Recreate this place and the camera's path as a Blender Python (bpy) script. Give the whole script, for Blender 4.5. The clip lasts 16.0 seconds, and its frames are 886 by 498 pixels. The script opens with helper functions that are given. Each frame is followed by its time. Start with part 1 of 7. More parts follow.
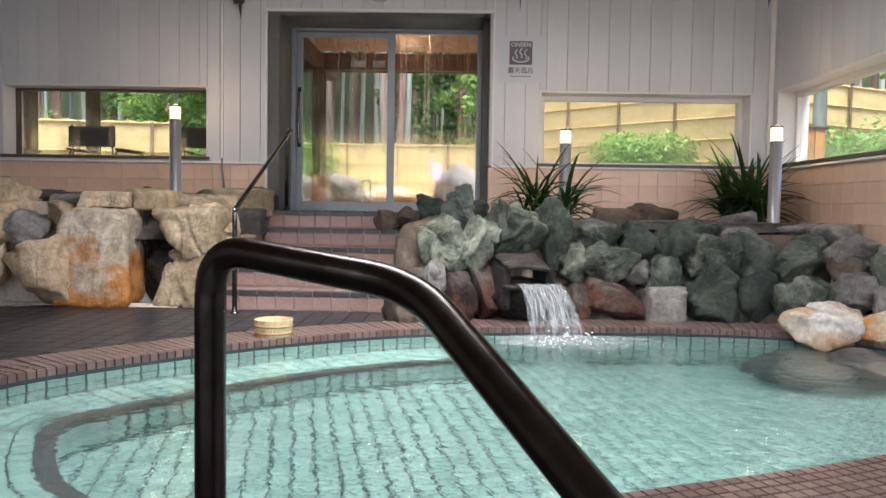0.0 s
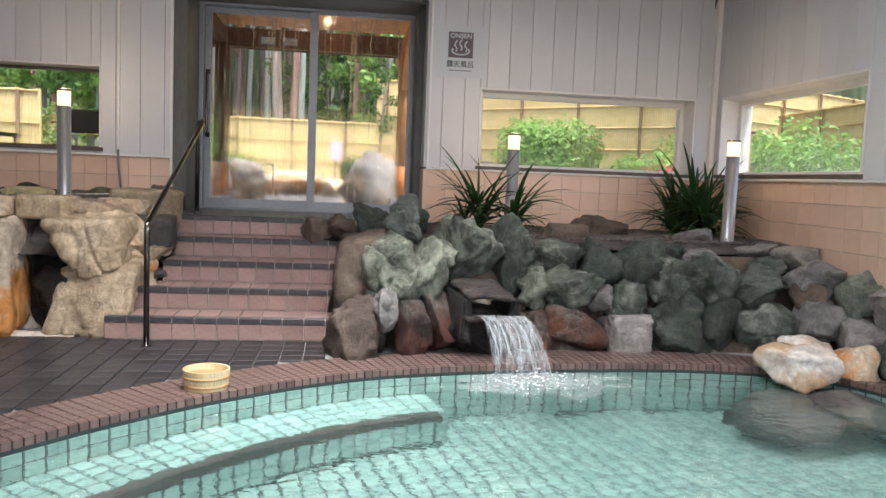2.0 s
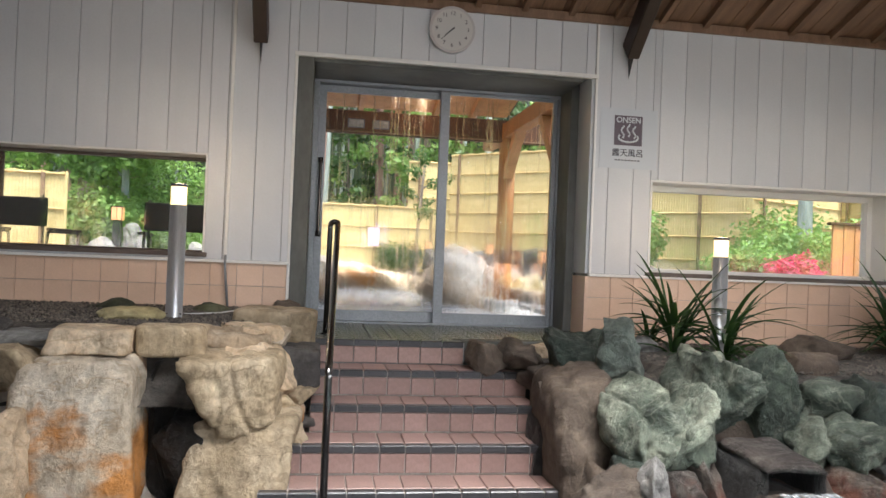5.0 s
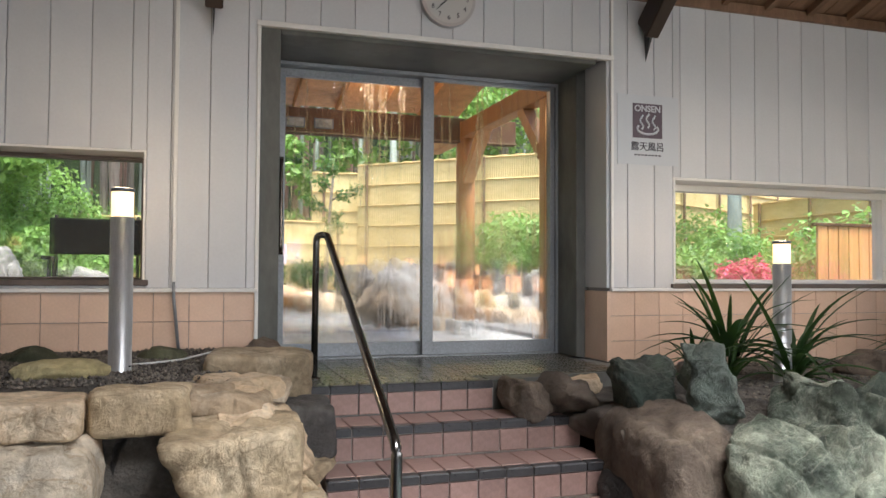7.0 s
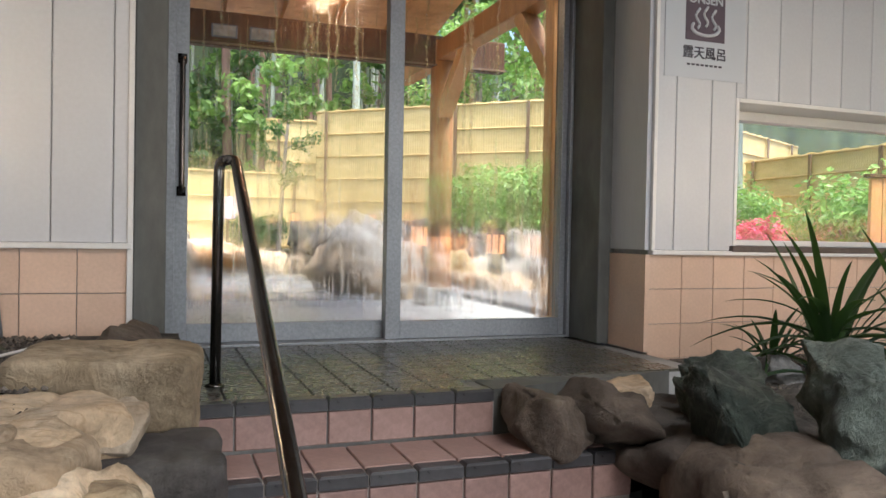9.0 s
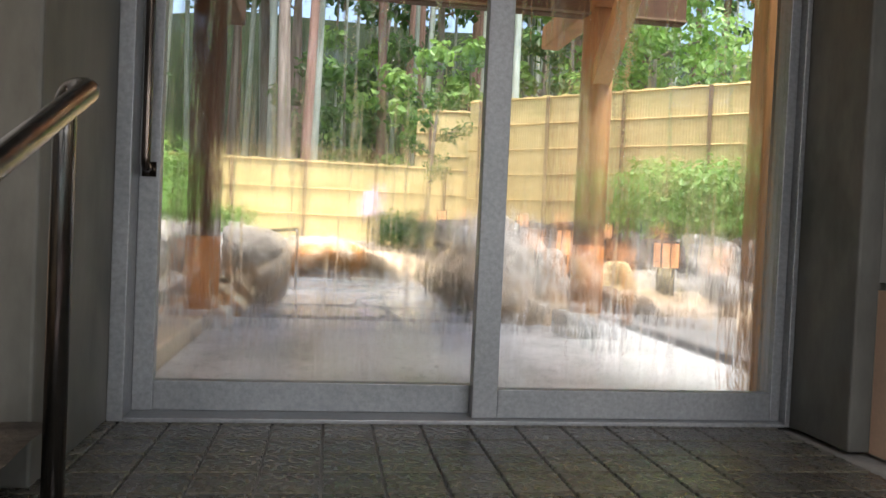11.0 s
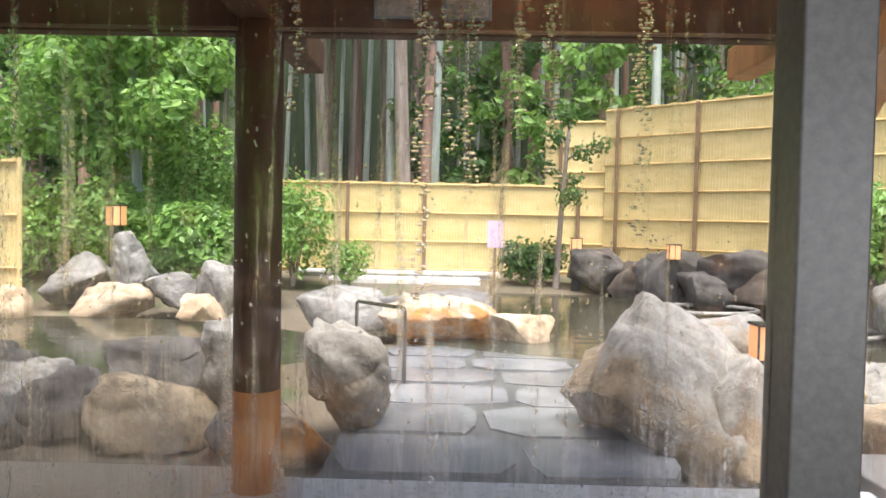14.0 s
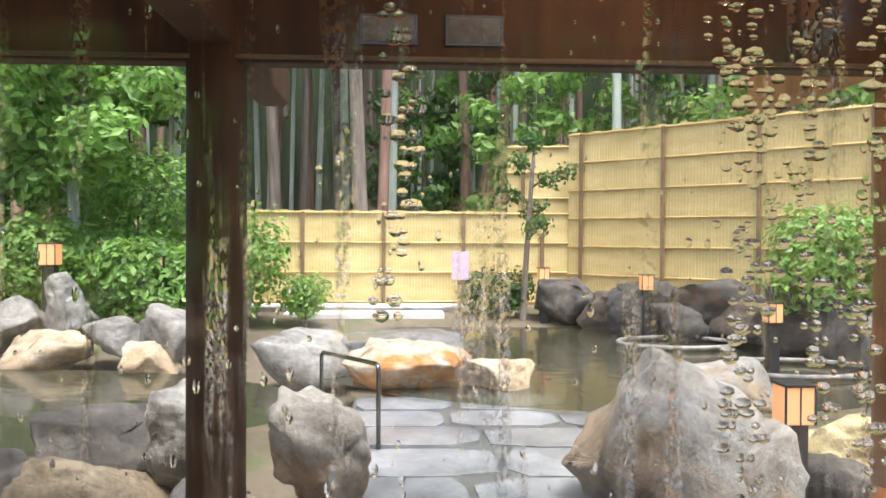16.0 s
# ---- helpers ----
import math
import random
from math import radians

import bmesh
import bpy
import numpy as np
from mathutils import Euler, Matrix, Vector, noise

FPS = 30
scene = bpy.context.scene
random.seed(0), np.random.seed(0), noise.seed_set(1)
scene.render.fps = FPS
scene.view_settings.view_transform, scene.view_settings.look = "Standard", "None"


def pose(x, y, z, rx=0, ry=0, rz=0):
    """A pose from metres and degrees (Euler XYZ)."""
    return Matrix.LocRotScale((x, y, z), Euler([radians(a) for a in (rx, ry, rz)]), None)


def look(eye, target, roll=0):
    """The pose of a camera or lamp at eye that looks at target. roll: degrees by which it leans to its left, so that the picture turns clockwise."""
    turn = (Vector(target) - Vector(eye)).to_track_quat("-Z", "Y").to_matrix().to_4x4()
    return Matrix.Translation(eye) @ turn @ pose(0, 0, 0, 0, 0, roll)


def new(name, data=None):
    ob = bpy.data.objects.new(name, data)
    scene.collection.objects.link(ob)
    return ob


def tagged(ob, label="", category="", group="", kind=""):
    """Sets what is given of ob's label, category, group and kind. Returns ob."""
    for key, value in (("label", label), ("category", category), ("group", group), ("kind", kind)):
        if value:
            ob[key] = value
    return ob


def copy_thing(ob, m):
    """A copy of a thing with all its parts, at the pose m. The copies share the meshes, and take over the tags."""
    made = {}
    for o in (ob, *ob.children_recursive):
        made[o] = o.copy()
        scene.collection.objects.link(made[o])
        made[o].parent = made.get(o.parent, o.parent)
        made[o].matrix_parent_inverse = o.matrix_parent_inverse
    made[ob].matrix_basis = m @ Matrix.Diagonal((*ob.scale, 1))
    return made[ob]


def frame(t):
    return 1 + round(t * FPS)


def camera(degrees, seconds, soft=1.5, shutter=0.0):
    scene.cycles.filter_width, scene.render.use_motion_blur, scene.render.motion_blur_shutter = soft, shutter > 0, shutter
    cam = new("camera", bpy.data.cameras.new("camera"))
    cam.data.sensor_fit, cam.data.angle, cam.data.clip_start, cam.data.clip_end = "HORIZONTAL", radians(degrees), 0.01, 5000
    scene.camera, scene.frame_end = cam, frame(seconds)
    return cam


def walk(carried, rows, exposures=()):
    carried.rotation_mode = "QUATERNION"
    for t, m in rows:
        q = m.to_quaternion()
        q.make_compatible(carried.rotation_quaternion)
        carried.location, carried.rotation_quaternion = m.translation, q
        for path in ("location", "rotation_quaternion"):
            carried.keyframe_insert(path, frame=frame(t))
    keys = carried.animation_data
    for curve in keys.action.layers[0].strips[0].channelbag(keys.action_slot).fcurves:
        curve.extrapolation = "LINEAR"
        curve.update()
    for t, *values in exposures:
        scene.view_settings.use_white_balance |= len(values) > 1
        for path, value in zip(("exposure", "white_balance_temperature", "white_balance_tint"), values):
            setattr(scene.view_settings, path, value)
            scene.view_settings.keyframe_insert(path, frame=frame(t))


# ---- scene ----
cam = camera(59.1, 16.0)
PATH = [
    (0, (0.835, -8.124, 0.834), (0.795, -6.127, 0.73), 0.9),
    (0.5, (0.717, -7.916, 0.953), (0.819, -5.922, 0.824), 0.1),
    (1, (0.644, -7.679, 1.044), (0.796, -5.689, 0.916), -0.1),
    (1.5, (0.491, -7.543, 1.099), (0.729, -5.562, 0.961), 0.9),
    (2, (0.341, -7.428, 1.161), (0.609, -5.454, 0.986), 2.3),
    (2.5, (0.203, -7.119, 1.215), (0.389, -5.138, 1.011), 2.4),
    (3, (0.022, -6.934, 1.303), (0.151, -4.945, 1.146), 1.3),
    (3.5, (-0.268, -6.749, 1.32), (-0.008, -4.768, 1.217), 1.0),
    (4, (-0.506, -6.481, 1.318), (-0.275, -4.494, 1.289), 1.6),
    (4.2, (-0.592, -6.369, 1.331), (-0.382, -4.38, 1.32), 2.1),
    (6.3, (-1.473, -5.194, 1.379), (-0.895, -3.28, 1.436), 0.8),
    (6.5, (-1.523, -5.054, 1.361), (-0.93, -3.145, 1.423), 0.2),
    (7, (-1.54, -4.691, 1.375), (-0.928, -2.788, 1.438), 0.3),
    (7.5, (-1.56, -4.344, 1.371), (-0.836, -2.48, 1.418), -0.7),
    (8, (-1.439, -3.959, 1.356), (-0.625, -2.133, 1.373), -0.9),
    (8.5, (-1.281, -3.587, 1.359), (-0.512, -1.74, 1.364), 0.4),
    (9, (-1.104, -3.196, 1.34), (-0.404, -1.323, 1.303), 1.1),
    (9.5, (-0.875, -2.808, 1.337), (-0.377, -0.872, 1.283), 3.0),
    (9.7, (-0.807, -2.653, 1.325), (-0.377, -0.7, 1.273), 3.4),
    (12, (-0.283, -1.154, 1.573), (-0.0935, 0.837, 1.526), 1.7),
    (12.5, (-0.263, -0.896, 1.705), (-0.179, 1.102, 1.679), 1.3),
    (13, (-0.296, -0.666, 1.763), (-0.253, 1.334, 1.733), 0.8),
    (13.5, (-0.318, -0.457, 1.883), (-0.28, 1.542, 1.815), 0.6),
    (14, (-0.349, -0.227, 1.999), (-0.385, 1.771, 1.921), 1.1),
    (14.5, (-0.453, -0.013, 2.059), (-0.526, 1.982, 1.951), 0.6),
    (15, (-0.49, 0.14, 2.119), (-0.544, 2.137, 2.019), 1.0),
    (15.5, (-0.508, 0.329, 2.167), (-0.545, 2.328, 2.131), 1.8),
    (16, (-0.539, 0.366, 2.157), (-0.449, 2.364, 2.133), 0.3),
]
walk(cam, [(t, look(e, g, r)) for t, e, g, r in PATH], [(0, 1.42, 6300, 14), (2, 1.42, 6300, 14), (4, 1.55, 6250, 10), (6.5, 1.6, 6280, 10), (9.7, 1.65, 6270, 10), (11.8, 1.45, 6600, 12), (13, 1.36, 6550, 13), (16, 1.17, 6350, 11)])

# ---------------------------------------------------------------- light
world = bpy.data.worlds.new("overcast sky")
world.use_nodes = True
scene.world = world
wn = world.node_tree
sky = wn.nodes.new("ShaderNodeTexSky")
sky.sky_type, sky.sun_disc = "NISHITA", False
sky.sun_elevation, sky.sun_rotation = radians(67), radians(200)
sky.air_density, sky.dust_density, sky.ozone_density = 1.0, 4.0, 1.0
wn.links.new(sky.outputs[0], wn.nodes["Background"].inputs[0])
wn.nodes["Background"].inputs[1].default_value = 0.15
scene.view_settings.exposure = 1.4


def sun_lamp():
    d = bpy.data.lights.new("sun", "SUN")
    d.energy, d.angle, d.color = 3.1, radians(24), (1.0, 0.98, 0.94)
    ob = new("sun", d)
    ob.matrix_world = look((3, -3, 14), (0, 2, 0))


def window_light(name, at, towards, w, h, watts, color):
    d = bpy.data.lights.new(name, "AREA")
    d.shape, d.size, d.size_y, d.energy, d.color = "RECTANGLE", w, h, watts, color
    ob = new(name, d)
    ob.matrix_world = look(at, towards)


sun_lamp()
# Area lamps in unseen openings, assumed as windows and added to light the hall.
window_light("assumed_daylight_south", (-0.8, -11.05, 2.1), (-0.8, -7.2, 0.0), 7.0, 1.9, 46, (1.0, 0.98, 0.97))
window_light("assumed_daylight_east", (4.1, -6.2, 1.95), (0.3, -4.3, -1.0), 4.6, 1.4, 48, (1.0, 0.98, 0.97))
# Unseen overhead lamp, added to brighten the bath from above.
window_light("added_overhead_lamp", (0.5, -4.3, 4.93), (0.5, -4.301, 0.0), 2.7, 1.7, 112, (0.98, 0.99, 1.0))


# ---------------------------------------------------------------- materials
def nodes_of(name):
    m = bpy.data.materials.new(name)
    m.use_nodes = True
    nt = m.node_tree
    return m, nt, nt.nodes["Principled BSDF"]


def node(nt, kind, **values):
    n = nt.nodes.new(kind)
    for k, v in values.items():
        n.inputs[k].default_value = v
    return n


def ramp(nt, fac, stops):
    r = nt.nodes.new("ShaderNodeValToRGB")
    els = r.color_ramp.elements
    while len(els) < len(stops):
        els.new(0.5)
    for e, (p, c) in zip(els, stops):
        e.position, e.color = p, (*c, 1)
    nt.links.new(fac, r.inputs[0])
    return r.outputs[0]


def blend(nt, fac, a, b, mode="MIX"):
    n = nt.nodes.new("ShaderNodeMix")
    n.data_type, n.blend_type = "RGBA", mode
    for sock, v in ((n.inputs[0], fac), (n.inputs[6], a), (n.inputs[7], b)):
        if isinstance(v, (int, float)):
            sock.default_value = v
        elif isinstance(v, tuple):
            sock.default_value = (*v, 1)
        else:
            nt.links.new(v, sock)
    return n.outputs[2]


def noise_tex(nt, scale, detail=4, stretch=(1, 1, 1), coords="Object", rough=0.6):
    tc = nt.nodes.new("ShaderNodeTexCoord")
    mp = nt.nodes.new("ShaderNodeMapping")
    mp.inputs[3].default_value = stretch
    nt.links.new(tc.outputs[coords], mp.inputs[0])
    n = node(nt, "ShaderNodeTexNoise", Scale=scale, Detail=detail, Roughness=rough)
    nt.links.new(mp.outputs[0], n.inputs["Vector"])
    return n.outputs[0]


def bump(nt, bsdf, height, strength=0.3, distance=0.01):
    b = node(nt, "ShaderNodeBump", Strength=strength, Distance=distance)
    nt.links.new(height, b.inputs["Height"])
    nt.links.new(b.outputs[0], bsdf.inputs["Normal"])


def surface(name, dark, light, big=2.0, fine=40.0, rough=(0.4, 0.6), metal=0.0, bumps=0.2, depth=0.004, vary=0.12, stretch=(1, 1, 1), stain=None, stain_at=0.62, spec=0.5, grain_by=0.8):
    """A surface that varies at a large and a fine scale, from piece to piece, with stains of a colour of their own."""
    m, nt, b = nodes_of(name)
    n1, n2 = noise_tex(nt, big, 3, stretch), noise_tex(nt, fine, 6, stretch)
    col = ramp(nt, n1, [(0.3, dark), (0.7, light)])
    grain = ramp(nt, n2, [(0.3, (0.72, 0.72, 0.72)), (0.7, (1.15, 1.15, 1.15))])
    col = blend(nt, grain_by, col, grain, "MULTIPLY")
    if stain:
        n3 = noise_tex(nt, big * 0.8, 5, (1.3, 1.1, 0.6))
        col = blend(nt, ramp(nt, n3, [(stain_at - 0.06, (0, 0, 0)), (stain_at + 0.07, (1, 1, 1))]), col, stain)
    if vary:
        info = nt.nodes.new("ShaderNodeObjectInfo")
        tone = ramp(nt, info.outputs["Random"], [(0.0, (1 - vary,) * 3), (1.0, (1 + vary,) * 3)])
        col = blend(nt, 1.0, col, tone, "MULTIPLY")
    nt.links.new(col, b.inputs["Base Color"])
    rr = nt.nodes.new("ShaderNodeMapRange")
    rr.inputs[3].default_value, rr.inputs[4].default_value = rough
    nt.links.new(n2, rr.inputs[0])
    nt.links.new(rr.outputs[0], b.inputs["Roughness"])
    b.inputs["Metallic"].default_value = metal
    b.inputs["Specular IOR Level"].default_value = spec
    if bumps:
        bump(nt, b, n2, bumps, depth)
    return m


def island_surface(name, dark, light, fine=30.0, rough=0.5, bumps=0.15, spec=0.5):
    """For many joined pieces: the tone changes from island to island."""
    m, nt, b = nodes_of(name)
    geo = nt.nodes.new("ShaderNodeNewGeometry")
    n2 = noise_tex(nt, fine, 5)
    col = ramp(nt, geo.outputs["Random Per Island"], [(0.0, dark), (1.0, light)])
    col = blend(nt, 0.7, col, ramp(nt, n2, [(0.3, (0.78, 0.78, 0.78)), (0.7, (1.12, 1.12, 1.12))]), "MULTIPLY")
    nt.links.new(col, b.inputs["Base Color"])
    b.inputs["Roughness"].default_value = rough
    b.inputs["Specular IOR Level"].default_value = spec
    bump(nt, b, n2, bumps, 0.003)
    return m


def rock_surface(name, dark, mid, light, vein=None, stain=None, wet=0.0):
    """Natural stone: broad patches, fine grain, veins, deep pits and a rough relief."""
    m, nt, b = nodes_of(name)
    info = nt.nodes.new("ShaderNodeObjectInfo")
    tc = nt.nodes.new("ShaderNodeTexCoord")
    add = nt.nodes.new("ShaderNodeVectorMath")
    add.operation = "ADD"
    mul = nt.nodes.new("ShaderNodeMath")
    mul.operation = "MULTIPLY"
    mul.inputs[1].default_value = 37.0
    nt.links.new(info.outputs["Random"], mul.inputs[0])
    nt.links.new(tc.outputs["Object"], add.inputs[0])
    nt.links.new(mul.outputs[0], add.inputs[1])

    def tex(scale, detail, rough=0.62, squash=None):
        n = node(nt, "ShaderNodeTexNoise", Scale=scale, Detail=detail, Roughness=rough, Distortion=0.4)
        src = add.outputs[0]
        if squash:
            mp = nt.nodes.new("ShaderNodeMapping")
            mp.inputs[2].default_value, mp.inputs[3].default_value = (0.4, 0.5, 0.2), squash
            nt.links.new(src, mp.inputs[0])
            src = mp.outputs[0]
        nt.links.new(src, n.inputs["Vector"])
        return n.outputs[0]
    broad, grain, pits = tex(3.2, 5), tex(26, 8, 0.7), tex(9, 8, 0.7, (1, 1, 0.35))
    col = ramp(nt, broad, [(0.32, dark), (0.5, mid), (0.68, light)])
    col = blend(nt, 0.75 if wet else 0.45, col, ramp(nt, grain, [(0.3, (0.66, 0.66, 0.66)), (0.7, (1.3, 1.3, 1.3))]), "MULTIPLY")
    if vein:
        v = tex(5, 4, 0.5, (0.5, 2.4, 1.2))
        col = blend(nt, ramp(nt, v, [(0.49, (0, 0, 0)), (0.515, (0.5, 0.5, 0.5)), (0.54, (0, 0, 0))]), col, vein)
    if stain:
        low = nt.nodes.new("ShaderNodeSeparateXYZ")
        nt.links.new(tc.outputs["Object"], low.inputs[0])
        sink = node(nt, "ShaderNodeMath")
        sink.operation = "MULTIPLY_ADD"
        nt.links.new(low.outputs[2], sink.inputs[0])
        sink.inputs[1].default_value = -0.55
        nt.links.new(tex(2.2, 6), sink.inputs[2])
        s = sink.outputs[0]
        col = blend(nt, ramp(nt, s, [(0.42, (0, 0, 0)), (0.54, (1, 1, 1))]), col, stain)
    mott = tex(8, 6, 0.7)
    col = blend(nt, 0.85 if wet else 0.72, col, ramp(nt, mott, [(0.34, (0.52, 0.51, 0.49)), (0.5, (0.98, 0.98, 0.98)), (0.66, (1.3, 1.3, 1.28))]), "MULTIPLY")
    crack = ramp(nt, pits, [(0.33, (0.5, 0.48, 0.46)), (0.42, (1, 1, 1))])
    col = blend(nt, 0.8, col, crack, "MULTIPLY")
    tone = ramp(nt, info.outputs["Random"], [(0.0, (0.78, 0.8, 0.82)), (1.0, (1.2, 1.18, 1.12))])
    col = blend(nt, 1.0, col, tone, "MULTIPLY")
    nt.links.new(col, b.inputs["Base Color"])
    b.inputs["Roughness"].default_value = 0.72 - 0.4 * wet
    both = nt.nodes.new("ShaderNodeMath")
    both.operation = "ADD"
    nt.links.new(grain, both.inputs[0])
    nt.links.new(pits, both.inputs[1])
    bump(nt, b, both.outputs[0], 1.0, 0.045 if wet else 0.022)
    return m


def plain(name, color, rough=0.5, metal=0.0, emit=None, power=0.0):
    m, nt, b = nodes_of(name)
    b.inputs["Base Color"].default_value = (*color, 1)
    b.inputs["Roughness"].default_value, b.inputs["Metallic"].default_value = rough, metal
    if emit:
        b.inputs["Emission Color"].default_value, b.inputs["Emission Strength"].default_value = (*emit, 1), power
    return m


def clear_pane(name, stops, streaks, scatter=0.08):
    """Window glass with condensation: stops give how misted it is at each height; runs of drops bend the view."""
    m, nt, b = nodes_of(name)
    nt.nodes.remove(b)
    out = nt.nodes["Material Output"]
    through_it = nt.nodes.new("ShaderNodeBsdfTransparent")
    through_it.inputs[0].default_value = (0.98, 0.985, 0.975, 1)
    blur = node(nt, "ShaderNodeBsdfRefraction", Roughness=0.16, IOR=1.25, Color=(1.0, 0.99, 0.97, 1))
    white = node(nt, "ShaderNodeBsdfTranslucent", Color=(0.92, 0.9, 0.86, 1))
    mist = node(nt, "ShaderNodeMixShader", Fac=scatter)
    nt.links.new(blur.outputs[0], mist.inputs[1])
    nt.links.new(white.outputs[0], mist.inputs[2])
    cloud = noise_tex(nt, 2.1, 4, (1, 1, 0.7))
    runs = noise_tex(nt, 9.0, 5, (6, 6, 0.3))
    drops = noise_tex(nt, 130.0, 2, (1, 1, 0.6))
    tc = nt.nodes.new("ShaderNodeTexCoord")
    sep = nt.nodes.new("ShaderNodeSeparateXYZ")
    nt.links.new(tc.outputs["Object"], sep.inputs[0])
    wob = nt.nodes.new("ShaderNodeMath")
    wob.operation = "MULTIPLY_ADD"
    nt.links.new(runs, wob.inputs[0])
    wob.inputs[1].default_value = 0.3
    nt.links.new(sep.outputs[2], wob.inputs[2])
    unit = nt.nodes.new("ShaderNodeMath")
    unit.operation = "MULTIPLY"
    unit.inputs[1].default_value = 0.5
    nt.links.new(wob.outputs[0], unit.inputs[0])
    f = ramp(nt, unit.outputs[0], [((z + 0.15) / 2, (v,) * 3) for z, v in stops])
    f = blend(nt, 1.0, f, ramp(nt, cloud, [(0.35, (0.55,) * 3), (0.6, (1, 1, 1))]), "MULTIPLY")
    f = blend(nt, 1.0, f, ramp(nt, runs, [(0.38, (0.35,) * 3), (0.5, (1, 1, 1))]), "MULTIPLY")
    fine = noise_tex(nt, 55.0, 4, (5, 5, 0.3), rough=0.7)
    f = blend(nt, 1.0, f, ramp(nt, fine, [(0.42, (0.3,) * 3), (0.54, (1, 1, 1))]), "MULTIPLY")
    mix1 = nt.nodes.new("ShaderNodeMixShader")
    nt.links.new(f, mix1.inputs[0])
    nt.links.new(through_it.outputs[0], mix1.inputs[1])
    nt.links.new(mist.outputs[0], mix1.inputs[2])
    last = mix1
    if streaks:
        bend = node(nt, "ShaderNodeBsdfRefraction", Roughness=0.06, IOR=1.16)
        bp = node(nt, "ShaderNodeBump", Strength=0.9, Distance=0.02)
        nt.links.new(drops, bp.inputs["Height"])
        nt.links.new(bp.outputs[0], bend.inputs["Normal"])
        mask = ramp(nt, runs, [(0.57, (0, 0, 0)), (0.65, (streaks,) * 3)])
        mix2 = nt.nodes.new("ShaderNodeMixShader")
        nt.links.new(mask, mix2.inputs[0])
        nt.links.new(last.outputs[0], mix2.inputs[1])
        nt.links.new(bend.outputs[0], mix2.inputs[2])
        last = mix2
    gloss = node(nt, "ShaderNodeBsdfGlossy", Roughness=0.02)
    fres = node(nt, "ShaderNodeFresnel", IOR=1.045)
    mix3 = nt.nodes.new("ShaderNodeMixShader")
    nt.links.new(fres.outputs[0], mix3.inputs[0])
    nt.links.new(last.outputs[0], mix3.inputs[1])
    nt.links.new(gloss.outputs[0], mix3.inputs[2])
    nt.links.new(mix3.outputs[0], out.inputs[0])
    return m


def water_surface(name, tint, murk, murk_color, wave, ripples):
    """Still bath water: clear tint, some milkiness, a mirror at low angles, ripples."""
    m, nt, b = nodes_of(name)
    nt.nodes.remove(b)
    out = nt.nodes["Material Output"]
    tr = node(nt, "ShaderNodeBsdfRefraction", Color=(*tint, 1), Roughness=0.0, IOR=1.1)
    milk = node(nt, "ShaderNodeBsdfDiffuse", Color=(*murk_color, 1))
    m1 = node(nt, "ShaderNodeMixShader", Fac=murk)
    nt.links.new(tr.outputs[0], m1.inputs[1])
    nt.links.new(milk.outputs[0], m1.inputs[2])
    n = noise_tex(nt, ripples, 4, (1, 1, 1), rough=0.5)
    bp = node(nt, "ShaderNodeBump", Strength=wave, Distance=0.05)
    nt.links.new(n, bp.inputs["Height"])
    nt.links.new(bp.outputs[0], tr.inputs["Normal"])
    gl = node(nt, "ShaderNodeBsdfGlossy", Roughness=0.04)
    fr = node(nt, "ShaderNodeFresnel", IOR=1.33)
    for s in (gl, fr):
        nt.links.new(bp.outputs[0], s.inputs["Normal"])
    m2 = nt.nodes.new("ShaderNodeMixShader")
    nt.links.new(fr.outputs[0], m2.inputs[0])
    nt.links.new(m1.outputs[0], m2.inputs[1])
    nt.links.new(gl.outputs[0], m2.inputs[2])
    nt.links.new(m2.outputs[0], out.inputs[0])
    return m


def leaf_surface(name, dark, light, through_color):
    m, nt, b = nodes_of(name)
    geo = nt.nodes.new("ShaderNodeNewGeometry")
    col = ramp(nt, geo.outputs["Random Per Island"], [(0.0, dark), (1.0, light)])
    n = noise_tex(nt, 1.3, 3)
    col = blend(nt, 1.0, col, ramp(nt, n, [(0.3, (0.6, 0.6, 0.6)), (0.7, (1.3, 1.3, 1.2))]), "MULTIPLY")
    nt.links.new(col, b.inputs["Base Color"])
    b.inputs["Roughness"].default_value = 0.45
    tl = node(nt, "ShaderNodeBsdfTranslucent", Color=(*through_color, 1))
    mx = node(nt, "ShaderNodeMixShader", Fac=0.3)
    nt.links.new(b.outputs[0], mx.inputs[1])
    nt.links.new(tl.outputs[0], mx.inputs[2])
    nt.links.new(mx.outputs[0], nt.nodes["Material Output"].inputs[0])
    return m


M_PANEL = surface("painted wall panel", (0.52, 0.535, 0.57), (0.59, 0.60, 0.62), 1.2, 60, (0.35, 0.5), bumps=0.02, vary=0.05, stretch=(1, 1, 0.15), grain_by=0.15)
M_TRIM = surface("white painted trim", (0.68, 0.67, 0.65), (0.76, 0.75, 0.73), 2, 50, (0.35, 0.5), bumps=0.02, vary=0.03, grain_by=0.15)
M_GAP = surface("grey groove", (0.22, 0.22, 0.22), (0.30, 0.30, 0.30), 3, 40)
M_DADO = surface("peach wall tile", (0.60, 0.42, 0.31), (0.68, 0.49, 0.37), 3, 70, (0.25, 0.4), bumps=0.03, vary=0.04, grain_by=0.3)
M_GROUT = surface("pale cement grout", (0.36, 0.32, 0.29), (0.5, 0.46, 0.42), 4, 60, (0.7, 0.9))
M_GROUT_DARK = surface("dark floor grout", (0.10, 0.10, 0.10), (0.48, 0.48, 0.46), 0.9, 30, (0.6, 0.9))
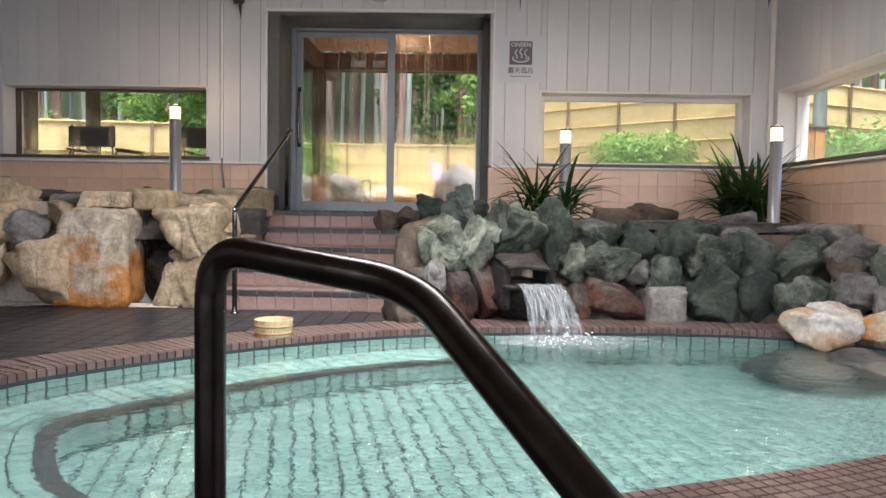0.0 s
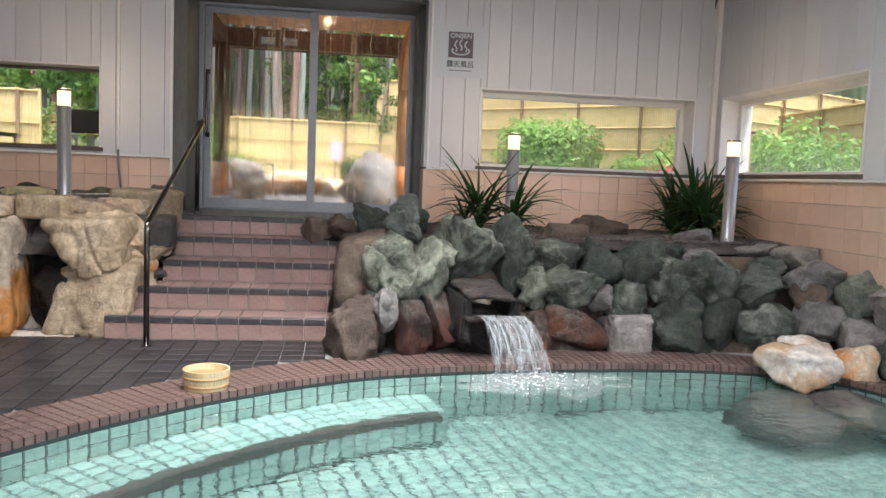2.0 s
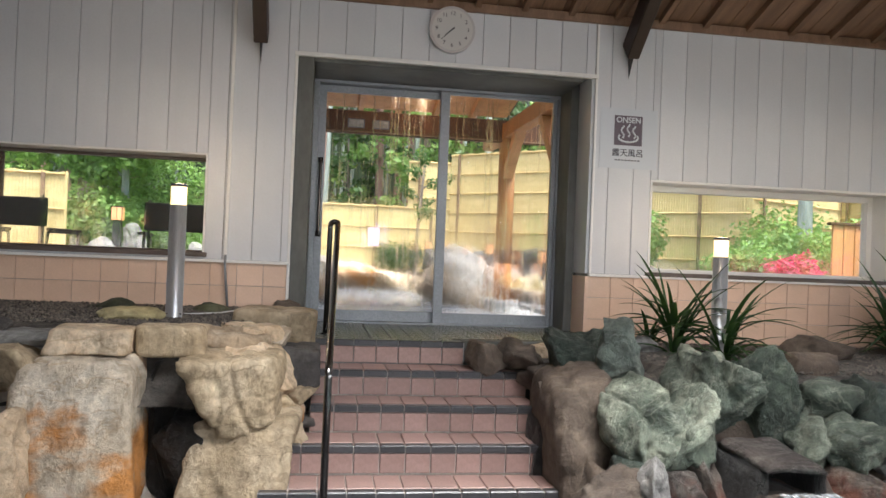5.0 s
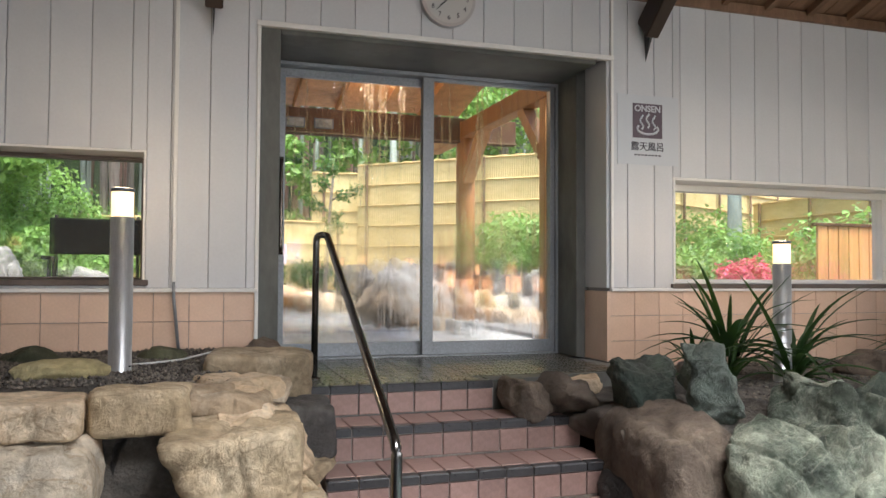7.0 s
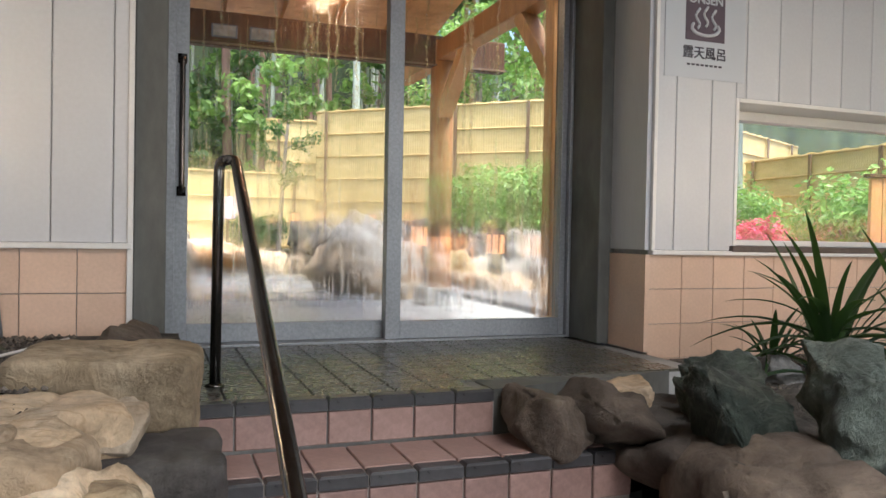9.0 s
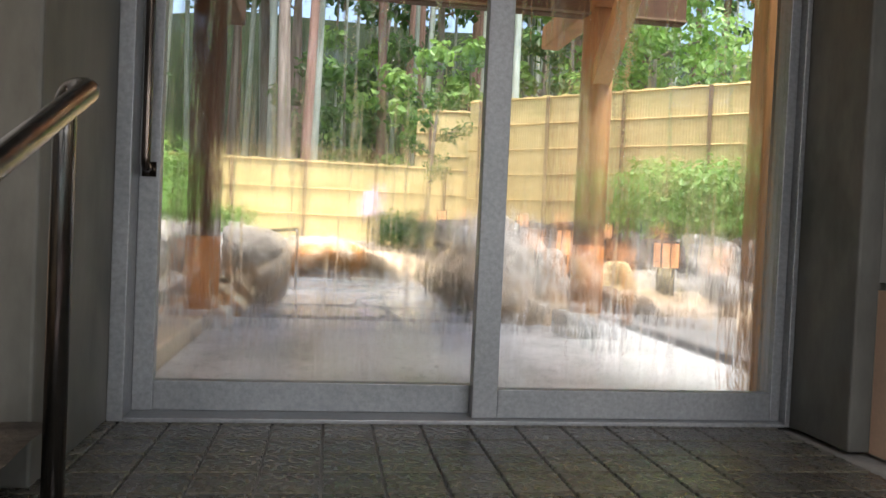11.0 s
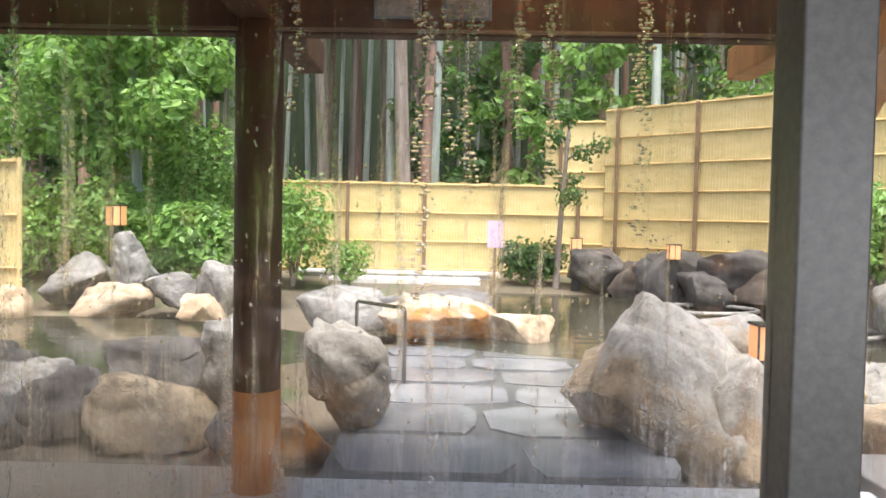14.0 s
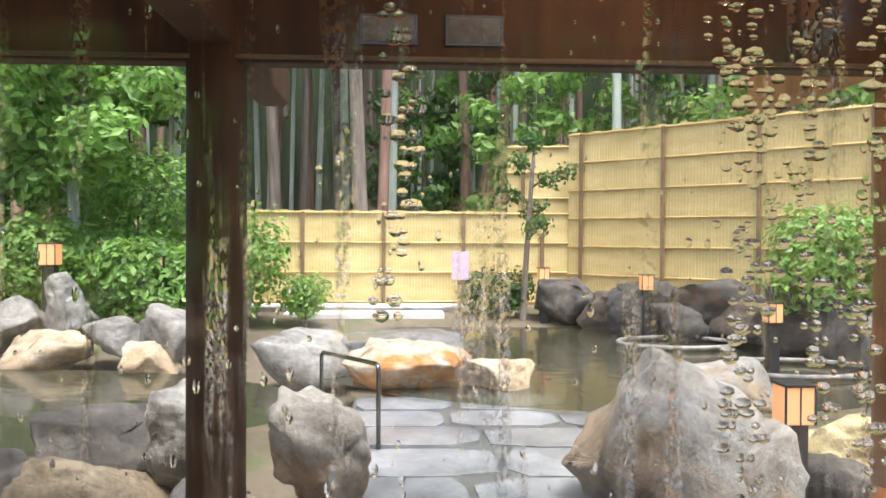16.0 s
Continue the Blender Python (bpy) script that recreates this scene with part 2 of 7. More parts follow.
M_SLATE = surface("dark slate floor tile", (0.0195, 0.0188, 0.0218), (0.0435, 0.0405, 0.0413), 3, 45, (0.22, 0.55), bumps=0.3, depth=0.004, vary=0.22, stain=(0.075, 0.0675, 0.0638), stain_at=0.7, spec=0.2)
# Lighter greenish base and stain paint the door's light reflected in the wet tiles.
M_SLATE_WET = surface("wet slate landing tile with reflected glow", (0.045, 0.045, 0.042), (0.105, 0.10, 0.085), 2.5, 45, (0.14, 0.42), bumps=0.3, depth=0.004, vary=0.2, stain=(0.10, 0.098, 0.062), stain_at=0.62, spec=0.6)
M_RISER = surface("brown red stair tile", (0.25, 0.155, 0.132), (0.35, 0.23, 0.20), 3, 40, (0.3, 0.5), bumps=0.25, vary=0.13)
M_NOSE = surface("black stair nosing tile", (0.028, 0.028, 0.032), (0.06, 0.058, 0.06), 4, 40, (0.2, 0.45), bumps=0.25, vary=0.2)
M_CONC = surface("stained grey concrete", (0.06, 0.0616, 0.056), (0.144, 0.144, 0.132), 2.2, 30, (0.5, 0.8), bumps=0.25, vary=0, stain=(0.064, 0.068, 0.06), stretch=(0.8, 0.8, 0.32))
M_ALU = surface("brushed aluminium", (0.23, 0.245, 0.265), (0.31, 0.325, 0.345), 2, 70, (0.35, 0.5), metal=0.45, bumps=0.04, vary=0)
M_ALU_DARK = surface("dark grey aluminium", (0.10, 0.11, 0.13), (0.15, 0.16, 0.18), 2, 70, (0.35, 0.5), metal=0.4, bumps=0.05, vary=0)
M_POST = surface("brushed bright steel post", (0.42, 0.43, 0.44), (0.55, 0.56, 0.57), 2, 70, (0.28, 0.42), metal=0.7, bumps=0.04, vary=0, stretch=(6, 6, 0.3))
M_STEEL = surface("polished steel tube", (0.13, 0.125, 0.12), (0.24, 0.235, 0.23), 3, 60, (0.14, 0.3), metal=1.0, bumps=0.04, vary=0)
M_STEEL_DARK = surface("dark tarnished steel tube", (0.075, 0.062, 0.055), (0.16, 0.135, 0.12), 6, 60, (0.16, 0.32), metal=1.0, bumps=0.05, vary=0)
M_BROWN_FRAME = surface("dark brown window frame", (0.07, 0.05, 0.04), (0.13, 0.10, 0.085), 3, 40, (0.4, 0.6), vary=0)
M_BEAM_DARK = surface("near black stained beam", (0.022, 0.014, 0.011), (0.05, 0.03, 0.024), 3, 30, (0.4, 0.65), stretch=(1, 0.2, 1), vary=0.1)
M_CEIL = surface("brown ceiling boards", (0.14, 0.078, 0.045), (0.24, 0.14, 0.085), 2, 26, (0.5, 0.7), stretch=(4, 0.3, 1), vary=0.1)
M_WOOD_PALE = surface("pale hinoki wood", (0.66, 0.50, 0.27), (0.80, 0.64, 0.39), 4, 60, (0.45, 0.6), stretch=(3, 3, 0.3), vary=0.08)
M_WOOD_HOOP = surface("brown bucket hoop", (0.35, 0.21, 0.09), (0.48, 0.30, 0.14), 6, 60, (0.45, 0.6))
M_TAN = rock_surface("tan sandstone", (0.42, 0.30, 0.19), (0.58, 0.44, 0.30), (0.71, 0.59, 0.45), vein=(0.34, 0.22, 0.12))
M_ORANGE = rock_surface("rust stained sandstone", (0.497, 0.389, 0.27), (0.67, 0.551, 0.41), (0.778, 0.68, 0.551), vein=(0.432, 0.281, 0.151), stain=(0.62, 0.26, 0.065))
M_OLIVE = rock_surface("olive brown stone", (0.26, 0.195, 0.12), (0.42, 0.325, 0.215), (0.56, 0.455, 0.325), vein=(0.2, 0.14, 0.085))
M_DARK = rock_surface("dark grey stone", (0.045, 0.04, 0.038), (0.085, 0.075, 0.07), (0.16, 0.145, 0.13))
M_BROWN = rock_surface("brown stone", (0.054, 0.0382, 0.0288), (0.104, 0.0778, 0.0598), (0.18, 0.14, 0.108))
M_GREEN = rock_surface("green schist", (0.042, 0.055, 0.042), (0.13, 0.155, 0.12), (0.40, 0.43, 0.345), vein=(0.36, 0.37, 0.30), wet=0.3)
M_GREEN_DARK = rock_surface("dark green schist", (0.022, 0.031, 0.024), (0.048, 0.066, 0.052), (0.11, 0.135, 0.108), vein=(0.16, 0.17, 0.14), wet=0.45)
M_GREEN_PALE = rock_surface("pale green schist", (0.082, 0.102, 0.0861), (0.164, 0.197, 0.164), (0.295, 0.328, 0.279), vein=(0.0984, 0.123, 0.0984), wet=0.2)
M_RED = rock_surface("reddish wet stone", (0.045, 0.035, 0.03), (0.10, 0.08, 0.068), (0.19, 0.155, 0.13), vein=(0.28, 0.25, 0.22), stain=(0.12, 0.045, 0.028), wet=0.5)
M_GREY = rock_surface("grey stone", (0.138, 0.13, 0.127), (0.246, 0.235, 0.224), (0.361, 0.347, 0.332), vein=(0.398, 0.383, 0.361))
# Near black for the wet spout stones, and for shade painted into rock gaps.
M_BLACKSTONE_SHADE = rock_surface("black wet stone and gap shade", (0.008, 0.008, 0.008), (0.016, 0.015, 0.014), (0.035, 0.03, 0.028), wet=0.9)
M_PALE = rock_surface("pale garden stone", (0.318, 0.286, 0.251), (0.389, 0.363, 0.333), (0.44, 0.425, 0.41), stain=(0.369, 0.277, 0.19))
M_WHITE = rock_surface("white crusted stone", (0.60, 0.54, 0.47), (0.74, 0.70, 0.65), (0.84, 0.82, 0.80), stain=(0.55, 0.38, 0.24))
M_YELLOW = rock_surface("yellowish stone", (0.36, 0.30, 0.15), (0.52, 0.44, 0.24), (0.62, 0.55, 0.33))
M_MOSS = rock_surface("mossy dark stone", (0.03, 0.035, 0.02), (0.07, 0.075, 0.04), (0.13, 0.13, 0.085))
M_MORTAR = surface("pale rock wall mortar", (0.40, 0.34, 0.27), (0.56, 0.50, 0.43), 3, 30, (0.75, 0.95), bumps=0.6, depth=0.02, vary=0, stain=(0.24, 0.17, 0.11))
# Dark base puts crevice shade into the mortar; the pale patches are crust.
M_MORTAR_DARK = surface("brown rock wall mortar with crevice shade", (0.05, 0.04, 0.03), (0.17, 0.125, 0.09), 3, 30, (0.7, 0.95), bumps=0.6, depth=0.02, vary=0, stain=(0.46, 0.39, 0.31), stain_at=0.6)
M_SOIL = surface("dark gravelly soil", (0.05, 0.045, 0.04), (0.15, 0.13, 0.11), 9, 70, (0.8, 1.0), bumps=1.0, depth=0.03, vary=0)
M_GRAVEL = island_surface("gravel", (0.035, 0.03, 0.027), (0.20, 0.17, 0.14), 40, 0.85)
M_POOL = island_surface("pale aqua pool tile", (0.25, 0.37, 0.335), (0.335, 0.46, 0.42), 25, 0.3)
M_POOL_GROUT = surface("dark pool grout", (0.018, 0.035, 0.033), (0.04, 0.065, 0.06), 3, 40)
M_KERB = island_surface("brown red kerb mosaic", (0.105, 0.066, 0.056), (0.19, 0.125, 0.107), 40, 0.3)
M_KERB_BED = surface("brown kerb bed", (0.05, 0.035, 0.03), (0.09, 0.065, 0.055), 3, 40)
M_POOLWATER = water_surface("aqua bath water", (0.88, 0.985, 0.965), 0.10, (0.20, 0.38, 0.36), 0.26, 8.0)
M_PONDWATER = water_surface("dark bath water", (0.4, 0.45, 0.38), 0.45, (0.05, 0.05, 0.035), 0.12, 5.0)
M_FOAM = plain("white water foam", (0.85, 0.9, 0.9), 0.3)
M_GLASS_DOOR = clear_pane("wet misted door glass", [(0.2, 1.0), (0.6, 0.92), (0.85, 0.5), (1.1, 0.12), (1.7, 0.05)], 0.5)
M_GLASS = clear_pane("lightly misted window glass", [(0.0, 0.5), (0.3, 0.2), (0.7, 0.12)], 0.0, 0.2)
M_DROP, drop_nt, drop_b = nodes_of("clear water drop")
drop_nt.nodes.remove(drop_b)
drop_r, drop_g = node(drop_nt, "ShaderNodeBsdfRefraction", Roughness=0.0, IOR=1.22), node(drop_nt, "ShaderNodeBsdfGlossy", Roughness=0.03)
drop_m = node(drop_nt, "ShaderNodeMixShader", Fac=0.05)
drop_nt.links.new(drop_r.outputs[0], drop_m.inputs[1])
drop_nt.links.new(drop_g.outputs[0], drop_m.inputs[2])
drop_nt.links.new(drop_m.outputs[0], drop_nt.nodes["Material Output"].inputs[0])
M_LAMP = plain("glowing lamp diffuser", (0.9, 0.85, 0.75), 0.4, emit=(1.0, 0.68, 0.34), power=0.72)
M_LANTERN = plain("glowing orange lantern paper", (0.6, 0.32, 0.17), 0.5, emit=(1.0, 0.40, 0.14), power=0.34)
M_BLACK = surface("black metal", (0.012, 0.012, 0.013), (0.03, 0.03, 0.032), 4, 50, (0.4, 0.6), vary=0)
M_BLACK_MESH = surface("black chair fabric", (0.008, 0.008, 0.009), (0.02, 0.02, 0.02), 4, 90, (0.7, 0.9), bumps=0.4)
M_LEAF_IN = leaf_surface("dark indoor plant leaf", (0.012, 0.035, 0.012), (0.05, 0.10, 0.03), (0.06, 0.14, 0.03))
M_LEAF = leaf_surface("garden shrub leaf", (0.08, 0.17, 0.04), (0.26, 0.44, 0.11), (0.38, 0.62, 0.14))
M_LEAF_DARK = leaf_surface("deep green leaf", (0.02, 0.055, 0.016), (0.08, 0.16, 0.04), (0.12, 0.28, 0.05))
M_PINK = leaf_surface("pink azalea petal", (0.62, 0.06, 0.16), (0.85, 0.16, 0.30), (0.8, 0.1, 0.2))
M_BARK = surface("grey brown bark", (0.16, 0.125, 0.10), (0.36, 0.30, 0.26), 3, 26, (0.8, 1.0), bumps=0.9, depth=0.03, vary=0.3, stretch=(3, 3, 0.3))
M_BARK_PALE = surface("pale green grey bark", (0.24, 0.29, 0.25), (0.47, 0.52, 0.46), 3, 26, (0.8, 1.0), bumps=0.6, depth=0.02, vary=0.3, stretch=(3, 3, 0.3))
M_BARK_RED = surface("reddish cedar bark", (0.20, 0.105, 0.08), (0.40, 0.25, 0.20), 3, 26, (0.8, 1.0), bumps=0.9, depth=0.03, vary=0.25, stretch=(3, 3, 0.3))
M_FENCE = surface("yellow bamboo fence", (0.54, 0.42, 0.18), (0.68, 0.55, 0.27), 2, 30, (0.5, 0.7), stretch=(1, 1, 3), vary=0.08)
M_FENCE_RAIL = surface("pale bamboo rail", (0.55, 0.38, 0.15), (0.74, 0.55, 0.26), 3, 40, (0.45, 0.6), vary=0.08)
M_FENCE_POST = surface("brown fence batten", (0.13, 0.08, 0.045), (0.24, 0.15, 0.085), 3, 40, (0.6, 0.8))
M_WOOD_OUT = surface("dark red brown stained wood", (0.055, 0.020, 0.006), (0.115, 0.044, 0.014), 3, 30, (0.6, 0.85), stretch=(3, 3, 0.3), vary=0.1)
# Orange here stands for light caught on the lower post.
M_POST_FOOT_LIT = surface("bright orange lit post foot", (0.46, 0.15, 0.025), (0.62, 0.24, 0.05), 3, 30, (0.5, 0.7), stretch=(3, 3, 0.3), vary=0.1)
# Two brighter tones of the shelter timber, with the light on it in the colour.
M_WOOD_MID = surface("warm brown stained wood in half lit tone", (0.31, 0.135, 0.043), (0.47, 0.215, 0.073), 3, 30, (0.4, 0.6), stretch=(3, 3, 0.3), vary=0.1)
M_WOOD_LIT = surface("orange stained wood in lit tone", (0.50, 0.235, 0.08), (0.70, 0.36, 0.14), 3, 30, (0.4, 0.6), stretch=(3, 3, 0.3), vary=0.1)
M_SLAB = surface("wet pale grey concrete", (0.42, 0.425, 0.44), (0.58, 0.585, 0.59), 1.4, 24, (0.12, 0.5), bumps=0.1, vary=0.06, stain=(0.16, 0.16, 0.155), stain_at=0.6)
M_FLAG = surface("wet grey flagstone", (0.15, 0.155, 0.165), (0.33, 0.34, 0.355), 2, 24, (0.06, 0.35), bumps=0.1, vary=0.2, grain_by=0.4)
M_EARTH = surface("brown garden earth", (0.10, 0.08, 0.055), (0.20, 0.16, 0.11), 1.2, 20, (0.8, 1.0), bumps=0.8, depth=0.03, vary=0, stain=(0.07, 0.10, 0.035))
M_WHITE_WALL = surface("weathered white plaster", (0.55, 0.54, 0.52), (0.70, 0.69, 0.67), 2, 30, (0.7, 0.9), bumps=0.15, vary=0, stain=(0.42, 0.41, 0.39))
M_DECK = surface("beige terrace paving", (0.58, 0.47, 0.33), (0.72, 0.60, 0.45), 2, 30, (0.4, 0.7), bumps=0.15, vary=0)
M_TERRACE = surface("pale grey terrace paving", (0.153, 0.147, 0.144), (0.217, 0.21, 0.204), 2, 30, (0.5, 0.8), bumps=0.15, vary=0, stain=(0.115, 0.109, 0.105))
M_SIGN = plain("pale sign sheet", (0.52, 0.55, 0.59), 0.35)
M_SIGN_DARK = plain("dark plum sign field", (0.10, 0.075, 0.095), 0.4)
M_INK = plain("dark sign ink", (0.05, 0.045, 0.06), 0.5)
M_CLOCK = plain("white clock dial", (0.52, 0.52, 0.51), 0.4)
M_CLOCK_RIM = plain("silver clock rim", (0.45, 0.45, 0.46), 0.3, 0.7)
M_ROOM = surface("plain room wall", (0.24, 0.22, 0.20), (0.32, 0.30, 0.27), 1.5, 40, (0.6, 0.8), vary=0)


# ---------------------------------------------------------------- building helpers
ORIGIN = {}


def thing(name, label, category, at=(0, 0, 0), group="", kind=""):
    ob = new(name)
    ob.empty_display_size = 0.1
    ob.location = at
    ORIGIN[ob.name] = Vector(at)
    return tagged(ob, label, category, group, kind)


def finish(me, mat, smooth):
    me.materials.append(mat)
    if smooth:
        for p in me.polygons:
            p.use_smooth = True


def mesh_of(name, bm, mat, smooth=False, shift=None):
    if shift is not None:
        bmesh.ops.translate(bm, verts=bm.verts, vec=-shift)
    me = bpy.data.meshes.new(name)
    bm.normal_update()
    bm.to_mesh(me)
    bm.free()
    finish(me, mat, smooth)
    return me


def part(name, bm, mat, parent, label="", smooth=False):
    """One mesh under a thing or a part; the bmesh is in the world's metres."""
    o = ORIGIN[parent.name]
    ob = new(name, mesh_of(name, bm, mat, smooth, o))
    ob.parent = parent
    ORIGIN[ob.name] = o
    return tagged(ob, label)


def structure(name, bm, mat, label="", category="", smooth=False):
    ob = new(name, mesh_of(name, bm, mat, smooth))
    ORIGIN[ob.name] = Vector((0, 0, 0))
    return tagged(ob, label, category, "", "structure")


def piece(name, me, parent, at, turn=(0, 0, 0)):
    ob = new(name, me)
    ob.parent = parent
    ob.location = Vector(at) - ORIGIN[parent.name]
    ob.rotation_euler = turn
    return ob


def box(bm, x0, x1, y0, y1, z0, z1, bevel=0.0):
    made = bmesh.ops.create_cube(bm, size=1)["verts"]
    for v in made:
        v.co = Vector((x0 + (v.co.x + 0.5) * (x1 - x0), y0 + (v.co.y + 0.5) * (y1 - y0), z0 + (v.co.z + 0.5) * (z1 - z0)))
    if bevel:
        edges = list({e for v in made for e in v.link_edges})
        bmesh.ops.bevel(bm, geom=edges, offset=bevel, segments=2, affect="EDGES", profile=0.5)
    return bm


def boxes(*lots, bevel=0.0):
    bm = bmesh.new()
    for b in lots:
        box(bm, *b, bevel=bevel)
    return bm


def tube(bm, pts, r, seg=14, r_end=None, cap=True):
    pts = [Vector(p) for p in pts]
    rings, up = [], Vector((0.13, 0.31, 0.94)).normalized()
    for i, p in enumerate(pts):
        d = (pts[min(i + 1, len(pts) - 1)] - pts[max(i - 1, 0)]).normalized()
        a = d.cross(up)
        if a.length < 0.05:
            a = d.cross(Vector((1, 0, 0)))
        a.normalize()
        b = d.cross(a)
        rr = r if r_end is None else r + (r_end - r) * i / (len(pts) - 1)
        rings.append([bm.verts.new(p + (a * math.cos(t) + b * math.sin(t)) * rr) for t in (2 * math.pi * k / seg for k in range(seg))])
    for q, w in zip(rings, rings[1:]):
        for k in range(seg):
            bm.faces.new((q[k], q[(k + 1) % seg], w[(k + 1) % seg], w[k]))
    if cap:
        bm.faces.new(rings[0][::-1])
        bm.faces.new(rings[-1])
    return bm


def rounded_path(pts, r, n=6):
    """The path with its inner corners rounded to about r."""
    pts = [Vector(p) for p in pts]
    out = [pts[0]]
    for a, b, c in zip(pts, pts[1:], pts[2:]):
        p, q = b + (a - b).normalized() * r, b + (c - b).normalized() * r
        out += [p * (1 - s) ** 2 + b * 2 * s * (1 - s) + q * s * s for s in (k / n for k in range(n + 1))]
    return out + [pts[-1]]


def lathe(bm, profile, at, seg=28):
    """A turned shape: (radius, height) pairs from the bottom up."""
    x, y, z = at
    rings = [[bm.verts.new((x + r * math.cos(2 * math.pi * k / seg), y + r * math.sin(2 * math.pi * k / seg), z + h)) for k in range(seg)] for r, h in profile]
    for q, w in zip(rings, rings[1:]):
        for k in range(seg):
            bm.faces.new((q[k], q[(k + 1) % seg], w[(k + 1) % seg], w[k]))
    bm.faces.new(rings[0][::-1])
    bm.faces.new(rings[-1])
    return bm


TILES = {}


def tile_mesh(name, w, h, t, mat, c=0.003):
    """A slab w by h, t thick, face up at z = 0, with a small chamfer."""
    key = (name, round(w, 3), round(h, 3), round(t, 3))
    if key not in TILES:
        a, b = w / 2, h / 2
        v = [(-a + c, -b + c, 0), (a - c, -b + c, 0), (a - c, b - c, 0), (-a + c, b - c, 0), (-a, -b, -c), (a, -b, -c), (a, b, -c), (-a, b, -c), (-a, -b, -t), (a, -b, -t), (a, b, -t), (-a, b, -t)]
        f = [(0, 1, 2, 3)] + [(4 + i, 4 + (i + 1) % 4, (i + 1) % 4, i) for i in range(4)] + [(8 + i, 8 + (i + 1) % 4, 4 + (i + 1) % 4, 4 + i) for i in range(4)]
        me = bpy.data.meshes.new(name)
        me.from_pydata(v, [], f)
        finish(me, mat, False)
        TILES[key] = me
    return TILES[key]


def joined_tiles(name, spots, parent, mat):
    """Many tiles as one mesh: (matrix, w, h, t) each."""
    vs, fs = [], []
    for m, w, h, t in spots:
        a, b, c, n = w / 2, h / 2, 0.003, len(vs)
        for p in ((-a + c, -b + c, 0), (a - c, -b + c, 0), (a - c, b - c, 0), (-a + c, b - c, 0), (-a, -b, -t), (a, -b, -t), (a, b, -t), (-a, b, -t)):
            vs.append(m @ Vector(p) - ORIGIN[parent.name])
        fs += [(n, n + 1, n + 2, n + 3)] + [(n + 4 + i, n + 4 + (i + 1) % 4, n + (i + 1) % 4, n + i) for i in range(4)]
    me = bpy.data.meshes.new(name)
    me.from_pydata(vs, [], fs)
    finish(me, mat, False)
    ob = new(name, me)
    ob.parent = parent
    return tagged(ob, kind="stuff")


# stones: one sphere, cut by random planes and roughened
def sphere_data(level):
    bm = bmesh.new()
    bmesh.ops.create_icosphere(bm, subdivisions=level, radius=0.5)
    bm.verts.ensure_lookup_table()
    v = np.array([p.co[:] for p in bm.verts])
    f = [[q.index for q in p.verts] for p in bm.faces]
    bm.free()
    return v, f


SPHERES = {3: sphere_data(3), 4: sphere_data(4), 5: sphere_data(5)}


def stone_mesh(w, d, h, seed, level=4, cuts=12, rough=1.0, flat=None):
    rng = np.random.RandomState(seed)
    v, f = SPHERES[level]
    v = v.copy()
    v = np.sign(v) * np.abs(v * 2) ** 0.62 * 0.5
    for _ in range(cuts):
        n = rng.normal(size=3)
        n /= np.linalg.norm(n)
        over = v @ n - rng.uniform(0.25, 0.43)
        v -= np.outer(np.clip(over, 0, None) * rng.uniform(0.9, 1.0), n)
    if flat:
        over = v[:, 2] - flat
        v[:, 2] -= np.clip(over, 0, None) * 0.9
    v -= (v.max(0) + v.min(0)) / 2
    v /= (v.max(0) - v.min(0))
    v *= (w, d, h)
    size = (w * d * h) ** (1 / 3)
    off = Vector(rng.uniform(-50, 50, 3))
    lean = rng.uniform(-0.6, 0.6)
    out = []
    for p in v:
        q = Vector(p)
        n = q.normalized()
        big = noise.noise(q * (2.4 / size) + off)
        bed = noise.noise(Vector((q.x * 2 + lean * q.z, q.y * 2, q.z * 6 - lean * q.x * 4)) * (1.1 / size) + off)
        crack = max(0.0, 1 - 11 * abs(noise.noise(q * (1.7 / size) - off)))
        ledge = noise.noise(Vector((q.x, q.y * 1.4, q.z * 1.8 + lean * q.x * 2)) * (3.4 / size) - off * 0.5)
        ledge = math.floor(ledge * 5) / 5
        fine = noise.noise(q * (5 / size) + off) + 0.6 * noise.noise(q * (11 / size) + off) + 0.35 * noise.noise(q * (23 / size) + off)
        out.append(q + n * size * rough * (0.040 * big + 0.030 * bed - 0.045 * crack + 0.055 * ledge + 0.030 * fine))
    me = bpy.data.meshes.new("stone")
    me.from_pydata(out, [], f)
    return me


SEED = [10]


def stone(parent, mat, x, y, z, w, d, h, tilt=0.0, turn=None, level=4, cuts=12, rough=1.0, name="stone", grow=1.10, flat=None, label=""):
    """A stone as a part of a rock wall, or a boulder of its own (parent None)."""
    SEED[0] += 1
    if "schist" in mat.name:
        rough, cuts = rough * 1.45, cuts + 3
    me = stone_mesh(w * grow, d * grow * 1.25, h * grow, SEED[0], level, cuts, rough, flat)
    finish(me, mat, True)
    ob = new(name, me)
    rng = random.Random(SEED[0])
    ob.rotation_euler = (rng.uniform(-0.08, 0.08), radians(tilt), rng.uniform(-0.25, 0.25) if turn is None else radians(turn))
    if parent:
        ob.parent = parent
        ob.location = Vector((x, y, z)) - ORIGIN[parent.name]
        tagged(ob, label)
    else:
        ob.location = (x, y, z)
    return ob


